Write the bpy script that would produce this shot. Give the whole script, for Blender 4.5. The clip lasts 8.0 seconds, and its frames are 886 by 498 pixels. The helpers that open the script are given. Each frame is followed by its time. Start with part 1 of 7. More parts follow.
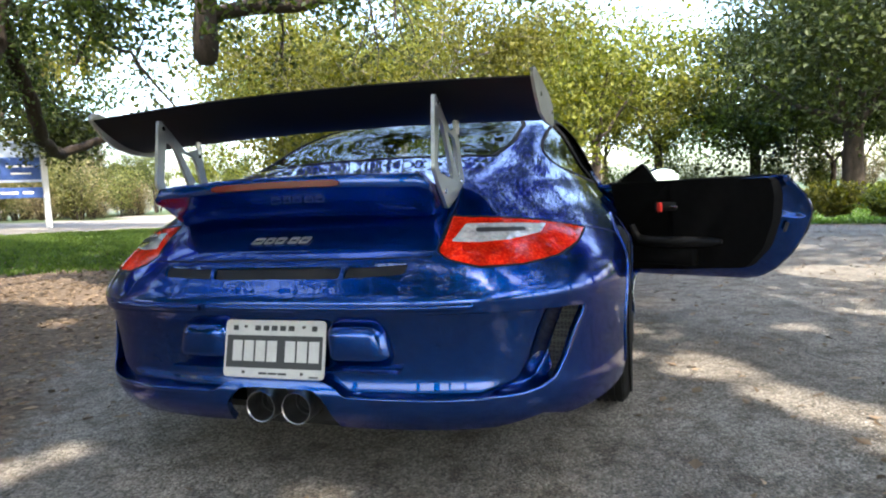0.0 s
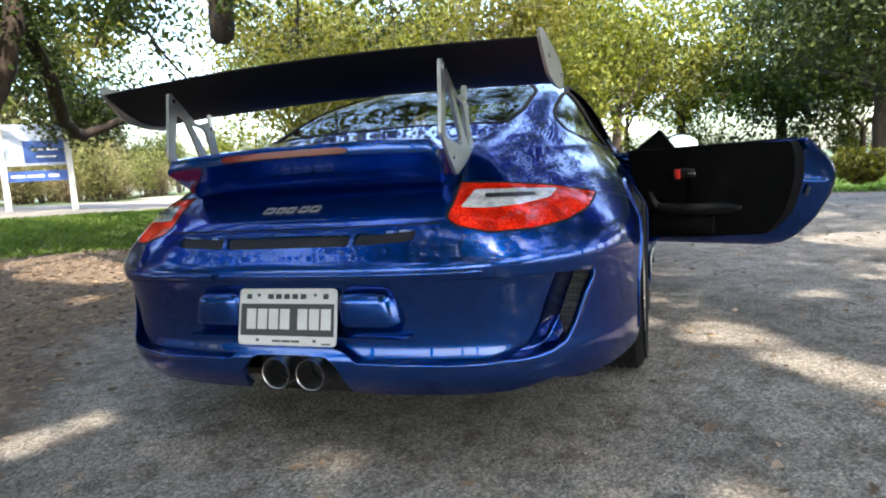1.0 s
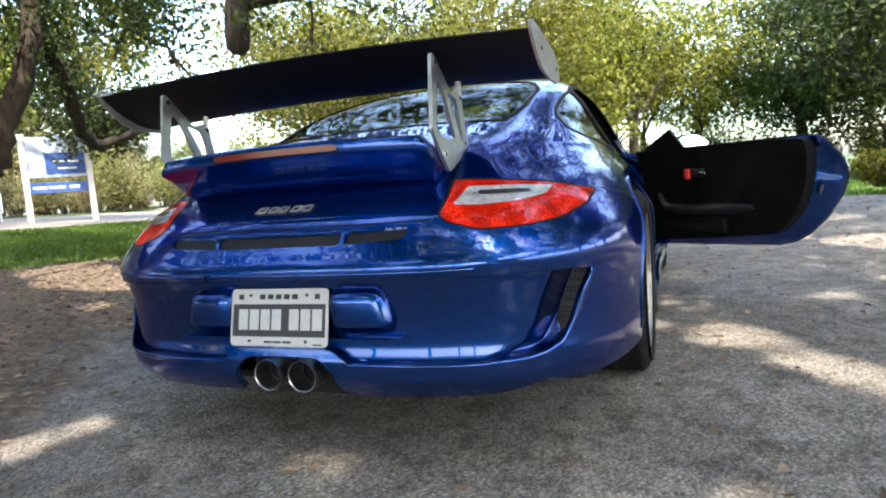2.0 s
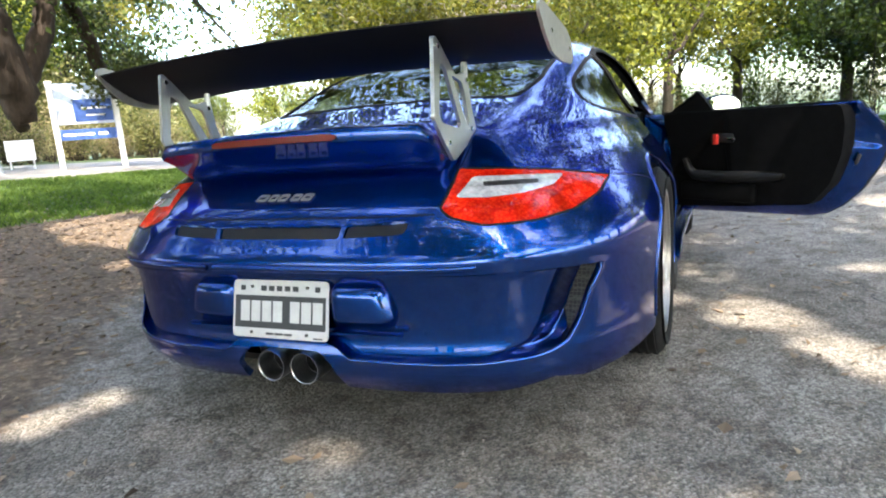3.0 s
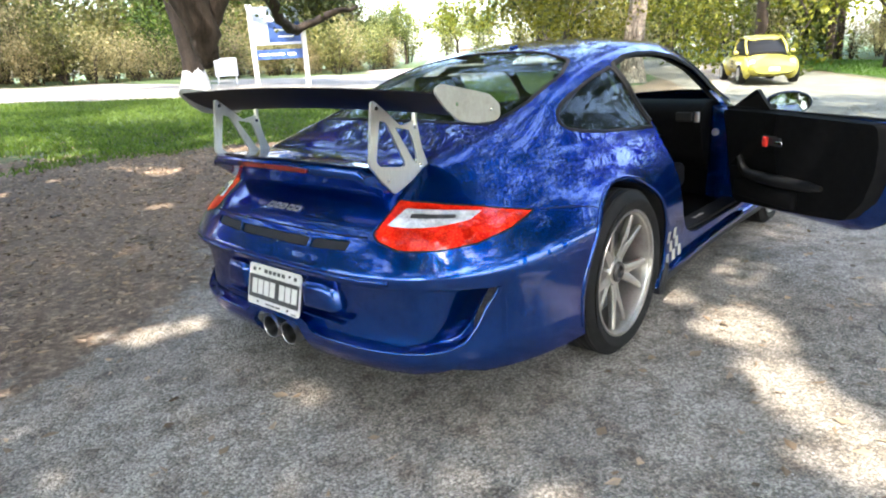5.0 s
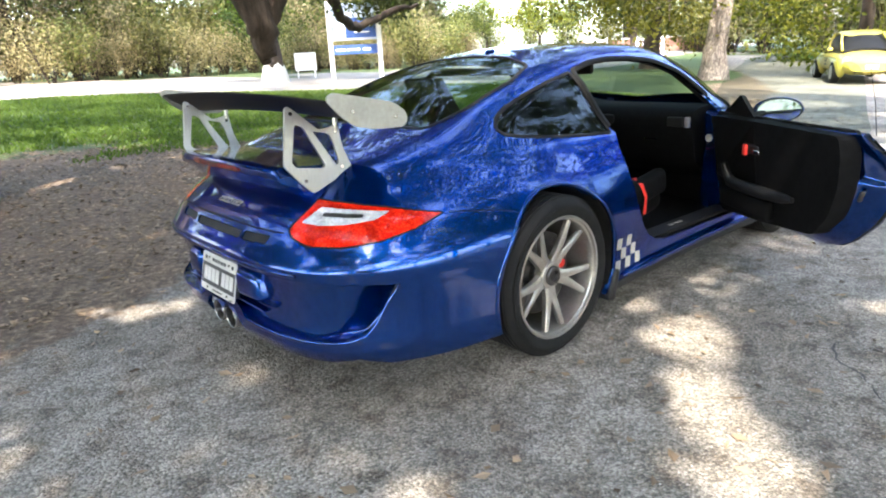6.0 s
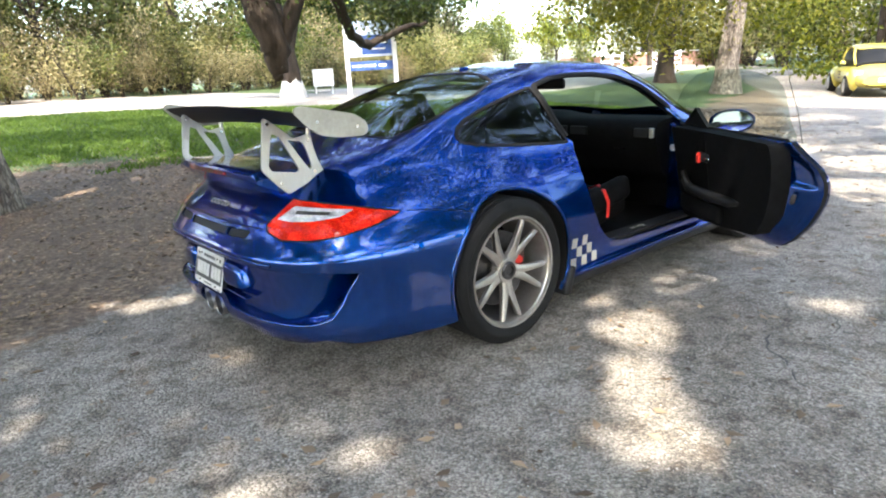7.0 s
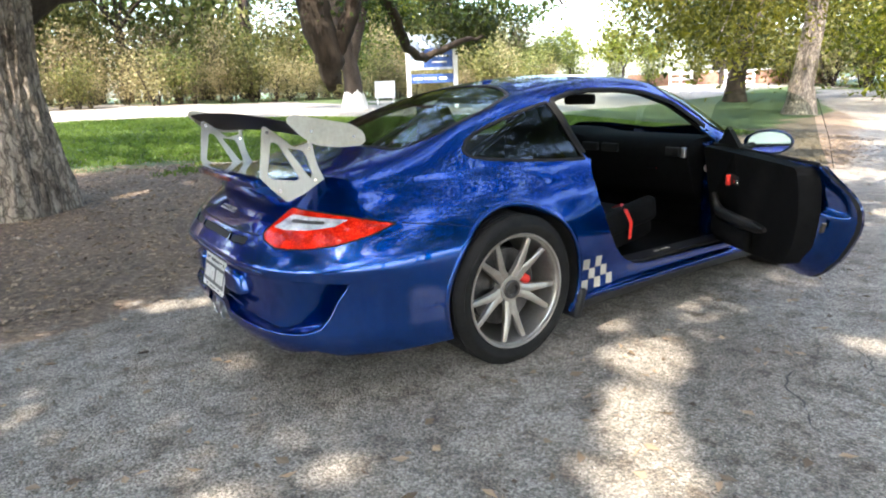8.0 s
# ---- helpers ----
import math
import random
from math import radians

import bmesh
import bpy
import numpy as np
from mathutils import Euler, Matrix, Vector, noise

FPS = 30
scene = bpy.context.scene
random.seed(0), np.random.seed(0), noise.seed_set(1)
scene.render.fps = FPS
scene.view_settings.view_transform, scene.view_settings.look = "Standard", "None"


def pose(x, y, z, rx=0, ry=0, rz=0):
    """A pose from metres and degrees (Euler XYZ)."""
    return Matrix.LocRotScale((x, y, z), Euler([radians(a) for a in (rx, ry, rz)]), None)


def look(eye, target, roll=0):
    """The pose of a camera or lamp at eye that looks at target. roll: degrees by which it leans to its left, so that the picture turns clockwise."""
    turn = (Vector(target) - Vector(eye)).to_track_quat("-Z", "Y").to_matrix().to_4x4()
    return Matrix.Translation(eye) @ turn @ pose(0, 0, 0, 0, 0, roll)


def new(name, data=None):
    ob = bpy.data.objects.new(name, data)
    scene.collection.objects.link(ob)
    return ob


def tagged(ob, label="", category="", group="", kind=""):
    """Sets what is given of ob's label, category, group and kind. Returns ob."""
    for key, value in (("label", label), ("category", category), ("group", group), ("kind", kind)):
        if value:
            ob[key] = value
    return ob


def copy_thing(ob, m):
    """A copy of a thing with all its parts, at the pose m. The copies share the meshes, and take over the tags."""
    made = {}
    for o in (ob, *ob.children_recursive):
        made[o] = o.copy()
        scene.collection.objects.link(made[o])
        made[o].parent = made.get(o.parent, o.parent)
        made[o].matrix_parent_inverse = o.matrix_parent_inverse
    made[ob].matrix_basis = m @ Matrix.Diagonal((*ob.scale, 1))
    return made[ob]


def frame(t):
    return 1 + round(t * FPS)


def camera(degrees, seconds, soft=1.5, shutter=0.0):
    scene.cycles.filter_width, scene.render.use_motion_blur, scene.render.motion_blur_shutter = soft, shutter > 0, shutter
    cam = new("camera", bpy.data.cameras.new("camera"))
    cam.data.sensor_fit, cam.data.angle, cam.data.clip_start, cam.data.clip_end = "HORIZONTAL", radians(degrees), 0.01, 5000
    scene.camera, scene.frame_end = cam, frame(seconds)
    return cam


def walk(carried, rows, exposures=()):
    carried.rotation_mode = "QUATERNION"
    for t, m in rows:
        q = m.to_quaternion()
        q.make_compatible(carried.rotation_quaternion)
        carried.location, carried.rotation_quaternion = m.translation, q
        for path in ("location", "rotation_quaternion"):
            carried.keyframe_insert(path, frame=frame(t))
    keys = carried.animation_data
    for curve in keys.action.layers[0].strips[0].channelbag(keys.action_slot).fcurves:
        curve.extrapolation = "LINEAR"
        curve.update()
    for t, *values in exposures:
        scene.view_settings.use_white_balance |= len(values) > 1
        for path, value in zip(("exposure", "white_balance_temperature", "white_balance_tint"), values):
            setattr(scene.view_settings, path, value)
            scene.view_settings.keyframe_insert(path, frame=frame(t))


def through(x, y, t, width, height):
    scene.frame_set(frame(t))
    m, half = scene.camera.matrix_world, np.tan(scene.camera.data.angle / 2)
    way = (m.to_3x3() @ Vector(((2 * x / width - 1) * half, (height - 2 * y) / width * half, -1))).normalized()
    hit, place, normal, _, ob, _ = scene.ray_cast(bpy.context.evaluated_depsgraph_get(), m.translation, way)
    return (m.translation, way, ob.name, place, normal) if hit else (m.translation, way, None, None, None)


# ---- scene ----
cam = camera(70.4, 8.0, soft=2.0)
PATH = [
    (0, (1.008, -1.432, 0.818), (0.345, 0.448, 0.652), -2.7),
    (0.5, (1.013, -1.437, 0.813), (0.316, 0.433, 0.676), -3.1),
    (1, (1.036, -1.423, 0.79), (0.31, 0.425, 0.552), -3.8),
    (2.5, (1.1, -1.32, 0.751), (0.283, 0.495, 0.55), -4.1),
    (3, (1.119, -1.272, 0.871), (0.261, 0.494, 0.492), -4.5),
    (3.5, (1.179, -1.342, 0.992), (0.347, 0.415, 0.52), -4.4),
    (4, (1.36, -1.381, 1.079), (0.414, 0.301, 0.555), -5.0),
    (4.2, (1.503, -1.358, 1.109), (0.439, 0.256, 0.599), -4.1),
    (5.3, (2.047, -1.092, 1.244), (0.741, 0.292, 0.625), -3.4),
    (5.5, (2.133, -1.026, 1.253), (0.828, 0.353, 0.625), -4.0),
    (6, (2.415, -0.836, 1.237), (0.948, 0.385, 0.641), -2.9),
    (6.5, (2.615, -0.75, 1.252), (1.084, 0.407, 0.689), -2.6),
    (7, (2.796, -0.838, 1.235), (1.279, 0.343, 0.685), -3.2),
    (7.5, (2.864, -0.815, 1.228), (1.343, 0.354, 0.661), -3.6),
    (8, (2.898, -0.597, 1.216), (1.262, 0.438, 0.714), -2.1),
]
walk(cam, [(t, look(eye, target, roll)) for t, eye, target, roll in PATH],
     exposures=[(0, 2.95, 6250, 10), (1.0, 3.03, 6250, 10), (2.5, 3.27, 6250, 10), (3.5, 3.64, 6250, 10), (5.5, 3.68, 6250, 10), (8.0, 3.47, 6250, 10)])

# ---- sky and sun ----
SUN_HIGH, SUN_FROM = 52.0, (0.62, -0.78)     # elevation in degrees; the compass direction it shines from
sun_to = math.atan2(SUN_FROM[0], SUN_FROM[1])
world = bpy.data.worlds.new("sky")
scene.world = world
world.use_nodes = True
wn = world.node_tree.nodes
sky = wn.new("ShaderNodeTexSky")
sky.sky_type, sky.sun_disc = "NISHITA", False
sky.sun_elevation, sky.sun_rotation = radians(SUN_HIGH), sun_to
sky.dust_density, sky.air_density = 2.5, 1.2
wn["Background"].inputs["Strength"].default_value = 0.15
world.node_tree.links.new(sky.outputs[0], wn["Background"].inputs[0])
sun = new("sun", bpy.data.lights.new("sun", "SUN"))
sun.data.energy, sun.data.angle, sun.data.color = 1.6, radians(0.6), (1.0, 0.91, 0.77)
sun_way = Vector((SUN_FROM[0] * math.cos(radians(SUN_HIGH)), SUN_FROM[1] * math.cos(radians(SUN_HIGH)), math.sin(radians(SUN_HIGH)))).normalized()
sun.matrix_world = look(sun_way * 60, (0, 0, 0))
scene.view_settings.exposure = 2.0

# ---- materials ----
def material(name, colour, rough=0.5, metal=0.0, **inputs):
    m = bpy.data.materials.new(name)
    m.use_nodes = True
    b = m.node_tree.nodes["Principled BSDF"]
    b.inputs["Base Color"].default_value = (*colour, 1)
    b.inputs["Roughness"].default_value, b.inputs["Metallic"].default_value = rough, metal
    for key, value in inputs.items():
        b.inputs[key.replace("_", " ")].default_value = value
    return m


def node(m, kind, **values):
    n = m.node_tree.nodes.new("ShaderNode" + kind)
    for key, value in values.items():
        if key in n.inputs:
            n.inputs[key].default_value = value
        else:
            setattr(n, key, value)
    return n


def link(m, a, b):
    m.node_tree.links.new(a, b)


def shader(m):
    return m.node_tree.nodes["Principled BSDF"]


def ramp(m, source, *stops):
    r = m.node_tree.nodes.new("ShaderNodeValToRGB")
    e = r.color_ramp.elements
    while len(e) < len(stops):
        e.new(0.5)
    for one, (at, colour) in zip(e, stops):
        one.position, one.color = at, (*colour, 1) if len(colour) == 3 else colour
    link(m, source, r.inputs[0])
    return r.outputs[0]


def grain(m, scale, detail=4.0, rough=0.6, coords="Object", stretch=None):
    c = node(m, "TexCoord")
    out = c.outputs[coords]
    if stretch:
        p = node(m, "Mapping")
        p.inputs["Scale"].default_value = stretch
        link(m, out, p.inputs[0])
        out = p.outputs[0]
    n = node(m, "TexNoise")
    n.inputs["Scale"].default_value, n.inputs["Detail"].default_value, n.inputs["Roughness"].default_value = scale, detail, rough
    link(m, out, n.inputs["Vector"])
    return n.outputs["Fac"]


def mix(m, fac, a, b, blend="MIX"):
    n = node(m, "Mix", data_type="RGBA", blend_type=blend)
    for slot, value in ((0, fac), (6, a), (7, b)):
        if isinstance(value, (int, float)):
            n.inputs[slot].default_value = value
        elif isinstance(value, tuple):
            n.inputs[slot].default_value = (*value, 1)
        else:
            link(m, value, n.inputs[slot])
    return n.outputs[2]


def sums(m, op, a, b=0.0, clamp=False):
    n = node(m, "Math", operation=op, use_clamp=clamp)
    for slot, value in ((0, a), (1, b)):
        if isinstance(value, (int, float)):
            n.inputs[slot].default_value = value
        else:
            link(m, value, n.inputs[slot])
    return n.outputs[0]


def relief(m, height, strength=0.3, distance=0.01):
    b = node(m, "Bump")
    b.inputs["Strength"].default_value, b.inputs["Distance"].default_value = strength, distance
    link(m, height, b.inputs["Height"])
    link(m, b.outputs[0], shader(m).inputs["Normal"])
    return m


def varied(name, low, high, scale, rough=0.6, metal=0.0, bump=0.0, depth=0.004, fine=None, stretch=None, **inputs):
    """A material whose colour wanders between two values at two scales."""
    m = material(name, low, rough, metal, **inputs)
    big, small = grain(m, scale, stretch=stretch), grain(m, fine or scale * 9, stretch=stretch)
    both = sums(m, "ADD", sums(m, "MULTIPLY", big, 0.6), sums(m, "MULTIPLY", small, 0.4))
    link(m, ramp(m, both, (0.36, low), (0.64, high)), shader(m).inputs["Base Color"])
    if bump:
        relief(m, small, bump, depth)
    return m


# car
paint = material("blue_paint", (0.001, 0.05, 0.30), 0.24, 0.9, Coat_Weight=1.0, Coat_Roughness=0.003, Coat_IOR=1.54, Specular_Tint=(0.01, 0.13, 0.55, 1))
flake = node(paint, "TexVoronoi")
flake.inputs["Scale"].default_value = 900
link(paint, node(paint, "TexCoord").outputs["Object"], flake.inputs["Vector"])
link(paint, ramp(paint, flake.outputs["Distance"], (0.0, (0.0002, 0.084, 0.43)), (0.6, (0.0, 0.032, 0.20))), shader(paint).inputs["Base Color"])
link(paint, ramp(paint, grain(paint, 3.0), (0.35, (0.003,) * 3), (0.7, (0.010,) * 3)), shader(paint).inputs["Coat Roughness"])
black_plastic = varied("black_plastic", (0.005, 0.005, 0.0055), (0.011, 0.011, 0.0115), 30, 0.55, bump=0.15, depth=0.0006, Specular_IOR_Level=0.35)
black_rubber = varied("black_rubber", (0.005, 0.005, 0.0053), (0.012, 0.0115, 0.011), 12, 0.8, bump=0.2, depth=0.001, Specular_IOR_Level=0.22)
trim_black = varied("black_trim", (0.003, 0.003, 0.0033), (0.0065, 0.0065, 0.007), 25, 0.85, bump=0.25, depth=0.0008, Specular_IOR_Level=0.1)
carbon = material("carbon_black", (0.005, 0.005, 0.0055), 0.5, 0.0, Specular_IOR_Level=0.22)
alloy = varied("brushed_aluminium", (0.42, 0.42, 0.405), (0.56, 0.56, 0.54), 20, 0.38, 0.9, bump=0.05, depth=0.0004, stretch=(1, 12, 1))
plate_metal = varied("satin_aluminium_plate", (0.31, 0.30, 0.265), (0.42, 0.405, 0.36), 8, 0.45, 0.55)
wheel_silver = varied("silver_wheel_paint", (0.33, 0.31, 0.285), (0.44, 0.42, 0.39), 10, 0.32, 0.8)
chrome = material("chrome", (0.75, 0.76, 0.78), 0.08, 1.0)
steel_dark = varied("dark_steel", (0.05, 0.05, 0.052), (0.13, 0.12, 0.115), 25, 0.4, 0.9)
exhaust_metal = varied("polished_exhaust", (0.26, 0.26, 0.265), (0.46, 0.46, 0.465), 15, 0.3, 1.0)
exhaust_inner = varied("bore_steel", (0.07, 0.07, 0.072), (0.17, 0.17, 0.172), 30, 0.4, 0.8)
lens_red = material("red_lens", (0.62, 0.012, 0.006), 0.25, 0.0, Coat_Weight=0.8, Coat_Roughness=0.02, Specular_IOR_Level=0.0)
cells = node(lens_red, "TexVoronoi")
cells.inputs["Scale"].default_value = 120
link(lens_red, node(lens_red, "TexCoord").outputs["Object"], cells.inputs["Vector"])
link(lens_red, ramp(lens_red, cells.outputs["Distance"], (0.0, (0.95, 0.050, 0.012)), (0.7, (0.62, 0.008, 0.003))), shader(lens_red).inputs["Base Color"])
deep_red = ramp(lens_red, grain(lens_red, 17, 3, 0.5), (0.36, (0.34, 0.30, 0.30)), (0.60, (1.1, 1.1, 1.1)))
red_in = shader(lens_red).inputs["Base Color"]
link(lens_red, mix(lens_red, 0.75, red_in.links[0].from_socket, deep_red, "MULTIPLY"), red_in)
relief(lens_red, cells.outputs["Distance"], 0.25, 0.002)
lens_clear = varied("clear_lamp_lens", (0.42, 0.42, 0.44), (0.85, 0.85, 0.86), 40, 0.12, 0.3, fine=90, Coat_Weight=1.0)
brake_red = material("dull_red_lens", (0.13, 0.008, 0.005), 0.2, 0.0, Coat_Weight=0.7)
red_paint = varied("bright_red_fabric", (0.60, 0.02, 0.015), (0.80, 0.045, 0.03), 60, 0.6)
plate_white = varied("white_plate", (0.50, 0.50, 0.49), (0.60, 0.60, 0.585), 12, 0.4)
plate_grey = material("charcoal_plate", (0.03, 0.032, 0.036), 0.4)
sticker_grey = material("silver_vinyl", (0.31, 0.30, 0.265), 0.4, 0.2)
white_paint = varied("white_paint", (0.72, 0.72, 0.70), (0.82, 0.82, 0.80), 6, 0.5)


def glass(name, tint, shine=0.05):
    m = bpy.data.materials.new(name)
    m.use_nodes = True
    t = m.node_tree
    t.nodes.clear()
    out, mixer = t.nodes.new("ShaderNodeOutputMaterial"), t.nodes.new("ShaderNodeMixShader")
    clear, gloss, edge = t.nodes.new("ShaderNodeBsdfTransparent"), t.nodes.new("ShaderNodeBsdfGlossy"), t.nodes.new("ShaderNodeLayerWeight")
    clear.inputs[0].default_value = (*tint, 1)
    gloss.inputs["Roughness"].default_value = 0.015
    power, scaled = t.nodes.new("ShaderNodeMath"), t.nodes.new("ShaderNodeMath")
    power.operation, scaled.operation = "POWER", "MULTIPLY_ADD"
    power.inputs[1].default_value, scaled.inputs[1].default_value, scaled.inputs[2].default_value = 4.5, 0.65, shine
    edge.inputs["Blend"].default_value = 0.5
    t.links.new(edge.outputs["Facing"], power.inputs[0])
    t.links.new(power.outputs[0], scaled.inputs[0])
    t.links.new(scaled.outputs[0], mixer.inputs[0])
    t.links.new(clear.outputs[0], mixer.inputs[1])
    t.links.new(gloss.outputs[0], mixer.inputs[2])
    t.links.new(mixer.outputs[0], out.inputs[0])
    return m


outlet_mesh = material("honeycomb_mesh", (0.006, 0.006, 0.006), 0.5)
comb = node(outlet_mesh, "TexVoronoi", feature="DISTANCE_TO_EDGE")
comb.inputs["Scale"].default_value, comb.inputs["Randomness"].default_value = 95, 0.25
link(outlet_mesh, node(outlet_mesh, "TexCoord").outputs["Object"], comb.inputs["Vector"])
link(outlet_mesh, ramp(outlet_mesh, comb.outputs["Distance"], (0.05, (0.05, 0.05, 0.04)), (0.14, (0.003, 0.003, 0.003))), shader(outlet_mesh).inputs["Base Color"])
window_glass = glass("tinted_window_glass", (0.62, 0.70, 0.66))
dark_glass = glass("dark_window_glass", (0.30, 0.34, 0.33))
mirror_glass = material("mirror_glass", (0.85, 0.9, 0.92), 0.02, 1.0)

# ---- small builders ----
def empty_thing(name, label, category, group="", kind="", at=None):
    ob = new(name)
    if at is not None:
        ob.matrix_world = at
    return tagged(ob, label, category, group, kind)


def part(name, bm, mat, parent=None, label="", smooth=None, at=None):
    """Links a bmesh as one mesh object, under a thing or a part. smooth: the angle in degrees under which edges are soft."""
    if smooth is not None:
        bmesh.ops.recalc_face_normals(bm, faces=bm.faces)
        for f in bm.faces:
            f.smooth = True
        for e in bm.edges:
            if len(e.link_faces) == 2 and e.calc_face_angle(0) > radians(smooth):
                e.smooth = False
    me = bpy.data.meshes.new(name)
    bm.to_mesh(me)
    bm.free()
    for one in mat if isinstance(mat, (list, tuple)) else [mat]:
        me.materials.append(one)
    ob = new(name, me)
    ob.parent = parent
    if at is not None:
        ob.matrix_basis = at
    if label:
        ob["label"] = label
    return ob


def raw(name, verts, faces, mat, parent=None, label="", normals=None, smooth=True):
    """Links plain arrays as one mesh object."""
    me = bpy.data.meshes.new(name)
    me.from_pydata([tuple(v) for v in verts], [], [tuple(f) for f in faces])
    for one in mat if isinstance(mat, (list, tuple)) else [mat]:
        me.materials.append(one)
    if smooth:
        me.polygons.foreach_set("use_smooth", [True] * len(me.polygons))
    if normals is not None:
        me.normals_split_custom_set_from_vertices([tuple(n) for n in normals])
    me.update()
    ob = new(name, me)
    ob.parent = parent
    if label:
        ob["label"] = label
    return ob


def box(bm, size, at=(0, 0, 0), bevel=0.0, m=None, seg=2):
    """Adds a box of that size round a middle, its edges rounded."""
    made = bmesh.ops.create_cube(bm, size=1.0)["verts"]
    bmesh.ops.scale(bm, vec=size, verts=made)
    if bevel:
        edges = list({e for v in made for e in v.link_edges})
        made = list({v for f in bmesh.ops.bevel(bm, geom=edges, offset=bevel, segments=seg, affect="EDGES", profile=0.5)["faces"] for v in f.verts} | {v for v in made if v.is_valid})
    bmesh.ops.transform(bm, matrix=Matrix.Translation(at) @ (m or Matrix()), verts=made)
    return made


def one_box(size, at=(0, 0, 0), bevel=0.0, m=None, seg=2):
    bm = bmesh.new()
    box(bm, size, at, bevel, m, seg)
    return bm


def lathe(bm, profile, steps=48, axis="x", at=(0, 0, 0)):
    """Turns (along, radius) pairs round an axis; the ends stay open unless their radius is 0."""
    rings = []
    for a, r in profile:
        ring = []
        for i in range(steps):
            w = 2 * math.pi * i / steps
            c, s = r * math.cos(w), r * math.sin(w)
            v = {"x": (a, c, s), "y": (s, a, c), "z": (c, s, a)}[axis]
            ring.append(bm.verts.new(Vector(v) + Vector(at)))
        rings.append(ring)
    for one, two in zip(rings, rings[1:]):
        for i in range(steps):
            j = (i + 1) % steps
            bm.faces.new((one[i], one[j], two[j], two[i]))
    for (a, r), ring in zip(profile, rings):
        if r < 1e-6:
            bmesh.ops.pointmerge(bm, verts=ring, merge_co=ring[0].co)
    return bm


def tube(bm, path, radii, sides=8, close=True):
    """A tapered tube along points."""
    rings = []
    pts = [Vector(p) for p in path]
    side = None
    for i, p in enumerate(pts):
        way = (pts[min(i + 1, len(pts) - 1)] - pts[max(i - 1, 0)]).normalized()
        if side is None:
            side = way.cross(Vector((0.3, 0.2, 1) if abs(way.z) < 0.9 else (1, 0.2, 0))).normalized()
        side = (side - way * side.dot(way)).normalized()
        up = way.cross(side)
        r = radii[i] if hasattr(radii, "__len__") else radii
        rings.append([bm.verts.new(p + r * (math.cos(2 * math.pi * k / sides) * side + math.sin(2 * math.pi * k / sides) * up)) for k in range(sides)])
    for one, two in zip(rings, rings[1:]):
        for k in range(sides):
            j = (k + 1) % sides
            bm.faces.new((one[k], one[j], two[j], two[k]))
    if close:
        bm.faces.new(rings[0][::-1])
        bm.faces.new(rings[-1])
    return bm


def plate(bm, outline, thick, holes=(), m=None):
    """A flat plate: an outline of (u, v) pairs with holes, extruded along +w, laid into place by m (u, v, w to x, y, z)."""
    edges = []
    for loop in (outline, *holes):
        vs = [bm.verts.new((u, v, 0)) for u, v in loop]
        edges += [bm.edges.new((vs[i], vs[(i + 1) % len(vs)])) for i in range(len(vs))]
    faces = [f for f in bmesh.ops.triangle_fill(bm, edges=edges, use_beauty=True, use_dissolve=False)["geom"] if isinstance(f, bmesh.types.BMFace)]
    out = bmesh.ops.extrude_face_region(bm, geom=faces)["geom"]
    moved = [v for v in out if isinstance(v, bmesh.types.BMVert)]
    bmesh.ops.translate(bm, vec=(0, 0, thick), verts=moved)
    every = list({v for f in faces for v in f.verts} | set(moved))
    if m is not None:
        bmesh.ops.transform(bm, matrix=m, verts=every)
    bmesh.ops.recalc_face_normals(bm, faces=bm.faces)
    return every


def rounded(points, radius, steps=5):
    """A polygon's outline with its corners rounded."""
    out = []
    n = len(points)
    for i in range(n):
        p, a, b = Vector(points[i]), Vector(points[i - 1]), Vector(points[(i + 1) % n])
        r = min(radius, (a - p).length * 0.45, (b - p).length * 0.45)
        s, e = p + (a - p).normalized() * r, p + (b - p).normalized() * r
        for k in range(steps + 1):
            t = k / steps
            q = s * (1 - t) ** 2 + p * 2 * t * (1 - t) + e * t * t
            out.append((q.x, q.y))
    return out
# ---- the shape of the car's body: a smooth solid given by its plan, profile and sections ----
# car axes: x to its right, y ahead from the tail, z up from the road


def curve(*pairs):
    """A smooth curve without overshoot through (x, y) pairs, for arrays."""
    xs, ys = np.array(pairs, float).T
    h, d = np.diff(xs), np.diff(ys) / np.diff(xs)
    m = np.zeros_like(ys)
    m[0], m[-1] = d[0], d[-1]
    for i in range(1, len(xs) - 1):
        if d[i - 1] * d[i] > 0:
            w1, w2 = 2 * h[i] + h[i - 1], h[i] + 2 * h[i - 1]
            m[i] = (w1 + w2) / (w1 / d[i - 1] + w2 / d[i])

    def value(x):
        x = np.clip(x, xs[0], xs[-1])
        i = np.clip(np.searchsorted(xs, x) - 1, 0, len(xs) - 2)
        t = (x - xs[i]) / h[i]
        return (ys[i] * (1 + 2 * t) * (1 - t) ** 2 + ys[i + 1] * t * t * (3 - 2 * t)
                + h[i] * (m[i] * t * (1 - t) ** 2 + m[i + 1] * t * t * (t - 1)))

    return value


def smax(a, b, k):
    h = np.maximum(k - np.abs(a - b), 0) / k
    return np.maximum(a, b) + h * h * k / 4


def smin(a, b, k):
    return -smax(-a, -b, k)


def bump(v, mid, half):
    return np.exp(-(((v - mid) / half) ** 2))


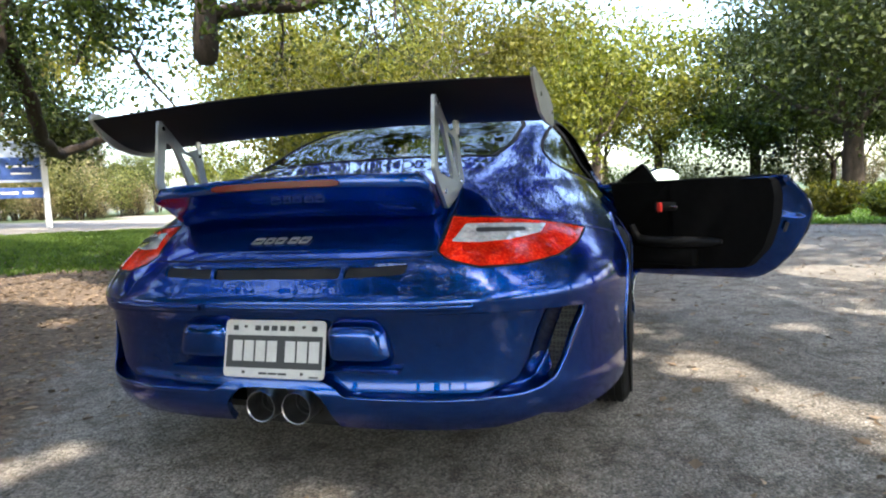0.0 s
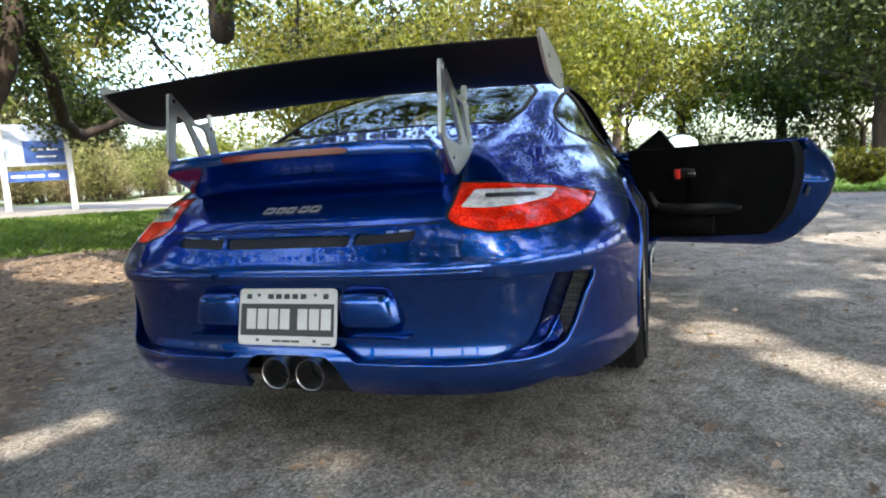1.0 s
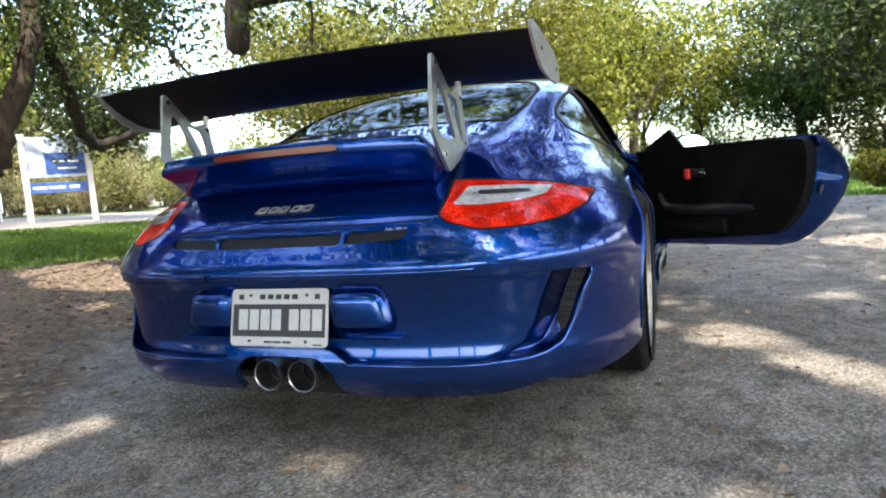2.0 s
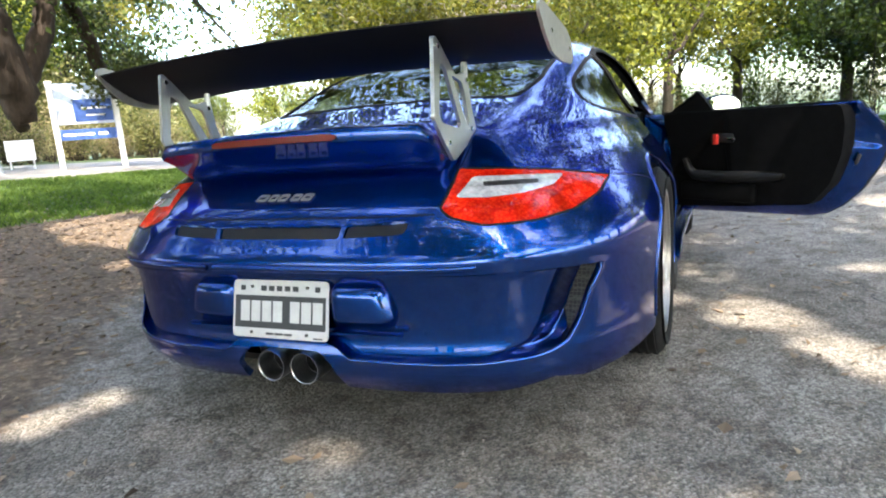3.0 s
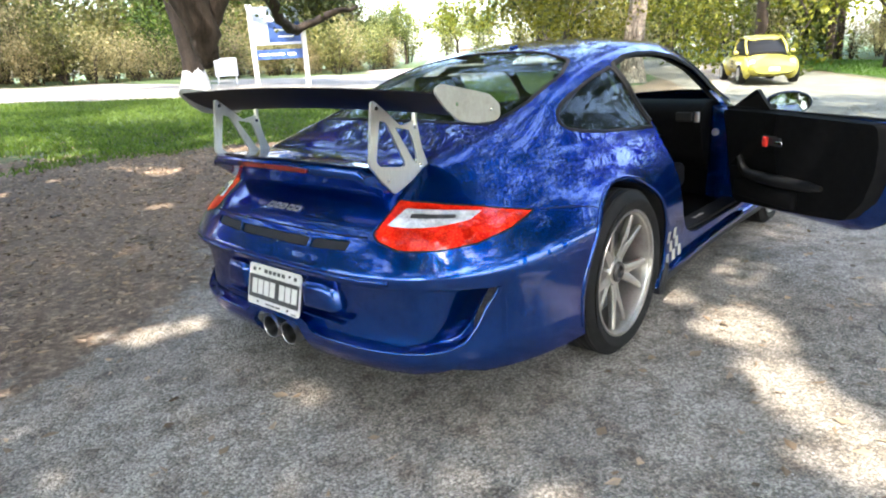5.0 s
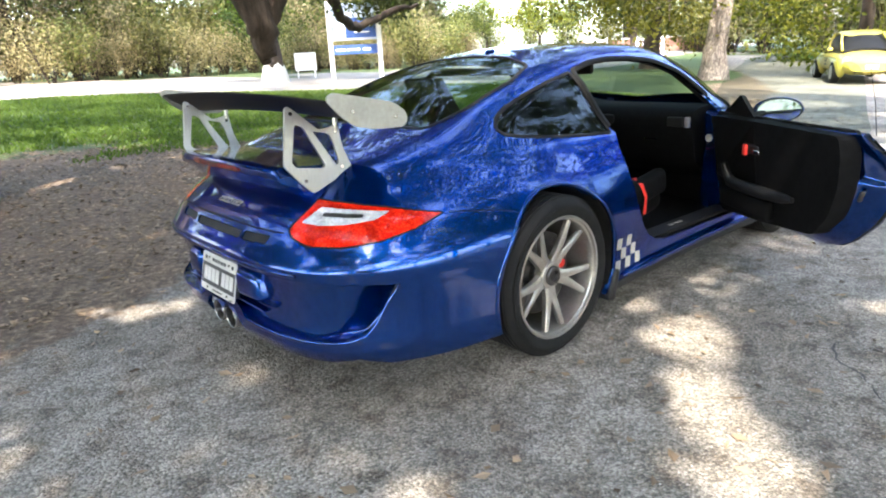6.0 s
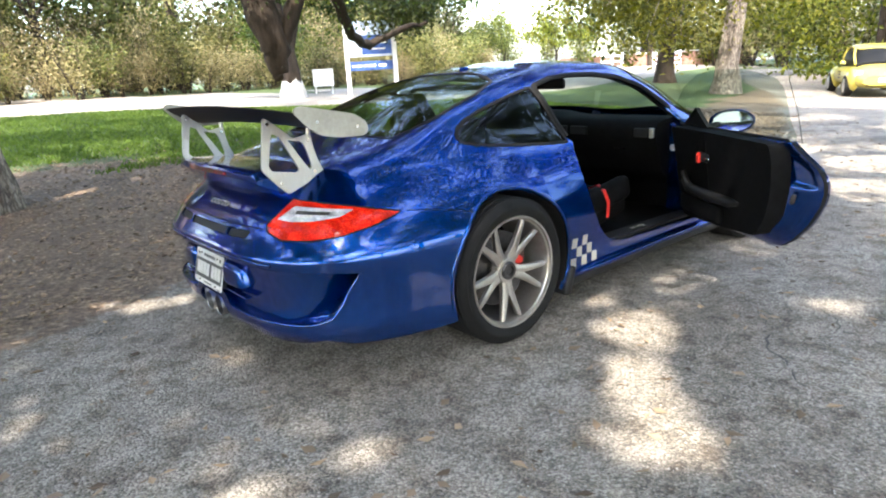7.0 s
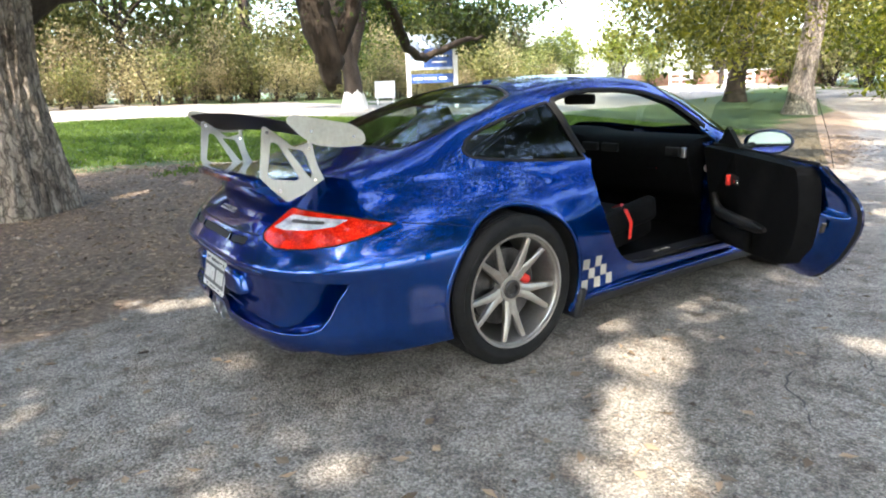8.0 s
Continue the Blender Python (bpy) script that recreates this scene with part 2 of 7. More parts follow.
HIP_Y, NOSE_Y = 1.05, 3.40            # the two axles
side_mid = curve((0.0, 0.895), (0.6, 0.90), (1.05, 0.90), (1.45, 0.870), (1.8, 0.832), (2.2, 0.812), (2.7, 0.800), (3.1, 0.80), (3.4, 0.79), (3.8, 0.75), (4.4, 0.66))
side_fall = curve((0.10, -0.035), (0.22, -0.012), (0.36, -0.006), (0.5, 0.0), (0.58, -0.004), (0.68, -0.05), (0.76, -0.105), (0.83, -0.165), (0.90, -0.23), (1.0, -0.40))
door_fall = curve((0.10, 0.0), (0.22, 0.004), (0.36, -0.012), (0.5, 0.0), (0.62, -0.004), (0.72, -0.03), (0.80, -0.085), (0.88, -0.165), (0.95, -0.2), (1.0, -0.3))
door_share = curve((1.3, 0.0), (1.9, 1.0), (2.6, 1.0), (3.2, 0.0))
tail_y = curve((0.10, 0.11), (0.20, 0.055), (0.24, 0.022), (0.27, 0.008), (0.300, 0.006), (0.34, 0.014), (0.42, 0.020), (0.50, 0.012), (0.525, 0.003), (0.55, 0.000),
               (0.60, 0.022), (0.66, 0.056), (0.70, 0.085), (0.76, 0.135), (0.82, 0.19), (0.90, 0.27), (1.2, 0.5))
nose_y = curve((0.10, 4.28), (0.2, 4.36), (0.35, 4.37), (0.45, 4.34), (0.55, 4.22), (0.65, 4.02), (0.85, 3.7), (1.2, 3.4))
deck_z = curve((0.0, 0.755), (0.15, 0.785), (0.3, 0.825), (0.5, 0.868), (0.7, 0.895), (1.0, 0.90), (1.4, 0.875), (1.8, 0.852), (2.4, 0.855), (2.8, 0.842), (3.1, 0.772), (3.5, 0.668), (3.9, 0.575), (4.2, 0.495), (4.4, 0.42))
deck_drop = curve((0.0, 0.03), (0.3, 0.06), (0.6, 0.10), (1.0, 0.06), (1.5, 0.05), (2.5, 0.05), (3.0, 0.06), (3.4, 0.0), (3.8, 0.0), (4.3, 0.03))
roof_z = curve((0.1, 0.765), (0.3, 0.83), (0.5, 0.893), (0.7, 0.962), (0.9, 1.037), (1.1, 1.108), (1.3, 1.165), (1.5, 1.208), (1.7, 1.238), (1.95, 1.258), (2.2, 1.252), (2.4, 1.225),
               (2.6, 1.165), (2.8, 1.07), (3.0, 0.95), (3.15, 0.84), (3.4, 0.62), (3.8, 0.30), (4.2, 0.0))
corner = curve((0.10, 3.7), (0.50, 3.7), (0.56, 3.75), (0.66, 3.55), (0.80, 3.4))      # how square the plan's corners are
cabin_half = curve((0.1, 0.40), (0.4, 0.50), (0.7, 0.585), (1.0, 0.645), (1.3, 0.67), (1.7, 0.68), (2.2, 0.665), (2.6, 0.635), (2.9, 0.60), (3.2, 0.56))


def solid(p):
    """Below nought inside the body, for rows of points."""
    x, y, z = np.abs(p[..., 0]), p[..., 1], p[..., 2]
    share = door_share(y)
    half = side_mid(y) + (1 - share) * side_fall(z) + share * door_fall(z)
    # plan: a squared ellipse at the tail and at the nose
    n, reach = corner(z), 1.15
    back = np.maximum(0, tail_y(z) + reach - y) / reach
    front = np.maximum(0, y - nose_y(z) + 1.3) / 1.3
    along = np.maximum(back, front)
    ring = ((x / half) ** n + along ** n) ** (1 / n)
    plan = (ring - 1) * 0.75
    # the tail lamps' shoulder and the bumper's ledge above the side intakes
    top = z - (deck_z(y) - deck_drop(y) * (x / 0.85) ** 4)
    lower = smax(plan, top, 0.14)
    lower = smax(lower, 0.10 - z, 0.06)
    wall = x - (cabin_half(y) - 0.47 * np.maximum(z - 0.86, 0) - 0.25 * np.maximum(z - 1.05, 0) ** 1.5)
    lid = z - (roof_z(y) - 0.055 * (x / 0.55) ** 2.4)
    cabin = smax(wall, lid * 0.85, 0.10)
    cabin = smax(cabin, 0.5 - z, 0.05)
    cabin = smax(cabin, 0.34 - y, 0.10)
    return smin(lower, cabin, 0.13)


SPINE = (0.95, 3.25, 0.58)


def project(p):
    """The body's surface on the ray from its spine through each row of p, with the normals there."""
    base = np.stack([0 * p[:, 0], np.clip(p[:, 1], SPINE[0], SPINE[1]), 0 * p[:, 0] + SPINE[2]], -1)
    way = p - base
    way /= np.linalg.norm(way, axis=1, keepdims=True)
    hi = np.full(len(p), 1.75)
    lo = np.full(len(p), 0.05)
    found = np.zeros(len(p), bool)
    for r in np.linspace(1.75, 0.05, 86):
        inside = (solid(base + way * r) < 0) & ~found
        lo[inside], hi[inside] = r, min(r + 0.02, 1.75)
        found |= inside
    for _ in range(18):
        mid = (lo + hi) / 2
        inside = solid(base + way * mid[:, None]) < 0
        lo, hi = np.where(inside, mid, lo), np.where(inside, hi, mid)
    q = base + way * ((lo + hi) / 2)[:, None]
    return q, slope(q)


def slope(q):
    e = 0.004
    g = np.stack([solid(q + e * np.eye(3)[a]) - solid(q - e * np.eye(3)[a]) for a in range(3)], -1)
    return g / np.maximum(np.linalg.norm(g, axis=1, keepdims=True), 1e-9)


def onto(y0, z0, sign=1, way="x"):
    """The body's surface met from outside at (y, z) from one side, or at (x, z) from behind, or at (x, y) from above."""
    a, b = np.atleast_1d(np.asarray(y0, float)), np.atleast_1d(np.asarray(z0, float))
    axis = {"x": 0, "y": 1, "z": 2}[way]
    p = np.zeros((len(a), 3))
    other = [i for i in range(3) if i != axis]
    p[:, other[0]], p[:, other[1]] = a, b
    far = {"x": 1.2 * sign, "y": -0.4, "z": 1.5}[way]
    near = {"x": 0.0, "y": 1.6, "z": 0.3}[way]
    hit = np.full(len(a), near)
    last = far
    done = np.zeros(len(a), bool)
    lo, hi = np.full(len(a), near), np.full(len(a), near)
    for s in np.linspace(far, near, 161):
        p[:, axis] = s
        inside = (solid(p) < 0) & ~done
        lo[inside], hi[inside] = s, last
        done |= inside
        last = s
    for _ in range(16):
        mid = (lo + hi) / 2
        p[:, axis] = mid
        inside = solid(p) < 0
        lo, hi = np.where(inside, mid, lo), np.where(inside, hi, mid)
    p[:, axis] = (lo + hi) / 2
    return p

# ---- ground: one sheet, level under the car and rising gently to the lawn ----
def rise(x, y):
    s = np.logaddexp(0, -(np.asarray(x, float) + 3.0) / 1.5) * 1.5
    f = np.logaddexp(0, (np.asarray(y, float) - 8.0) / 1.5) * 1.5
    return 0.045 * np.minimum(s, 22.0) - 0.03 * np.minimum(f, 11.0)


def spread(lo, hi, fine_lo, fine_hi, step):
    mid = np.arange(fine_lo, fine_hi + 1e-6, step)
    out = np.geomspace(step, hi - fine_hi, 24)
    back = np.geomspace(step, fine_lo - lo, 24)
    return np.concatenate([fine_lo - back[::-1], mid, fine_hi + out])


gx, gy = spread(-400, 400, -24, 8, 0.2), spread(-400, 400, -6, 26, 0.2)
X, Y = np.meshgrid(gx, gy, indexing="ij")


def wander(x, y, scale, seed):
    return np.array([noise.noise((a * scale, b * scale, seed)) for a, b in zip(x.ravel(), y.ravel())]).reshape(x.shape)


w1, w2 = wander(X, Y, 0.45, 0.0), wander(X, Y, 1.7, 3.0)
near = np.exp(-((X / 30) ** 2 + (Y / 30) ** 2))
road_edge = curve((-8, -0.6), (-2, -0.85), (-0.8, -1.0), (-0.35, -1.25), (0.3, -1.5), (0.65, -1.75), (1.5, -2.2), (3, -2.45), (6, -1.6), (8, -1.3), (11, -2.3), (16, -4.6), (20, -6.5), (26, -10.5), (40, -18.0))
road_far = curve((-40, 60.0), (-9, 33.0), (-3, 26.5), (0, 21.0), (4.0, 14.2), (8, 11.5), (30, 9.0))
lawn_edge = curve((-6, -8.2), (0, -7.8), (1, -7.5), (2.5, -6.6), (4, -5.8), (7, -5.2), (12, -5.4), (20, -8.0))
drive_edge = curve((-6, -17.2), (2, -17.0), (4, -16.0), (5.5, -15.0), (7, -13.8), (9, -12.8), (12, -12.5), (18, -14.0), (26, -16.0), (60, -25.0))


def ease(v, width):
    return np.clip(v / width + 0.5, 0, 1)


wob = w1 * 0.35 + w2 * 0.18
tar = ease(X - road_edge(Y) + wob, 1.2) * ease(road_far(X) - Y + wob, 0.7)
sward = np.maximum(ease(lawn_edge(Y) - X + wob * 2.2, 1.2), ease(Y - road_far(X) - 0.8 + wob * 2, 1.0)) * (1 - tar)
pale = ease(drive_edge(Y) - X + wob * 1.3, 0.8) * (1 - tar) * ease(2.2 + w1 * 2 - np.abs(X - drive_edge(Y) + 3.4) + 2.0, 1.5)
Z = rise(X, Y) + near * (w1 * 0.012 + w2 * 0.006) * (1 - tar) + near * w1 * 0.004 * tar * (np.abs(X) > 1.2)


def ground_z(x, y):
    return float(rise(x, y)) + 0.004


earth = material("ground_cover", (0.2, 0.2, 0.2), 0.92)


def zone(name):
    a = node(earth, "Attribute")
    a.attribute_name = name
    return a.outputs["Fac"]


def stones(scale):
    v = node(earth, "TexVoronoi")
    v.inputs["Scale"].default_value = scale
    link(earth, node(earth, "TexCoord").outputs["Object"], v.inputs["Vector"])
    return v


# chip-seal: pale and dark stones in worn binder, with broad stains
chips, chips2 = stones(105), stones(240)
chip_tone = mix(earth, 0.45, chips.outputs["Color"], chips2.outputs["Color"])
bw = node(earth, "RGBToBW")
link(earth, chip_tone, bw.inputs[0])
tone = ramp(earth, bw.outputs[0], (0.22, (0.110, 0.102, 0.091)), (0.46, (0.228, 0.213, 0.190)), (0.78, (0.44, 0.412, 0.371)))
gaps = ramp(earth, chips.outputs["Distance"], (0.25, (1, 1, 1)), (0.75, (0.58, 0.56, 0.54)))
tone = mix(earth, 0.55, tone, gaps, "MULTIPLY")
stain = ramp(earth, grain(earth, 0.9, 6), (0.34, (0.74, 0.70, 0.66)), (0.66, (1.16, 1.14, 1.11)))
tone = mix(earth, 1.0, tone, stain, "MULTIPLY")
blotch = ramp(earth, grain(earth, 6.5, 7, 0.7), (0.38, (0.54, 0.475, 0.41)), (0.50, (1, 0.985, 0.96)), (0.66, (1.24, 1.21, 1.16)))
tone = mix(earth, 0.85, tone, blotch, "MULTIPLY")
# bare earth with crumbs and rotted leaves
soil = ramp(earth, grain(earth, 26, 8, 0.75), (0.30, (0.042, 0.029, 0.019)), (0.52, (0.150, 0.108, 0.073)), (0.72, (0.42, 0.335, 0.245)))
soil = mix(earth, 0.7, soil, ramp(earth, grain(earth, 1.6, 5), (0.3, (0.7, 0.66, 0.62)), (0.7, (1.2, 1.12, 1.05))), "MULTIPLY")
turf = ramp(earth, grain(earth, 14, 6, 0.7), (0.3, (0.022, 0.036, 0.008)), (0.5, (0.05, 0.078, 0.017)), (0.72, (0.085, 0.10, 0.032)))
dust = ramp(earth, grain(earth, 7, 7, 0.7), (0.3, (0.16, 0.140, 0.116)), (0.7, (0.29, 0.260, 0.222)))


def ragged(name, seed_scale):
    """A zone's share with a crumbled edge."""
    g = grain(earth, seed_scale, 6, 0.75)
    s = sums(earth, "ADD", zone(name), sums(earth, "MULTIPLY", sums(earth, "SUBTRACT", g, 0.5), 1.1))
    r = ramp(earth, s, (0.42, (0, 0, 0)), (0.58, (1, 1, 1)))
    return r


tar_mask, turf_mask, dust_mask = ragged("tar", 5.0), ragged("sward", 3.0), ragged("pale", 2.5)
full = mix(earth, turf_mask, soil, turf)
full = mix(earth, dust_mask, full, dust)
full = mix(earth, tar_mask, full, tone)
link(earth, full, shader(earth).inputs["Base Color"])
rough_soil = sums(earth, "MULTIPLY", grain(earth, 26, 8, 0.75), 1.3)
high = mix(earth, tar_mask, rough_soil, sums(earth, "SUBTRACT", 1.0, chips.outputs["Distance"]))
relief(earth, high, 0.8, 0.008)

nxg, nyg = X.shape
gv = np.stack([X, Y, Z], -1).reshape(-1, 3)
ii, jj = np.meshgrid(np.arange(nxg - 1), np.arange(nyg - 1), indexing="ij")
base = (ii * nyg + jj).ravel()
gf = np.stack([base, base + nyg, base + nyg + 1, base + 1], -1).tolist()
ground = raw("ground", gv, gf, earth)
tagged(ground, "grey chip-seal asphalt beside leaf-littered earth and lawn", "ground", kind="structure")
for name, values in (("tar", tar), ("sward", sward), ("pale", pale)):
    layer = ground.data.attributes.new(name, "FLOAT", "POINT")
    layer.data.foreach_set("value", values.ravel().astype(np.float32))

# a long crack in the asphalt
bm = bmesh.new()
rng = np.random.default_rng(4)
for start, way, count in (((1.30, 2.36), -0.35, 22), ((1.62, 1.98), -1.15, 16), ((-0.4, -0.35), 0.25, 14), ((0.2, -0.75), 0.1, 12)):
    x, y = start
    start_way = way
    left, right = [], []
    for k in range(count):
        w = 0.0045 * (0.2 + 1.3 * rng.random()) * min(1, (count - k) / 6, (k + 1) / 4)
        n = Vector((-math.sin(way), math.cos(way)))
        left.append(bm.verts.new((x + n.x * w, y + n.y * w, 0.0035)))
        right.append(bm.verts.new((x - n.x * w, y - n.y * w, 0.0035)))
        way = start_way + rng.normal(0, 0.55)
        x, y = x + 0.045 * math.cos(way), y + 0.045 * math.sin(way)
    for i in range(count - 1):
        bm.faces.new((left[i], right[i], right[i + 1], left[i + 1]))
crack_dark = varied("crack_tar", (0.05, 0.046, 0.042), (0.10, 0.093, 0.085), 40, 0.95)
tagged(part("asphalt_crack", bm, crack_dark), "dark ragged cracks in the grey asphalt", "crack", kind="structure")

# ---- trees ----
def leaf_material(name, low, high, through=0.35):
    m = bpy.data.materials.new(name)
    m.use_nodes = True
    b = shader(m)
    out = m.node_tree.nodes["Material Output"]
    info, each = node(m, "ObjectInfo"), node(m, "NewGeometry")
    c = ramp(m, each.outputs["Random Per Island"], (0.0, low), (0.75, high), (1.0, tuple(min(1, v * 1.25) for v in high)))
    shift = node(m, "HueSaturation")
    link(m, sums(m, "ADD", 0.478, sums(m, "MULTIPLY", info.outputs["Random"], 0.04)), shift.inputs["Hue"])
    link(m, sums(m, "ADD", 0.8, sums(m, "MULTIPLY", info.outputs["Random"], 0.45)), shift.inputs["Value"])
    link(m, c, shift.inputs["Color"])
    link(m, shift.outputs[0], b.inputs["Base Color"])
    b.inputs["Roughness"].default_value = 0.6
    b.inputs["Specular IOR Level"].default_value = 0.35
    back = node(m, "BsdfTranslucent")
    bright = node(m, "HueSaturation", Saturation=1.15, Value=1.6)
    link(m, shift.outputs[0], bright.inputs["Color"])
    link(m, bright.outputs[0], back.inputs[0])
    mixer = node(m, "MixShader")
    mixer.inputs[0].default_value = through
    link(m, b.outputs[0], mixer.inputs[1])
    link(m, back.outputs[0], mixer.inputs[2])
    link(m, mixer.outputs[0], out.inputs[0])
    return m


oak_leaf = leaf_material("oak_leaf", (0.015, 0.030, 0.005), (0.078, 0.104, 0.014), 0.30)
dark_leaf = leaf_material("dark_oak_leaf", (0.010, 0.020, 0.004), (0.052, 0.068, 0.011), 0.25)
elm_leaf = leaf_material("elm_leaf", (0.028, 0.044, 0.006), (0.160, 0.166, 0.022), 0.38)
dry_leaf = leaf_material("dry_brush_leaf", (0.085, 0.078, 0.032), (0.26, 0.225, 0.11), 0.25)
shrub_leaf = leaf_material("shrub_leaf", (0.05, 0.068, 0.016), (0.16, 0.162, 0.05), 0.35)
bark = varied("oak_bark", (0.085, 0.066, 0.050), (0.46, 0.385, 0.31), 5, 0.95, bump=1.0, depth=0.03, fine=26, stretch=(1, 1, 0.22))
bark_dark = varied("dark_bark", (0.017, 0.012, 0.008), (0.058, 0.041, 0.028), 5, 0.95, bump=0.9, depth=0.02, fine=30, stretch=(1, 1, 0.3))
# fissures between the plates of the old bark
plates = node(bark, "TexVoronoi", feature="DISTANCE_TO_EDGE")
plates.inputs["Scale"].default_value = 15
squash = node(bark, "Mapping")
squash.inputs["Scale"].default_value = (1, 1, 0.24)
swirl = node(bark, "TexNoise")
swirl.inputs["Scale"].default_value = 9
swirl.inputs["Detail"].default_value = 6
link(bark, node(bark, "TexCoord").outputs["Object"], swirl.inputs["Vector"])
warped = mix(bark, 0.16, node(bark, "TexCoord").outputs["Object"], swirl.outputs["Color"], "ADD")
link(bark, warped, squash.inputs[0])
link(bark, squash.outputs[0], plates.inputs["Vector"])
cracks = ramp(bark, plates.outputs["Distance"], (0.0, (0.14, 0.12, 0.10)), (0.20, (1.15, 1.15, 1.15)))
tint_in = shader(bark).inputs["Base Color"]
link(bark, mix(bark, 0.75, tint_in.links[0].from_socket, cracks, "MULTIPLY"), tint_in)
relief(bark, plates.outputs["Distance"], 0.9, 0.03)
pale_foot = varied("pale_foot", (0.44, 0.42, 0.38), (0.66, 0.64, 0.60), 4, 0.8, bump=0.4, depth=0.01)


def leaves(centres, size, rng, flat=0.0, spread_r=None):
    """Leaf blades round given points: folded diamonds turned every way."""
    n = len(centres)
    a = rng.normal(size=(n, 3))
    a[:, 2] *= 1 - flat
    a /= np.linalg.norm(a, axis=1, keepdims=True)
    b = np.cross(a, rng.normal(size=(n, 3)))
    b /= np.linalg.norm(b, axis=1, keepdims=True) + 1e-9
    c = np.cross(a, b)
    s = size * (0.6 + 0.8 * rng.random((n, 1)))
    tip, root = centres + a * s, centres - a * s * 0.7
    wide = 0.52
    l, r = centres + b * s * wide + c * s * 0.22, centres - b * s * wide + c * s * 0.22
    v = np.stack([root, l, tip, r], 1).reshape(-1, 3)
    k = 4 * np.arange(n)[:, None]
    f = np.concatenate([k + [0, 1, 2], k + [0, 2, 3]], 1).reshape(-1, 3)
    return v, f


def leaf_object(name, centres, size, mat, parent, rng, label="", kind=""):
    v, f = leaves(np.asarray(centres), size, rng)
    me = bpy.data.meshes.new(name)
    me.from_pydata(v.tolist(), [], f.tolist())
    me.materials.append(mat)
    ob = new(name, me)
    ob.parent = parent
    if label:
        ob["label"] = label
    return ob


def limbs(bm, start, way, length, radius, depth, rng, tips, droop=0.0, spread_a=0.6, sides=7, up=0.25):
    """A branching limb: a bent tapered tube with smaller limbs off it; tips gathers the ends and the points along thin wood."""
    n = max(4, int(length / 0.5))
    p, w = Vector(start), Vector(way).normalized()
    pts, radii = [p.copy()], [radius]
    for i in range(n):
        w = (w + Vector(rng.normal(0, 0.16, 3)) + Vector((0, 0, up * 0.12 - droop * 0.1))).normalized()
        p = p + w * (length / n)
        pts.append(p.copy())
        radii.append(radius * (1 - 0.62 * (i + 1) / n))
    wood = bm
    if isinstance(bm, list):
        wood = bmesh.new()
        bm.append(wood)
    tube(wood, pts, radii, max(4 if depth else 3, sides), close=False)
    if depth == 0:
        tips += [(q, 0) for q in pts[1:]]
        return
    if depth == 1:
        tips += [(q, 1) for q in pts[n // 3:]]
    for k in range(3 if depth > 1 else 4):
        i = int(n * (0.35 + 0.65 * (k + rng.random()) / 4)) if k else n
        i = min(i, n)
        side = Vector(rng.normal(0, 1, 3))
        side = (side - w * side.dot(w)).normalized()
        out = (w * (1 - spread_a * 0.4) + side * spread_a + Vector((0, 0, up * 0.5))).normalized()
        limbs(bm, pts[i], out, length * (0.55 + 0.25 * rng.random()), radii[i] * 0.72, depth - 1, rng, tips, droop, spread_a, sides - 1, up)


def grown_tree(name, label, at, height, trunk_r, seed, leaf_mat, leaf_size, per_tip, clump, bark_mat, lean=(0, 0), fork=0.35, spread_a=0.75, first=4, flare=1.5, depth=2, droop=0.1, up=0.25, fill=0):
    rng = np.random.default_rng(seed)
    tree = empty_thing(name, label, "tree", at=Matrix.Translation(at))
    bm = bmesh.new()
    tips = []
    top = Vector((lean[0], lean[1], height * fork))
    n = 9
    pts = [Vector((top.x * t ** 1.3 + rng.normal(0, 0.02), top.y * t ** 1.3 + rng.normal(0, 0.02), top.z * t - 0.25 * (t == 0))) for t in np.linspace(0, 1, n)]
    radii = [trunk_r * (flare if i == 0 else 1 + (flare - 1) * math.exp(-i * 1.1)) * (1 - 0.25 * i / n) for i in range(n)]
    tube(bm, pts, radii, 14, close=False)
    for k in range(first):
        a = 2 * math.pi * (k + 0.4 * rng.random()) / first
        w = Vector((math.cos(a) * spread_a, math.sin(a) * spread_a, 0.75 + 0.3 * rng.random()))
        limbs(bm, top - Vector((0, 0, 0.15 * k * trunk_r)), w, height * (0.30 + 0.10 * rng.random()), trunk_r * 0.38, depth, rng, tips, droop, spread_a, 7, up)
    part("trunk", bm, bark_mat, tree, smooth=70)
    base = np.array([t[0] for t in tips])
    if fill:
        mid, ext = (base.max(0) + base.min(0)) / 2, (base.max(0) - base.min(0)) / 2
        q = rng.normal(size=(fill, 3))
        q = q / np.linalg.norm(q, axis=1, keepdims=True) * (rng.random((fill, 1)) ** 0.35)
        base = np.concatenate([base, mid + q * ext * np.array([0.95, 0.95, 0.85])])
    c = np.repeat(base, per_tip, 0)
    c = c + rng.normal(0, clump, c.shape) * np.array([1, 1, 0.75])
    leaf_object("crown", c, leaf_size, leaf_mat, tree, rng, "many small leaves in loose clumps")
    return tree


def bough(pieces, mat, tree, label=""):
    """A limb and, under it, the branches off it, each a piece of its own."""
    limb = part("limb", pieces[0], mat, tree, label, smooth=75)
    for one in pieces[1:]:
        part("branch", one, mat, limb, smooth=75)


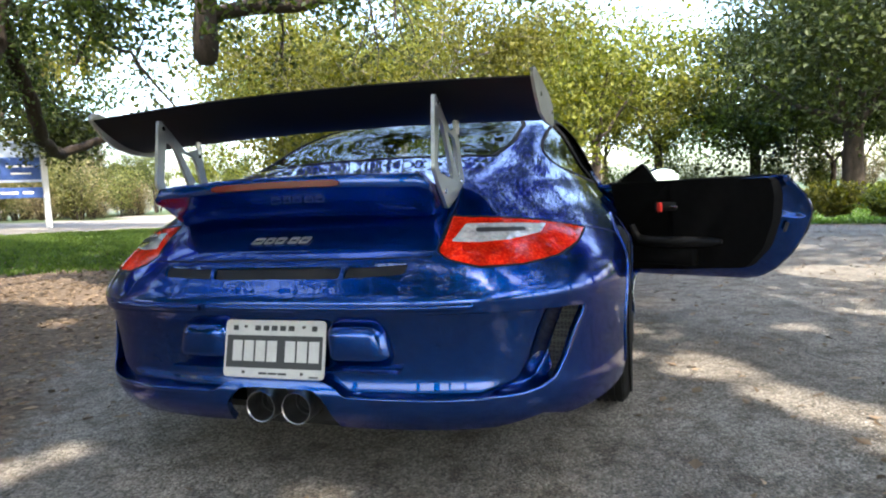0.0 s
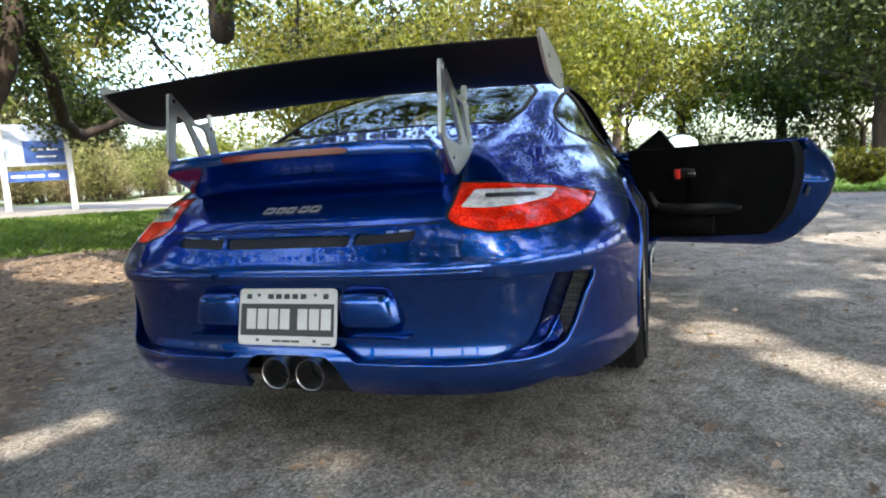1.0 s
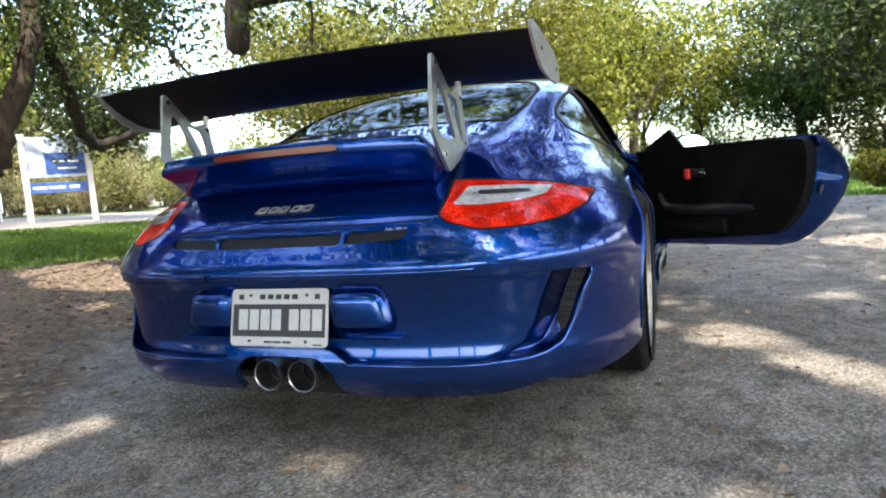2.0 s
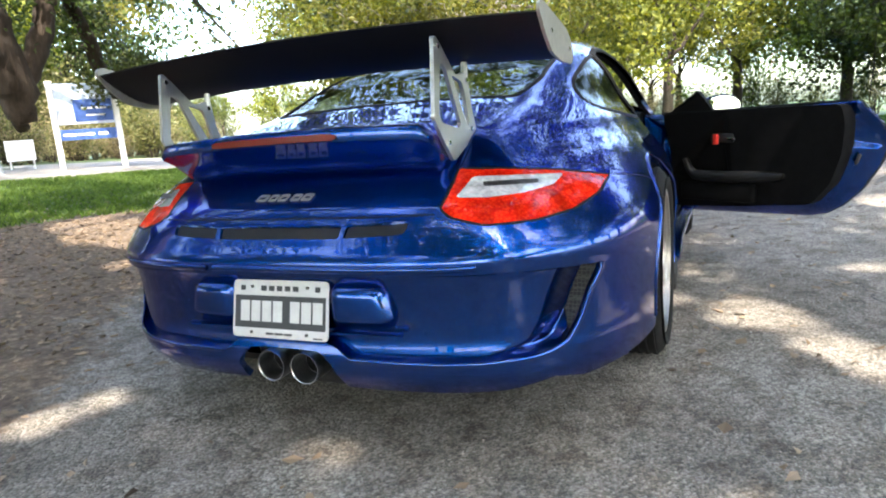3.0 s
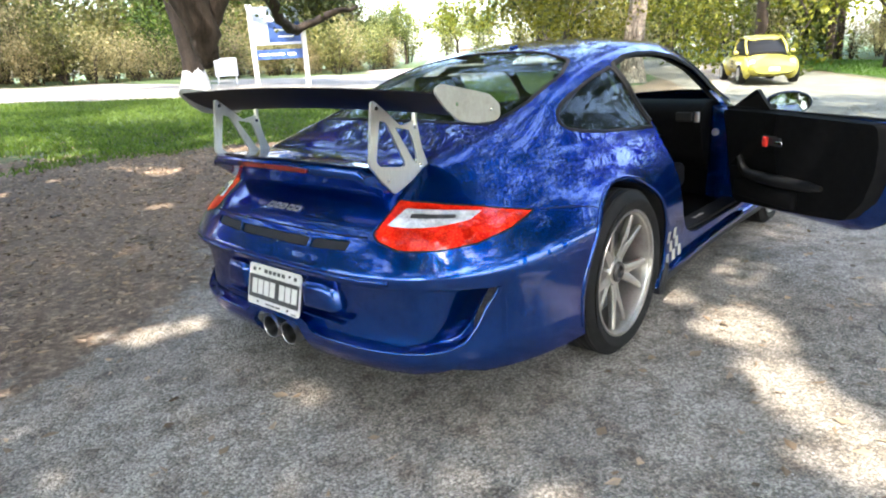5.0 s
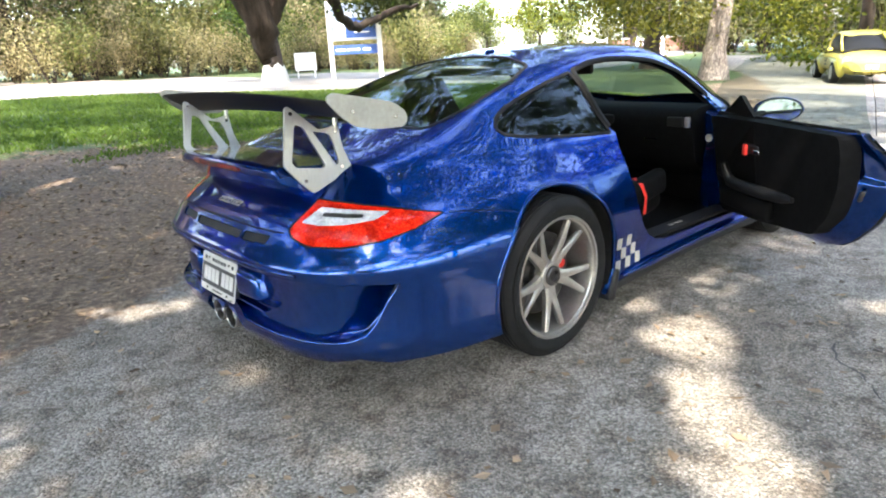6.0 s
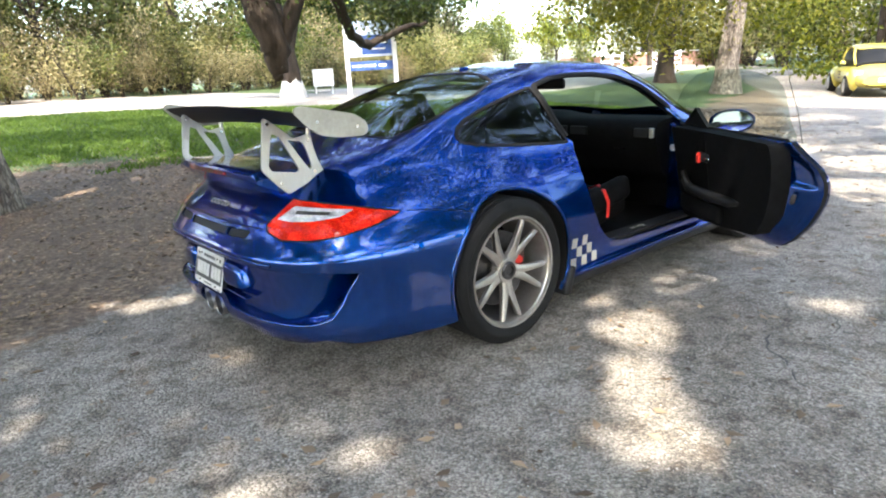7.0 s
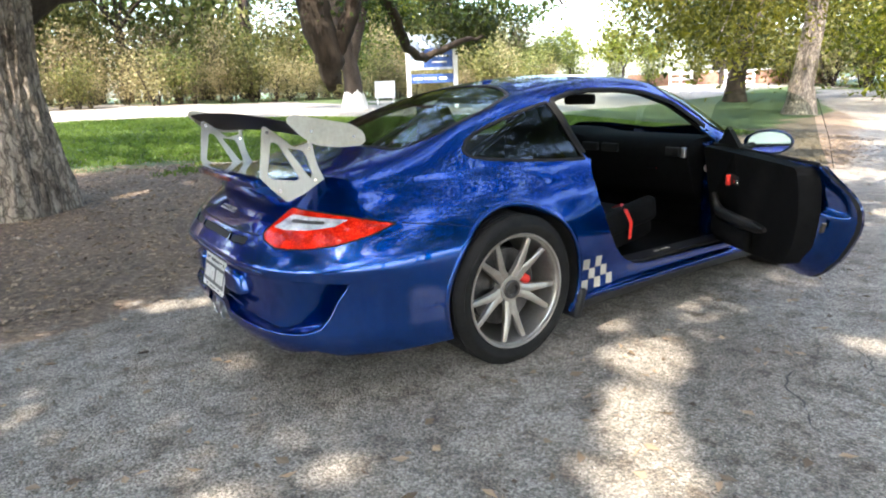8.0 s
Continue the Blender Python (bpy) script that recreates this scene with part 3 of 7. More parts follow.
# the belt of woodland: four grown trees, then copies turned and scaled, some added out of view
belt_label = "leafy broadleaf tree in the woodland belt or added out of view"
kinds = [grown_tree("belt_tree", belt_label, (x, y, float(rise(x, y)) - 0.1), h, r, s, m, 0.125, per, 0.46, bark_dark, fork=0.30, spread_a=0.65, first=5, flare=1.3, fill=44)
         for x, y, h, r, s, m, per in ((-30, 14, 11, 0.24, 11, elm_leaf, 22), (-27, 3, 10, 0.22, 12, oak_leaf, 23), (-7, 44, 11.5, 0.26, 13, elm_leaf, 22), (7, 46, 10.5, 0.24, 14, oak_leaf, 23))]
for t in kinds:
    t["group"] = "woodland belt"
rng = np.random.default_rng(21)
spots = [(-29, -8), (-33, -2), (-26, -2.5), (-34, 8), (-28, 8.5), (-37, 16), (-31, 21), (-35, 27), (-31, 32), (-30, 39), (-24, 46), (-14, 50), (-36, 35), (-9, 47), (-3, 47), (1.5, 48), (-6, 41),
         (12.5, 43), (15, 37), (18, 40), (19, 30), (20, 18), (23, 26), (21, 5), (24, -6), (10, 39), (-40, 22), (-27, 26), (-38, 2),
         # first eleven unseen, added for reflections; last two unseen, added to block skylight
         (-22, -12), (-15, -17), (-7, -20), (0, -18), (6, -21), (12, -16), (17, -11), (3, -25), (-30, -16), (19, -1), (13, 8), (-27, 33), (-25, 41), (-33, 29), (-16, 50), (-22, 47), (-10, 52), (-27, 43), (-5, 48), (10.5, 3.5), (9.8, 8.0)]
for i, (x, y) in enumerate(spots):
    s = 0.85 + 0.4 * rng.random()
    if -13 < math.degrees(math.atan2(x - 1, y + 1.4)) < 26 and y > 20:
        if i % 3 == 0:
            continue      # a gap of open sky above the brush on that side
        s *= 0.8
    if -50 < math.degrees(math.atan2(x - 1, y + 1.4)) < -36:
        s *= 0.42      # young growth beyond the gate, with open sky above it
    c = copy_thing(kinds[i % 4], Matrix.Translation((x, y, float(rise(x, y)) - 0.1)) @ Matrix.Rotation(rng.random() * 6.28, 4, "Z"))
    c.scale = (s, s, s * (0.9 + 0.25 * rng.random()))


# undergrowth along the belt
def bush(name, label, at, seed, mat, count, size, wide, high, leaf):
    rng = np.random.default_rng(seed)
    b = empty_thing(name, label, "bush", "undergrowth", at=Matrix.Translation(at))
    bm = bmesh.new()
    pts = []
    for k in range(12):
        a, t = rng.random() * 6.28, rng.random() ** 0.5
        tip = Vector((math.cos(a) * wide * t, math.sin(a) * wide * t, high * (1.05 - 0.5 * t * rng.random())))
        mid = tip * 0.5 + Vector((rng.normal(0, 0.1), rng.normal(0, 0.1), high * 0.12))
        tube(bm, [(0.1 * math.cos(a), 0.1 * math.sin(a), -0.05), mid, tip], [0.022, 0.014, 0.005], 4, close=False)
        for q in np.linspace(0.25, 1.05, 6):
            pts.append(tip * q + Vector((0, 0, high * 0.1 * (1 - q))))
    part("brushwood", bm, bark_dark, b)
    c = np.repeat(np.array([tuple(p) for p in pts]), count // len(pts), 0)
    c = c + rng.normal(0, size, c.shape)
    c[:, 2] = np.maximum(c[:, 2], 0.02)
    leaf_object("foliage", c, leaf, mat, b, rng)
    return b


shrubs = [bush("bush", "green bush at the woodland's edge", (-25.5, 6.0, float(rise(-25, 6))), 31, shrub_leaf, 1700, 0.30, 1.1, 2.7, 0.085),
          bush("bush", "dark green bush at the woodland's edge", (-24.5, 13.5, float(rise(-24, 13))), 32, oak_leaf, 1700, 0.32, 1.2, 2.5, 0.085),
          bush("bush", "dry tan brush at the woodland's edge", (-24.5, 1.5, float(rise(-24, 1))), 33, dry_leaf, 1600, 0.32, 0.9, 2.2, 0.06),
          bush("bush", "yellow-green bush at the woodland's edge", (4.6, 15.0, 0.0), 34, elm_leaf, 1600, 0.12, 0.5, 0.55, 0.07)]
for i in range(138):
    if i < 40:
        y = -9 + i * 0.85 + rng.normal(0, 0.3)
        x = -24.2 - (i % 3) * 1.7 + rng.normal(0, 0.5) - max(0, y - 16) * 0.15
    elif i < 80:
        y = -10 + (i - 40) * 1.0 + rng.normal(0, 0.4)
        x = -29.5 - (i % 2) * 2.5 + rng.normal(0, 0.6) - max(0, y - 16) * 0.12
    else:
        k = i - 80
        if k >= 46:
            x, y = -33 + (k - 46) * 1.1 + rng.normal(0, 0.4), 34 + (k - 46) * 1.0 + rng.normal(0, 0.5)
        elif k >= 32:
            x, y = -31 + (k - 32) * 1.9 + rng.normal(0, 0.4), 50 + rng.normal(0, 1.0)
        else:
            x, y = -21 + k * 1.5 + rng.normal(0, 0.4), 41.5 + (k % 2) * 2.5 + rng.normal(0, 0.5)
        y -= max(0, x - 4) * 0.35
    which = shrubs[int(rng.choice([0, 0, 1, 2, 2]))]
    s = (0.75 + 0.6 * rng.random()) * (1.0 if i >= 80 and x > -9 else 1.7 if i >= 40 else 1.0)
    if i >= 126:
        if i % 2:
            continue
        which, s = shrubs[0], s * 0.7
    c = copy_thing(which, Matrix.Translation((x, y, float(rise(x, y)) - 0.03)) @ Matrix.Rotation(rng.random() * 6.28, 4, "Z"))
    c.scale = (s, s, s * (0.8 + 0.5 * rng.random()))
for i in range(44):
    y = -8 + i * 0.75 + rng.normal(0, 0.25)
    x = -22.9 + rng.normal(0, 0.35) - max(0, y - 16) * 0.15
    c = copy_thing(shrubs[2 if i % 4 else 0], Matrix.Translation((x, y, float(rise(x, y)) - 0.03)) @ Matrix.Rotation(rng.random() * 6.28, 4, "Z"))
    s = 0.45 + 0.35 * rng.random()
    c.scale = (s * 1.3, s * 1.3, s)
# unseen bushes behind the camera, added only for what the car reflects
for i in range(34):
    a = radians(-30 - i * 3.6)
    if -128 < math.degrees(a) < -52:
        continue      # where the road runs on, left open so the car reflects sky
    x, y = 1 + 15.5 * math.cos(a) + rng.normal(0, 0.6), -2 + 13.5 * math.sin(a) + rng.normal(0, 0.6)
    c = copy_thing(shrubs[i % 2], Matrix.Translation((x, y, float(rise(x, y)) - 0.03)) @ Matrix.Rotation(rng.random() * 6.28, 4, "Z"))
    s = 1.5 + 0.7 * rng.random()
    c.scale = (s, s, s)
for x, y, s in ((5.4, 14.0, 0.9), (6.2, 15.4, 1.2), (5.0, 17.2, 1.0), (7.6, 14.2, 0.8), (6.9, 18.6, 1.1)):
    c = copy_thing(shrubs[3], Matrix.Translation((x, y, 0)) @ Matrix.Rotation(s * 9, 4, "Z"))
    c.scale = (s, s, s * 0.8)

# single trees that stand clear
def stand(x, y):
    return (x, y, float(rise(x, y)))


grown_tree("shade_tree", "broad dark-trunked shade tree beside the road", stand(8.6, 29.4), 15.5, 0.46, 41, dark_leaf, 0.125, 90, 0.62, bark_dark, fork=0.22, spread_a=0.95, first=7, droop=0.12, up=0.24, fill=200)
grown_tree("shade_tree", "grey-trunked shade tree on the lawn", stand(-8.5, 20.6), 13.0, 0.36, 42, elm_leaf, 0.085, 66, 0.52, bark, lean=(0.25, 0.1), fork=0.30, spread_a=1.0, first=6, flare=1.7, droop=0.5, up=0.06, fill=110)
grown_tree("shade_tree", "dark-trunked shade tree beside the white gate", stand(-13.4, 24.6), 12.5, 0.36, 43, elm_leaf, 0.09, 62, 0.52, bark_dark, lean=(0.1, 0.2), fork=0.28, spread_a=1.1, first=6, flare=1.6, droop=0.5, up=0.06, fill=110)
grown_tree("shade_tree", "slim shade tree before the hedge", stand(0.8, 39.5), 11.5, 0.30, 44, elm_leaf, 0.14, 24, 0.42, bark_dark, fork=0.30, spread_a=0.8, first=5, fill=110)
grown_tree("shade_tree", "slim shade tree before the hedge", stand(5.7, 36.0), 10.5, 0.30, 45, oak_leaf, 0.14, 20, 0.42, bark_dark, fork=0.30, spread_a=0.8, first=5, fill=110)
grown_tree("shade_tree", "tall shade tree behind the parked yellow car", stand(-7.4, 31.5), 14.0, 0.30, 46, elm_leaf, 0.13, 38, 0.55, bark_dark, fork=0.26, spread_a=0.9, first=6, droop=0.3, up=0.1, fill=110)
grown_tree("shade_tree", "tall shade tree behind the road's bend", stand(-2.2, 32.0), 12.5, 0.28, 47, elm_leaf, 0.13, 32, 0.55, bark_dark, fork=0.28, spread_a=0.9, first=5, droop=0.3, up=0.1, fill=110)

# ---- the two old oaks ----
def sunward(x, y, h):
    """The place at height h whose shadow falls on (x, y)."""
    return Vector((x, y, 0)) + sun_way * (h / sun_way.z)


# gaps in the near oak's crown that let the sun through to the ground: x, y, radius
gaps = [(1.14, 1.62, 0.22), (1.28, 1.46, 0.17), (1.45, 1.16, 0.18), (1.60, 1.02, 0.19), (1.86, 0.88, 0.15), (1.74, 0.76, 0.13), (-5.7, 0.25, 0.45), (-6.6, 1.0, 0.45), (-5.2, 2.0, 0.3), (-4.7, 1.6, 0.2), (-7.2, 1.9, 0.5), (1.13, 0.06, 0.09), (-1.20, -0.26, 0.10), (-0.98, -0.12, 0.11), (-0.92, 0.10, 0.09),
        (1.68, 2.44, 0.13), (0.80, 1.75, 0.10), (-4.5, 2.95, 0.60), (-3.8, 2.80, 0.50), (-5.3, 3.3, 0.60), (-6.0, 3.5, 0.45), (-5.95, 1.1, 0.34), (-6.5, 0.9, 0.34), (-7.0, 1.2, 0.3), (-6.2, 4.2, 0.35), (-3.1, 1.9, 0.16), (-2.6, 2.4, 0.14), (-3.6, 1.2, 0.13), (-5.8, 0.32, 0.22), (-3.2, 3.2, 0.2), (-5.55, 0.15, 0.50), (-5.35, -0.3, 0.40), (-5.85, 0.35, 0.45), (-5.1, -0.65, 0.28), (-6.1, 0.6, 0.4),
        (2.55, 4.9, 0.65), (3.5, 4.7, 0.6), (1.6, 5.4, 0.5), (4.6, 4.9, 0.7), (0.64, 5.7, 0.4), (-1.36, 7.9, 0.8), (0.5, 7.2, 0.8), (2.2, 7.6, 0.8), (2.1, 3.0, 0.12), (2.6, 2.2, 0.12), (2.5, 1.3, 0.10)]
near_oak_at = Vector((-5.05, -0.92, 0.10))
near_oak = empty_thing("old_oak", "old oak with a thick ridged grey trunk and spreading crown", "tree", at=Matrix.Translation(near_oak_at))
bm = bmesh.new()
rng = np.random.default_rng(77)
pts = [Vector((0.16 * t + 0.02 * math.sin(9 * t), 0.05 * t, -0.2 + 3.6 * t)) for t in np.linspace(0, 1, 60)]
radii = [0.44 + 0.16 * math.exp(-5.5 * t) + 0.03 * math.sin(11 * t) for t in np.linspace(0, 1, 60)]
rings = []
for p, r, t in zip(pts, radii, np.linspace(0, 1, 60)):
    ring = []
    for k in range(150):
        a = 2 * math.pi * k / 150
        root = 0.10 * math.exp(-6 * t) * (0.5 + 0.5 * math.sin(5 * a + 1))
        ridge = 0.030 - 0.075 * abs(noise.noise((math.cos(a) * 8, math.sin(a) * 8, p.z * 1.3))) + 0.016 * noise.noise((math.cos(a) * 5.5, math.sin(a) * 5.5, p.z * 0.9)) + 0.012 * noise.noise((math.cos(a) * 14, math.sin(a) * 14, p.z * 2.2))
        rr = r + root + ridge
        ring.append(bm.verts.new(p + Vector((rr * math.cos(a), rr * math.sin(a), 0))))
    rings.append(ring)
for one, two in zip(rings, rings[1:]):
    for k in range(150):
        j = (k + 1) % 150
        bm.faces.new((one[k], one[j], two[j], two[k]))
crotch = pts[-1]
tips = []
part("trunk", bm, bark, near_oak, "thick ridged grey-brown trunk", smooth=80)
for a, l, rise_w in ((0.25, 5.5, 0.55), (-0.45, 6.0, 0.55), (1.1, 5.0, 0.6), (2.1, 4.5, 0.5), (3.2, 4.2, 0.6), (4.3, 4.6, 0.5), (6.1, 5.2, 0.55)):
    pieces = []
    limbs(pieces, crotch - Vector((0, 0, 0.2)), Vector((math.cos(a), math.sin(a), rise_w)), l, 0.20, 1, rng, tips, 0.05, 0.6, 8)
    bough(pieces, bark, near_oak)
# the low limbs' shade is put into their colour, darker than the trunk's bark
bm = bmesh.new()
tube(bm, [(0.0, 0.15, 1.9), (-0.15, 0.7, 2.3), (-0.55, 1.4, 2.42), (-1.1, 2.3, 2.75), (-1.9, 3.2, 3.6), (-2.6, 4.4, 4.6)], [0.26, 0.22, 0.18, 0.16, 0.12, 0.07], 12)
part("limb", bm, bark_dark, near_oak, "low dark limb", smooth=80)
# a thick bough that hangs low and ends sawn off in the air, its fork, and a bent branch beyond it
home = Matrix.Translation(-near_oak_at)
low_wood = (("limb", "thick dark hanging bough, sawn off", 14, [(-5.2, -0.3, 3.3), (-5.5, 1.0, 4.5), (-6.1, 2.4, 4.4), (-6.45, 3.0, 3.3), (-6.40, 3.18, 2.4), (-6.34, 3.33, 1.8), (-6.36, 3.36, 1.42), (-6.38, 3.37, 1.22)], [0.24, 0.24, 0.25, 0.25, 0.24, 0.22, 0.17, 0.07]),
            ("limb", "dark fork of the hanging bough", 10, [(-6.0, 4.1, 3.9), (-6.10, 3.85, 3.0), (-6.18, 3.66, 2.3), (-6.26, 3.50, 1.8), (-6.33, 3.40, 1.5)], [0.09, 0.11, 0.12, 0.12, 0.08]),
            ("limb", "bent dark branch before the sign", 10, [(-6.0, 3.0, 4.3), (-6.5, 4.1, 3.4), (-6.91, 4.77, 2.42), (-7.3, 5.22, 1.98), (-7.65, 5.66, 1.74), (-7.72, 5.95, 1.76), (-7.52, 6.46, 1.99), (-7.3, 6.95, 2.12)], [0.11, 0.10, 0.09, 0.085, 0.08, 0.07, 0.06, 0.03]))
low_leaf = []
for name, label, sides, path, r in low_wood:
    fine_path, fine_r = [], []
    for i in range(len(path) - 1):
        for t in np.linspace(0, 1, 4, endpoint=False):
            q = Vector(path[i]).lerp(Vector(path[i + 1]), t)
            fine_path.append(q + Vector(rng.normal(0, 0.018, 3)))
            fine_r.append(float((r[i] + (r[i + 1] - r[i]) * t) * (1 + rng.normal(0, 0.06))))
    bm = bmesh.new()
    tube(bm, fine_path + [path[-1]], fine_r + [r[-1]], sides)
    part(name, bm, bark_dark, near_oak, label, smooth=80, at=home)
    low_leaf += [q for q in fine_path if q.z > 2.3]
for _ in range(120):
    q = low_leaf[int(rng.integers(len(low_leaf)))] + Vector((rng.normal(0, 0.55), rng.normal(0.3, 0.6), rng.normal(0.35, 0.45)))
    if q.z > 2.0:
        low_leaf.append(q)
c = np.repeat(np.array([tuple(q) for q in low_leaf[-130:]]), 75, 0)
c = c + rng.normal(0, 0.20, c.shape) - np.array(near_oak_at)
leaf_object("low_foliage", c, 0.042, dark_leaf, near_oak, rng, "dark green leaves hanging from the low boughs")
# crown: clumps spread over the ground they shade
centres = []
for _ in range(9800):
    x, y = rng.uniform(-17, 7), rng.uniform(-13, 17)
    d = math.hypot((x + 1.5) / 6.5, (y - 0.8) / 5.0)
    clump = noise.noise((x * 0.42, y * 0.42, 9)) + 0.5 * noise.noise((x * 0.95, y * 0.95, 4))
    share = 0.98 if d < 1 else (0.9 if y < -3 else 0.62) * (clump > (-0.05 if y < -3 else -0.02))
    fine = noise.noise((x * 0.75, y * 0.75, 14)) + 0.4 * noise.noise((x * 1.7, y * 1.7, 5))
    if -8 < x < 3 and 5 < y < 16 and clump > -0.25:
        share = 0.9 * (fine > -0.12)
    if x < -2.2 and 1.5 < y < 9:
        share = 0.95 * (fine > -0.10)
    if x < -6.9 and -2 < y < 12:
        share = 0.95 if noise.noise((x * 0.5, y * 0.5, 31)) + 0.5 * noise.noise((x * 1.2, y * 1.2, 33)) > 0.17 else 0.05
    if rng.random() > share:
        continue
    # boughs with holes of sky between them, seen from below
    for _ in range(9):
        v = sunward(x, y, rng.uniform(5.2, 10.2))
        if noise.noise((v.x * 0.55, v.y * 0.55, 21)) + 0.35 * noise.noise((v.x * 1.4, v.y * 1.4, 8)) < 0.06:
            centres.append(v)
            break
c = np.repeat(np.array([tuple(v) for v in centres]), 50, 0)
c = c + rng.normal(0, 0.26, c.shape)
# shadow spot of each leaf
t = c[:, 2:3] / sun_way.z
foot = c - np.array(sun_way)[None] * t
open_ = np.zeros(len(c), bool)
for x, y, r in gaps:
    e = np.hypot(foot[:, 0] - x, foot[:, 1] - y) + rng.normal(0, 0.02, len(c))
    open_ |= e < r * 0.85 + 0.02
# thin places, where only part of the sun comes through
for x, y, r in ((0.10, 0.05, 0.12), (-0.88, -0.79, 0.16), (1.08, -0.36, 0.14), (0.63, 0.58, 0.10), (1.25, 0.35, 0.14), (0.45, -0.35, 0.12), (-0.45, -0.1, 0.10), (-0.6, -0.45, 0.14), (2.2, 1.9, 0.18), (1.9, 0.2, 0.12)):
    e = np.hypot(foot[:, 0] - x, foot[:, 1] - y)
    open_ |= (e < r) & (rng.random(len(c)) < 0.48)
c = c[~open_] - np.array(near_oak_at)
leaf_object("crown", c, 0.104, oak_leaf, near_oak, rng, "dense small leaves with gaps of sky")

# the far oak: leaning double trunk, sawn stub, long elbowed limb and a pale foot
far_at = Vector((-17.6, 8.35, float(rise(-17.6, 8.35))))
far_oak = empty_thing("old_oak", "dark old oak with a pale foot at the lawn's edge", "tree", at=Matrix.Translation(far_at))
bm = bmesh.new()
side = Vector((0.44, 0.90, 0))     # along the lawn, away from the road
foot_at = side * 0.42 + Vector((0.3, 0, 0))
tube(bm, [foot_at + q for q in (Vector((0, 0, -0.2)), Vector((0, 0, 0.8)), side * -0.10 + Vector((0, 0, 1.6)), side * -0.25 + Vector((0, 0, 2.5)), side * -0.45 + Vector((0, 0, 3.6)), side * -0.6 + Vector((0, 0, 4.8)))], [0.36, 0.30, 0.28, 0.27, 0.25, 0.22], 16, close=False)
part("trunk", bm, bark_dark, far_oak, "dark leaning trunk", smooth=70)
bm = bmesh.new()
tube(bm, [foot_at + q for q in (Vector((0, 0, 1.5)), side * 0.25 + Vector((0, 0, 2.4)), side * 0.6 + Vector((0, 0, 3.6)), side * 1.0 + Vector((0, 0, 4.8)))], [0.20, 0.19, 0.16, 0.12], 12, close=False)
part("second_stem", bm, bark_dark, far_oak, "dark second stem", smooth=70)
tips = []
rng = np.random.default_rng(78)
for w, l, r in ((side * 1.0 + Vector((-0.3, 0, 0.9)), 2.2, 0.18), (side * -0.5 + Vector((0.9, 0, 0.35)), 4.4, 0.22), (side * -0.9 + Vector((0.3, 0, 0.5)), 4.5, 0.18), (Vector((-0.6, 0.1, 0.7)), 4.0, 0.18), (side * 0.2 + Vector((0.3, 0, 1)), 4.0, 0.2), (side * -0.3 + Vector((0.9, 0, 0.4)), 4.6, 0.18)):
    pieces = []
    limbs(pieces, side * -0.3 + Vector((0, 0, 4.2)), w, l, r, 2, rng, tips, 0.3, 0.7, 8, up=0.12)
    bough(pieces, bark_dark, far_oak)
base = np.array([tuple(q[0]) for q in tips])
c = np.repeat(base, 40, 0)
c = c + rng.normal(0, 0.42, c.shape) * np.array([1, 1, 0.7])
c = c[(c[:, 2] > 2.4) | (rng.random(len(c)) < 0.08)]
# extra clumps added towards the sun, only to shade the trunk
for _ in range(90):
    at = np.array(sun_way) * rng.uniform(4.2, 8.0) + side * rng.uniform(-1.2, 1.6) + np.array([0, 0, rng.uniform(0, 2.4)])
    c = np.concatenate([c, at + rng.normal(0, 0.30, (44, 3))])
leaf_object("crown", c, 0.085, oak_leaf, far_oak, rng, "dark green leaf clumps")
bm = bmesh.new()
lathe(bm, [(-0.1, 0.66), (0.15, 0.60), (0.5, 0.47), (0.85, 0.33), (1.15, 0.24), (1.35, 0.15), (1.45, 0.05)], 20, "z")
for v in bm.verts:
    v.co.x += 0.04 * math.sin(3 * v.co.z + 5 * math.atan2(v.co.y, v.co.x))
part("whitewashed_foot", bm, pale_foot, far_oak, "pale flared foot of the trunk", smooth=60, at=Matrix.Translation(foot_at) @ Matrix.Diagonal((0.72, 0.72, 0.86, 1)))

# the far oak's overhanging limbs: a bent bough with a sawn stub, and bare wood against the sky
back = Matrix.Translation(-far_at)
bm = bmesh.new()
tube(bm, [far_at + side * -0.3 + Vector((0, 0, 4.6)), (-15.6, 9.9, 8.0), (-12.0, 11.2, 9.0), (-9.6, 11.9, 6.7), (-9.9, 12.2, 5.7), (-8.9, 12.8, 5.95), (-7.8, 13.4, 6.0), (-6.9, 13.9, 6.35), (-5.6, 14.2, 7.2)], [0.30, 0.36, 0.34, 0.30, 0.25, 0.22, 0.20, 0.17, 0.11], 12)
part("limb", bm, bark_dark, far_oak, "dark bent bough", smooth=70, at=back)
bm = bmesh.new()
tube(bm, [(-9.62, 11.95, 6.5), (-9.75, 12.05, 6.0), (-9.90, 12.15, 5.5), (-10.02, 12.25, 5.0), (-10.10, 12.32, 4.66), (-10.12, 12.34, 4.5)], [0.24, 0.28, 0.30, 0.33, 0.30, 0.16], 14)
part("sawn_stub", bm, bark_dark, far_oak, "dark sawn stub under the bough", smooth=70, at=back)
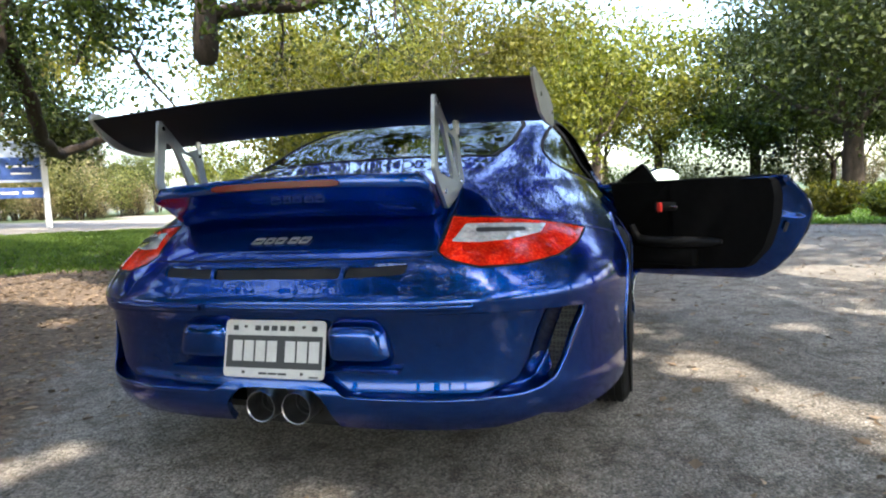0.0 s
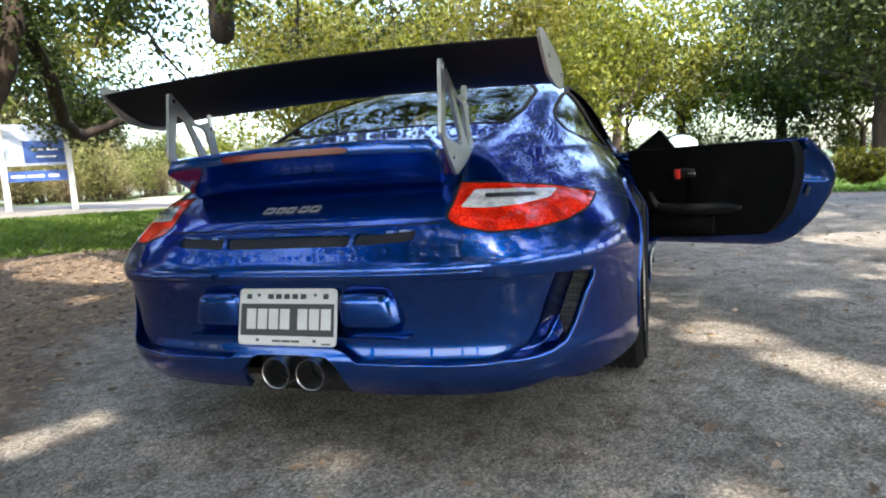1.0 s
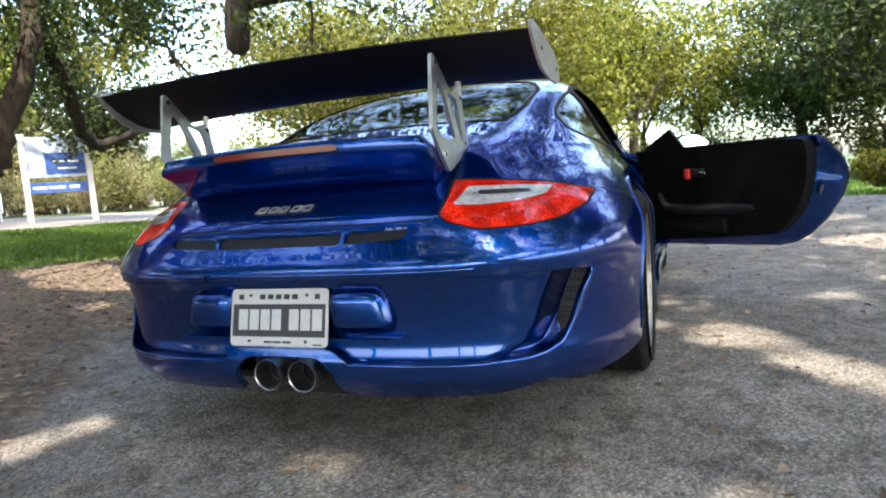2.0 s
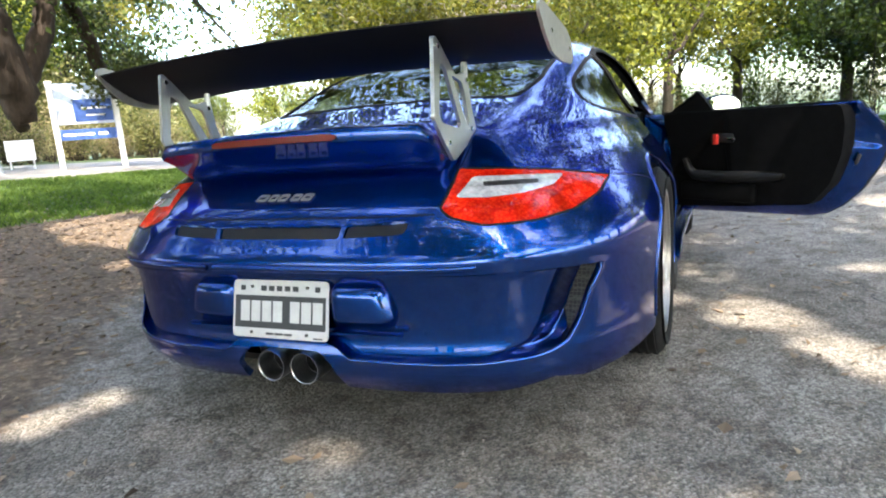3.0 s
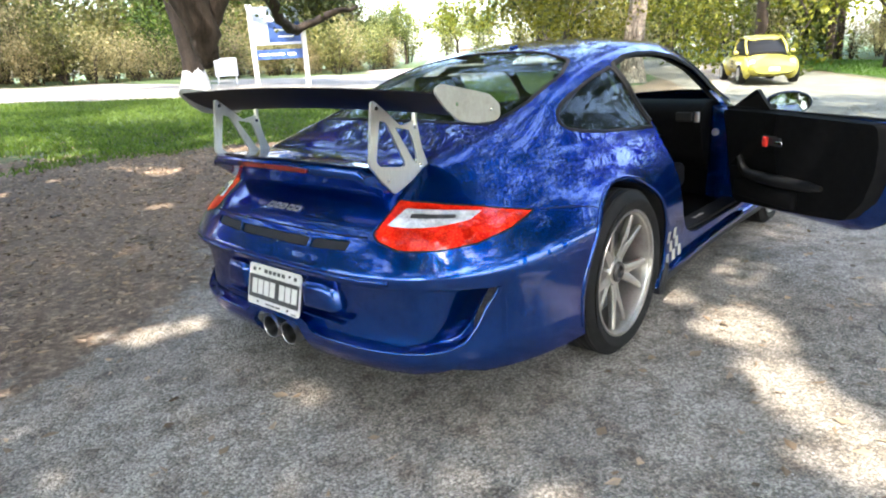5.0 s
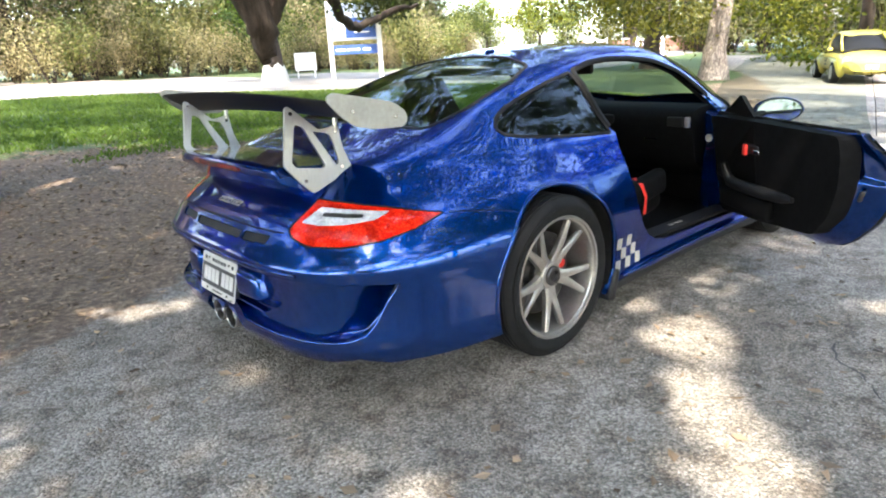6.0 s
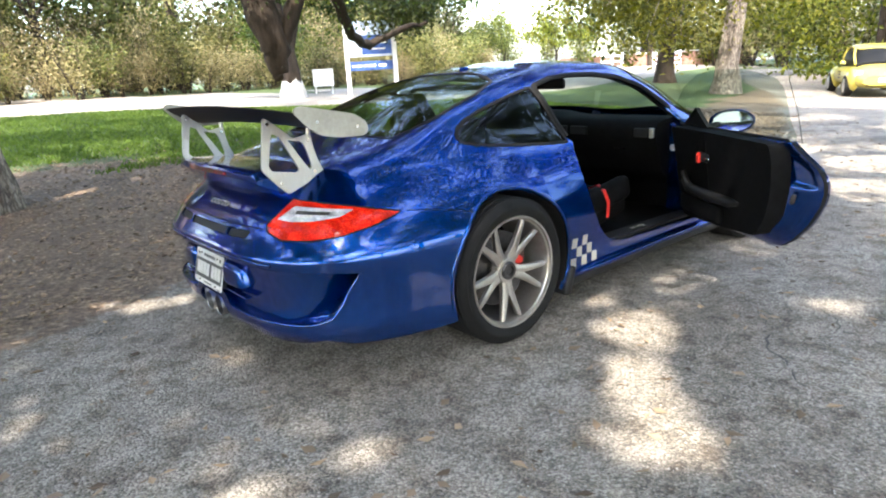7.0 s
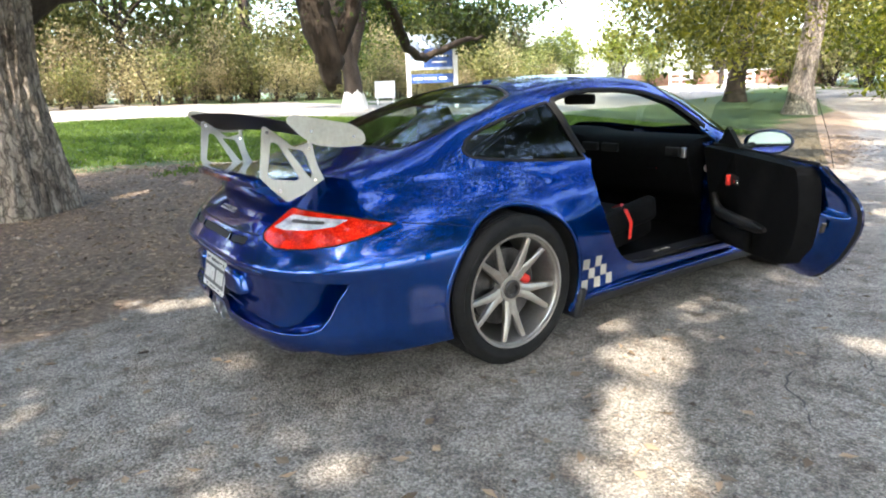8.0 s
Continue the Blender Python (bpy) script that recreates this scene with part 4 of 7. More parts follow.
for path, r in (([(-13.4, 10.7, 8.9), (-12.92, 11.49, 6.69), (-12.89, 11.52, 6.12), (-12.89, 11.53, 5.69), (-13.07, 11.33, 5.24), (-13.23, 11.15, 4.65)], 0.11),
                ([(-12.89, 11.53, 5.69), (-12.75, 11.67, 5.35), (-12.52, 11.91, 5.08), (-12.33, 12.1, 5.06), (-12.2, 12.23, 4.69), (-11.95, 12.46, 4.22), (-11.71, 12.68, 3.8), (-11.42, 12.94, 3.31)], 0.075),
                ([(-12.84, 11.58, 5.92), (-12.66, 11.76, 6.2), (-12.52, 11.91, 6.27), (-12.31, 12.12, 6.1), (-12.16, 12.27, 5.85), (-12.09, 12.34, 5.41), (-12.26, 12.17, 4.95)], 0.055),
                ([(-12.52, 11.91, 6.27), (-12.15, 12.28, 6.07), (-11.76, 12.64, 5.81)], 0.035), ([(-12.16, 12.27, 5.85), (-12.07, 12.35, 6.15), (-12.0, 12.42, 6.45)], 0.03)):
    bm = bmesh.new()
    tube(bm, path, [r * (1 - 0.65 * k / (len(path) - 1)) for k in range(len(path))], 7)
    part("limb", bm, bark_dark, far_oak, "bare dark branch", smooth=70, at=back)
rng = np.random.default_rng(80)
tips = []
for start, way, l, r in (((-12.4, 12.2, 4.9), (0.3, 0.3, -0.75), 1.4, 0.03), ((-6.3, 14.0, 6.9), (0.15, 0.1, -1), 2.2, 0.05), ((-5.6, 14.2, 7.2), (0.2, 0.1, -0.8), 2.0, 0.06), ((-8.4, 13.1, 6.0), (0.1, 0.1, -0.9), 1.6, 0.04)):
    pieces = []
    limbs(pieces, Vector(start) - far_at, Vector(way), l, r, 1, rng, tips, 0.4, 0.7, 6, up=-0.1)
    bough(pieces, bark_dark, far_oak, "bare dark twig")
base = np.array([tuple(q[0] + far_at) for q in tips])
c = np.repeat(base, 6, 0) + rng.normal(0, 0.25, (6 * len(base), 3))
# leaf sprays that hang below the limbs towards the sign
for k in range(64):
    u = rng.random()
    at = np.array([-15.95 + 1.35 * u, 10.95 + 1.6 * u, 0]) * (1 + rng.normal(0, 0.03)) + np.array([0, 0, rng.uniform(2.3 + 0.7 * u, 7.2 - 4.0 * min(1.0, u * 1.5))])
    c = np.concatenate([c, at + rng.normal(0, 0.28, (70, 3))])
leaf_object("leaf_sprays", c - np.array(far_at), 0.085, dark_leaf, far_oak, rng, "hanging dark green leaf sprays")

# ---- the body's sheet, cut into its panels ----
def body_sheet():
    """A fine grid over a box, drawn in to the body's surface."""
    nx, ny, nz = 120, 250, 100
    xs, ys, zs = np.linspace(-1.0, 1.0, nx + 1), np.linspace(-0.15, 4.55, ny + 1), np.linspace(0.08, 1.40, nz + 1)
    index, points, faces = {}, [], []

    def at(i, j, k):
        if (i, j, k) not in index:
            index[i, j, k] = len(points)
            points.append((xs[i], ys[j], zs[k]))
        return index[i, j, k]

    for j in range(ny):
        for i in range(nx):
            faces.append((at(i, j, nz), at(i + 1, j, nz), at(i + 1, j + 1, nz), at(i, j + 1, nz)))
        for k in range(nz):
            faces.append((at(nx, j, k), at(nx, j + 1, k), at(nx, j + 1, k + 1), at(nx, j, k + 1)))
            faces.append((at(0, j + 1, k), at(0, j, k), at(0, j, k + 1), at(0, j + 1, k + 1)))
    for k in range(nz):
        for i in range(nx):
            faces.append((at(i, 0, k), at(i + 1, 0, k), at(i + 1, 0, k + 1), at(i, 0, k + 1)))
            faces.append((at(i + 1, ny, k), at(i, ny, k), at(i, ny, k + 1), at(i + 1, ny, k + 1)))
    q, _ = project(np.array(points))
    bm = bmesh.new()
    vs = [bm.verts.new(p) for p in q]
    for f in faces:
        bm.faces.new([vs[i] for i in f])
    return bm


def inside(poly, u, v):
    hit = False
    for (a, b), (c, d) in zip(poly, poly[1:] + poly[:1]):
        if (b > v) != (d > v) and u < (c - a) * (v - b) / (d - b) + a:
            hit = not hit
    return hit


def geom_faces(some):
    return {f for f in some if f.is_valid}


def cut(bm, layer, number, poly, U, V, test, only=0):
    """Cuts an outline, seen along U x V, into the sheet and numbers the faces within it."""
    U, V = Vector(U), Vector(V)
    D = U.cross(V).normalized()
    us, vs = [p[0] for p in poly], [p[1] for p in poly]
    lo_u, hi_u, lo_v, hi_v = min(us) - 0.06, max(us) + 0.06, min(vs) - 0.06, max(vs) + 0.06

    def near():
        out = []
        for f in bm.faces:
            if f[layer] == only:
                c = f.calc_center_median()
                u, v = c.dot(U), c.dot(V)
                if lo_u < u < hi_u and lo_v < v < hi_v and test(c):
                    out.append((f, u, v))
        return out

    pool = near()
    for a, b in zip(poly, poly[1:] + poly[:1]):
        p, q = Vector(a), Vector(b)
        if (q - p).length < 1e-5:
            continue
        way = (q - p).normalized()
        e = 0.035
        some = [f for f, u, v in pool if f.is_valid and min(p.x, q.x) - e < u < max(p.x, q.x) + e and min(p.y, q.y) - e < v < max(p.y, q.y) + e
                and abs((Vector((u, v)) - p).cross(way)) < e]
        if not some:
            continue
        geom = set(some)
        for f in some:
            geom |= set(f.edges) | set(f.verts)
        normal = (U * -way.y + V * way.x)
        made = bmesh.ops.bisect_plane(bm, geom=list(geom), plane_co=U * p.x + V * p.y, plane_no=normal, dist=1e-5)["geom"]
        fresh = {f for f in made if isinstance(f, bmesh.types.BMFace)} | geom_faces(some)
        pool = [q for q in pool if q[0].is_valid and q[0] not in fresh]
        for f in fresh:
            c = f.calc_center_median()
            pool.append((f, c.dot(U), c.dot(V)))
    for f, u, v in near():
        if inside(poly, u, v):
            f[layer] = number


def both_sides(bm, layer, number, pts, U, V, test):
    """The same outline on the right (number) and, mirrored, on the left (number + 1)."""
    cut(bm, layer, number, pts, U, V, lambda c: c.x > 0 and test(c))
    L = Vector(U)
    flipped = [(u, v) for u, v in pts]
    cut(bm, layer, number + 1, flipped, (-L.x, L.y, L.z), (-V[0], V[1], V[2]), lambda c: c.x < 0 and test(Vector((-c.x, c.y, c.z))))


def circle(y, z, r, n=40):
    return [(y + r * math.cos(2 * math.pi * i / n), z + r * math.sin(2 * math.pi * i / n)) for i in range(n)]


SIDE_U, SIDE_V = (0, 1, 0), (0, 0, 1)
BACK_U, BACK_V = (1, 0, 0), (0, 0, 1)
TOP_U, TOP_V = (1, 0, 0), (0, 1, 0)
DIAG_U = (0.70711, 0.70711, 0)
(GONE, LAMP, QUARTER, DOOR_GLASS, DOOR, BACK_GLASS, SHIELD, LID, VENT, SCOOP, VALANCE) = (1, 10, 12, 14, 16, 18, 19, 20, 21, 24, 26)

lamp_line = rounded([((x + y) * 0.70711, z) for x, y, z in [(0.437, 0.118, 0.676), (0.457, 0.230, 0.763), (0.545, 0.272, 0.757), (0.676, 0.372, 0.739), (0.760, 0.545, 0.706), (0.752, 0.43, 0.672),
             (0.715, 0.30, 0.645), (0.65, 0.19, 0.633), (0.55, 0.118, 0.633), (0.467, 0.105, 0.655)]], 0.008, 3)
quarter_line = rounded([(0.965, 0.935), (1.005, 0.975), (1.06, 1.004), (1.14, 1.032), (1.25, 1.064), (1.37, 1.094), (1.525, 1.124), (1.612, 0.852), (1.43, 0.862), (1.21, 0.879), (1.06, 0.896), (0.985, 0.912)], 0.012, 3)
door_glass_line = rounded([(1.545, 1.128), (1.632, 0.848), (2.2, 0.838), (2.80, 0.838), (2.66, 0.952), (2.46, 1.075), (2.25, 1.142), (2.05, 1.165), (1.85, 1.170), (1.70, 1.160)], 0.03, 4)
door_line = rounded([(1.655, 0.856), (1.622, 0.80), (1.588, 0.735), (1.578, 0.665), (1.612, 0.56), (1.682, 0.44), (1.758, 0.36), (1.835, 0.315), (1.92, 0.297), (2.2, 0.290), (2.69, 0.278), (2.72, 0.45), (2.73, 0.70), (2.80, 0.842), (2.78, 0.848), (2.2, 0.848)], 0.02, 4)
shield_line = rounded([(-0.50, 2.42), (0.0, 2.36), (0.50, 2.42), (0.58, 2.75), (0.61, 2.98), (0.0, 3.10), (-0.61, 2.98), (-0.58, 2.75)], 0.05, 4)
back_glass_line = rounded([(-0.45, 0.725), (-0.25, 0.685), (0.0, 0.672), (0.25, 0.685), (0.45, 0.725), (0.475, 0.95), (0.465, 1.22), (0.40, 1.40), (0.2, 1.49), (0.0, 1.515), (-0.2, 1.49), (-0.40, 1.40), (-0.465, 1.22), (-0.475, 0.95)], 0.03, 3)
lid_line = rounded([(x, s * 0.70711) for x, s in [(-0.440, 0.776), (0.0, 0.770), (0.440, 0.776), (0.455, 0.99), (0.457, 1.23), (0.465, 1.655), (0.25, 1.63), (0.0, 1.62), (-0.25, 1.63), (-0.465, 1.655), (-0.457, 1.23), (-0.455, 0.99)]], 0.01, 2)
vent_lines = [rounded(v, 0.008, 3) for v in ([(-0.376, 0.624), (-0.380, 0.652), (-0.212, 0.646), (-0.206, 0.617)], [(-0.193, 0.616), (-0.197, 0.646), (0.197, 0.646), (0.193, 0.616)], [(0.206, 0.617), (0.212, 0.646), (0.380, 0.652), (0.372, 0.624)])]
# the valance between the bumper's crest and its lower lip, and the outlets at its two ends
RECESS_END = [(0.798, 0.490), (0.776, 0.440), (0.756, 0.375), (0.732, 0.324), (0.700, 0.306), (0.660, 0.298), (0.580, 0.296)]
recess_half = [(0.0, 0.524), (0.40, 0.524), (0.62, 0.520), (0.74, 0.514), (0.802, 0.506)] + RECESS_END + [(0.45, 0.298), (0.205, 0.302), (0.165, 0.330), (0.125, 0.345), (0.0, 0.345)]
recess_line = recess_half + [(-x, z) for x, z in recess_half[-2:0:-1]]
outlet_line = [(0.802, 0.506)] + RECESS_END[:4] + [(0.714, 0.330), (0.696, 0.375), (0.716, 0.44), (0.742, 0.512)]


def lip_at(z):
    """The outlet lip's place at a height: how far out, and how far ahead of the tail."""
    return np.interp(z, [0.30, 0.324, 0.375, 0.44, 0.506], [0.66, 0.732, 0.756, 0.776, 0.802]), np.interp(z, [0.296, 0.317, 0.371, 0.505], [0.146, 0.22, 0.264, 0.318])


sheet = body_sheet()
lay = sheet.faces.layers.int.new("panel")
everywhere = lambda c: True
cut(sheet, lay, GONE, [(-0.5, -0.2), (-0.5, 0.205), (0.80, 0.205), (0.9, 0.17), (3.0, 0.15), (5.0, 0.15), (5.0, -0.2)], SIDE_U, SIDE_V, everywhere)
for yz, r in (((HIP_Y, 0.345), 0.371), ((NOSE_Y, 0.335), 0.358)):
    cut(sheet, lay, GONE, circle(*yz, r), SIDE_U, SIDE_V, lambda c: abs(c.x) > 0.5)
cut(sheet, lay, GONE, rounded([(-0.175, 0.10), (-0.165, 0.27), (-0.125, 0.318), (0.115, 0.318), (0.155, 0.27), (0.185, 0.10)], 0.04, 5), BACK_U, BACK_V, lambda c: c.y < 0.6)
both_sides(sheet, lay, LAMP, lamp_line, DIAG_U, (0, 0, 1), lambda c: c.y < 0.9)
both_sides(sheet, lay, QUARTER, quarter_line, SIDE_U, SIDE_V, lambda c: c.x > 0.35)
both_sides(sheet, lay, DOOR_GLASS, door_glass_line, SIDE_U, SIDE_V, lambda c: c.x > 0.35)
both_sides(sheet, lay, DOOR, door_line, SIDE_U, SIDE_V, lambda c: c.x > 0.5)
cut(sheet, lay, VALANCE, recess_line, BACK_U, BACK_V, lambda c: c.y < 0.6 and c.z < 0.56)
for k, sign in ((0, 1), (1, -1)):
    cut(sheet, lay, SCOOP + k, [(sign * x, z) for x, z in outlet_line], BACK_U, BACK_V, lambda c: c.y < 0.6 and c.x * sign > 0, VALANCE)
cut(sheet, lay, SHIELD, shield_line, TOP_U, TOP_V, lambda c: c.z > 0.75)
cut(sheet, lay, BACK_GLASS, back_glass_line, TOP_U, TOP_V, lambda c: c.z > 0.75)
cut(sheet, lay, LID, lid_line, (1, 0, 0), (0, 0.70711, 0.70711), lambda c: c.z > 0.55 and c.y < 1.2)
for i, line in enumerate(vent_lines):
    cut(sheet, lay, VENT + i, line, BACK_U, BACK_V, lambda c: c.y < 0.5 and c.z > 0.5)


def panel(number, rim=0.014, gap=0.0015, lift=0.0, shift=None):
    """One panel's points, faces and normals: fitted to the true surface, drawn back from its neighbours by the gap, with a rim turned inwards."""
    faces = [f for f in sheet.faces if f[lay] == number]
    verts = list({v for f in faces for v in f.verts})
    index = {v: i for i, v in enumerate(verts)}
    p = np.array([v.co for v in verts])
    for _ in range(2):
        e = 0.004
        g = np.stack([solid(p + e * np.eye(3)[a]) - solid(p - e * np.eye(3)[a]) for a in range(3)], -1) / (2 * e)
        p -= np.clip((solid(p) / np.maximum((g * g).sum(1), 0.05)), -0.01, 0.01)[:, None] * g
    n = slope(p)
    tris = [[index[v] for v in f.verts] for f in faces]
    count = {}
    for t in tris:
        for a, b in zip(t, t[1:] + t[:1]):
            count[a, b] = 1
    border = [(a, b) for a, b in count if (b, a) not in count]
    if gap:
        pull, times = np.zeros_like(p), np.zeros(len(p))
        on = {i for ab in border for i in ab}
        for t in tris:
            c = p[t].mean(0)
            for i in t:
                if i in on:
                    d = c - p[i]
                    pull[i] += d / (np.linalg.norm(d) + 1e-9)
        size = np.linalg.norm(pull, axis=1, keepdims=True)
        p = p + np.where(size > 0.2, pull / np.maximum(size, 1e-9), 0) * gap
    if shift is not None:
        p = p - n * shift(p)[:, None]
    p = p + n * lift
    if rim:
        ring = {}
        extra, en = [], []
        for a, b in border:
            for i in (a, b):
                if i not in ring:
                    ring[i] = len(p) + len(extra)
                    extra += [p[i], p[i] - n[i] * rim]
                    en += [n[i], n[i]]
        for a, b in border:
            tris.append([ring[b], ring[a], ring[a] + 1, ring[b] + 1])
        if extra:
            p = np.concatenate([p, extra])
            n = np.concatenate([n, en])
    return p, tris, n, border


def panel_object(name, number, mat, parent, label="", rim=0.014, gap=0.0015, lift=0.0, shift=None):
    p, tris, n, _ = panel(number, rim, gap, lift, shift)
    return raw(name, p, tris, mat, parent, label, None if shift is not None else n)


def lining(number, depth):
    """The inner face of a panel, turned to the cabin."""
    p, tris, n, _ = panel(number, 0, 0)
    return p - n * depth, [t[::-1] for t in tris], -n

# ---- the sports car ----
car = empty_thing("sports_car", "metallic blue sports coupe with tall rear wing and open door", "car")
body = panel_object("body", 0, paint, car, "metallic blue painted body shell", rim=0.02)
panel_object("engine_lid", LID, paint, car, "blue engine lid below the rear window")
back_glass = panel_object("rear_window", BACK_GLASS, window_glass, car, "tinted rear window", rim=0.0, lift=-0.002)
shield = panel_object("windscreen", SHIELD, window_glass, car, "clear windscreen", rim=0.0, lift=-0.002)
panel_object("quarter_window", QUARTER, dark_glass, car, "dark tinted quarter window", rim=0.0, lift=-0.003)
panel_object("quarter_window", QUARTER + 1, dark_glass, car, "dark tinted quarter window", rim=0.0, lift=-0.003)
panel_object("side_window", DOOR_GLASS + 1, window_glass, car, "clear side window of the closed door", rim=0.0, lift=-0.004)
closed_door = panel_object("door", DOOR + 1, paint, car, "closed blue door")


def seam(name, pts, width, mat, parent, label="", lift=0.0012):
    """A narrow strip laid along points of the surface."""
    p = np.array(pts, float)
    n = slope(p)
    verts, faces = [], []
    for i in range(len(p)):
        t = p[min(i + 1, len(p) - 1)] - p[max(i - 1, 0)]
        s = np.cross(n[i], t)
        s /= np.linalg.norm(s) + 1e-9
        for k, h in ((-0.5, 0.0), (-0.42, 1.0), (0.42, 1.0), (0.5, 0.0)):
            verts.append(p[i] + s * width * k + n[i] * (lift * h - 0.0006))
    for i in range(len(p) - 1):
        for k in range(3):
            a = 4 * i + k
            faces.append((a, a + 1, a + 5, a + 4))
    ob = raw(name, verts, faces, mat, parent, label)
    return ob


def dense(points, step=0.02):
    out = []
    for a, b in zip(points, points[1:]):
        n = max(1, int(math.dist(a, b) / step))
        out += [tuple(a[i] + (b[i] - a[i]) * k / n for i in range(len(a))) for k in range(n)]
    return out + [points[-1]]


def side_loop(line, sign, step=0.02):
    yz = np.array(dense([*line, line[0]], step))
    return onto(yz[:, 0], yz[:, 1], sign, "x")


# window rubbers
for sign in (1, -1):
    seam("window_seal", side_loop(quarter_line, sign), 0.016, black_rubber, car, "black rubber seal", 0.003)
xy = np.array(dense([*back_glass_line, back_glass_line[0]], 0.02))
seam("window_seal", onto(xy[:, 0], xy[:, 1], 1, "z"), 0.018, black_rubber, car, "black rubber seal", 0.003)
xy = np.array(dense([*shield_line, shield_line[0]], 0.02))
seam("window_seal", onto(xy[:, 0], xy[:, 1], 1, "z"), 0.018, black_rubber, car, "black rubber seal", 0.003)
# bumper joint from the lamp's tip to the wheel arch
for sign in (1, -1):
    yz = np.array(dense([(0.545, 0.705), (0.62, 0.696), (0.72, 0.682), (0.80, 0.664), (0.835, 0.648)], 0.02))
    seam("bumper_joint", onto(yz[:, 0], yz[:, 1], sign, "x"), 0.005, black_rubber, car, lift=0.0008)
xz = np.array(dense([(-0.437, 0.664), (0.437, 0.664)], 0.03))
seam("lid_joint", onto(xz[:, 0], xz[:, 1], 1, "y"), 0.006, black_rubber, car, lift=0.0008)
# trim line along the bumper's crest, with a gap beside the plate
for a, b in ((-0.60, -0.225), (-0.20, 0.55)):
    xz = np.array(dense([(a, 0.541), (b, 0.541)], 0.008))
    seam("bumper_strip", onto(xz[:, 0], xz[:, 1], 1, "y"), 0.017, paint, car, "raised trim strip along the bumper", 0.007)

# black grilles over the bumper
for i in range(3):
    panel_object("bumper_grille", VENT + i, black_plastic, car, "black mesh grille slot", rim=0.0, shift=lambda p: 0 * p[:, 0] + 0.008)

# the sunk valance under the crest: a ledge above and below, deeper towards the outlets
def valance_depth(p):
    x, z = np.abs(p[:, 0]), p[:, 2]
    out, ahead = lip_at(z)
    t = np.clip((x - (out - 0.098)) / 0.038, 0, 1)
    flat = np.interp(z, [0.30, 0.345, 0.42, 0.50, 0.525], [0.040, 0.038, 0.030, 0.022, 0.020]) * (1 - 0.45 * np.clip((x - 0.45) / 0.25, 0, 1))
    deep = np.maximum(ahead + 0.030 - p[:, 1], 0.05)
    return flat + (deep - flat) * t * t * (3 - 2 * t)


def sunk_panel(name, number, mat, parent, label, depth, walls):
    """A panel set back into the body, with upright walls from the body's edge down to it."""
    p, tris, n, border = panel(number, 0, 0)
    q = p + depth(p)[:, None] * np.array([0, 1, 0])
    ob = raw(name, q, tris, mat, parent, label)
    verts, faces = [], []
    for a, b in border:
        if walls((p[a] + p[b]) / 2):
            i = len(verts)
            verts += [p[b], p[a], q[a], q[b]]
            faces.append((i, i + 1, i + 2, i + 3))
    return ob, verts, faces


def at_mouth(p):
    """True along the edge between the valance and an outlet."""
    return abs(p[0]) > np.interp(p[2], [0.330, 0.375, 0.44, 0.512], [0.708, 0.690, 0.710, 0.736]) and 0.3255 < p[2] < 0.5115


valance, v, f = sunk_panel("bumper_valance", VALANCE, paint, car, "sunk blue panel under the bumper's crest", valance_depth, lambda m: not at_mouth(m))
for name, upper in (("upper_ledge", True), ("lower_ledge", False)):
    some = [q for q in f if (sum(v[i][2] for i in q) / 4 > 0.45) == upper]
    raw(name, [v[i] for q in some for i in q], [range(4 * k, 4 * k + 4) for k in range(len(some))], paint, valance, smooth=False)
for k, sign in ((0, 1), (1, -1)):
    outlet, v, f = sunk_panel("air_outlet", SCOOP + k, outlet_mesh, car, "black honeycomb mesh in the air outlet", lambda p: valance_depth(p) + 0.006, lambda m: not at_mouth(m * np.array([1.03, 1, 1])) or abs(m[0]) > lip_at(m[2])[0] - 0.03)
    raw("outlet_wall", v, f, paint, outlet, "blue wall behind the outlet's lip", smooth=False)
    xz = np.array(dense([(sign * x, z) for x, z in [(0.800, 0.505)] + RECESS_END + [(0.45, 0.297), (0.215, 0.301)]], 0.012))
    seam("outlet_lip", onto(xz[:, 0], xz[:, 1], 1, "y"), 0.014, paint, car, "rounded blue lip", 0.004)

# tail lamps: red lens, clear middle, black edge
clear_line = rounded([((x + y) * 0.70711, z) for x, y, z in [(0.470, 0.150, 0.697), (0.490, 0.225, 0.741), (0.60, 0.305, 0.734), (0.672, 0.382, 0.727), (0.658, 0.33, 0.706), (0.60, 0.235, 0.694), (0.54, 0.175, 0.692)]], 0.008, 3)
slit_line = rounded([((x + y) * 0.70711, z) for x, y, z in [(0.512, 0.215, 0.716), (0.512, 0.222, 0.727), (0.615, 0.315, 0.722), (0.615, 0.312, 0.712)]], 0.004, 2)


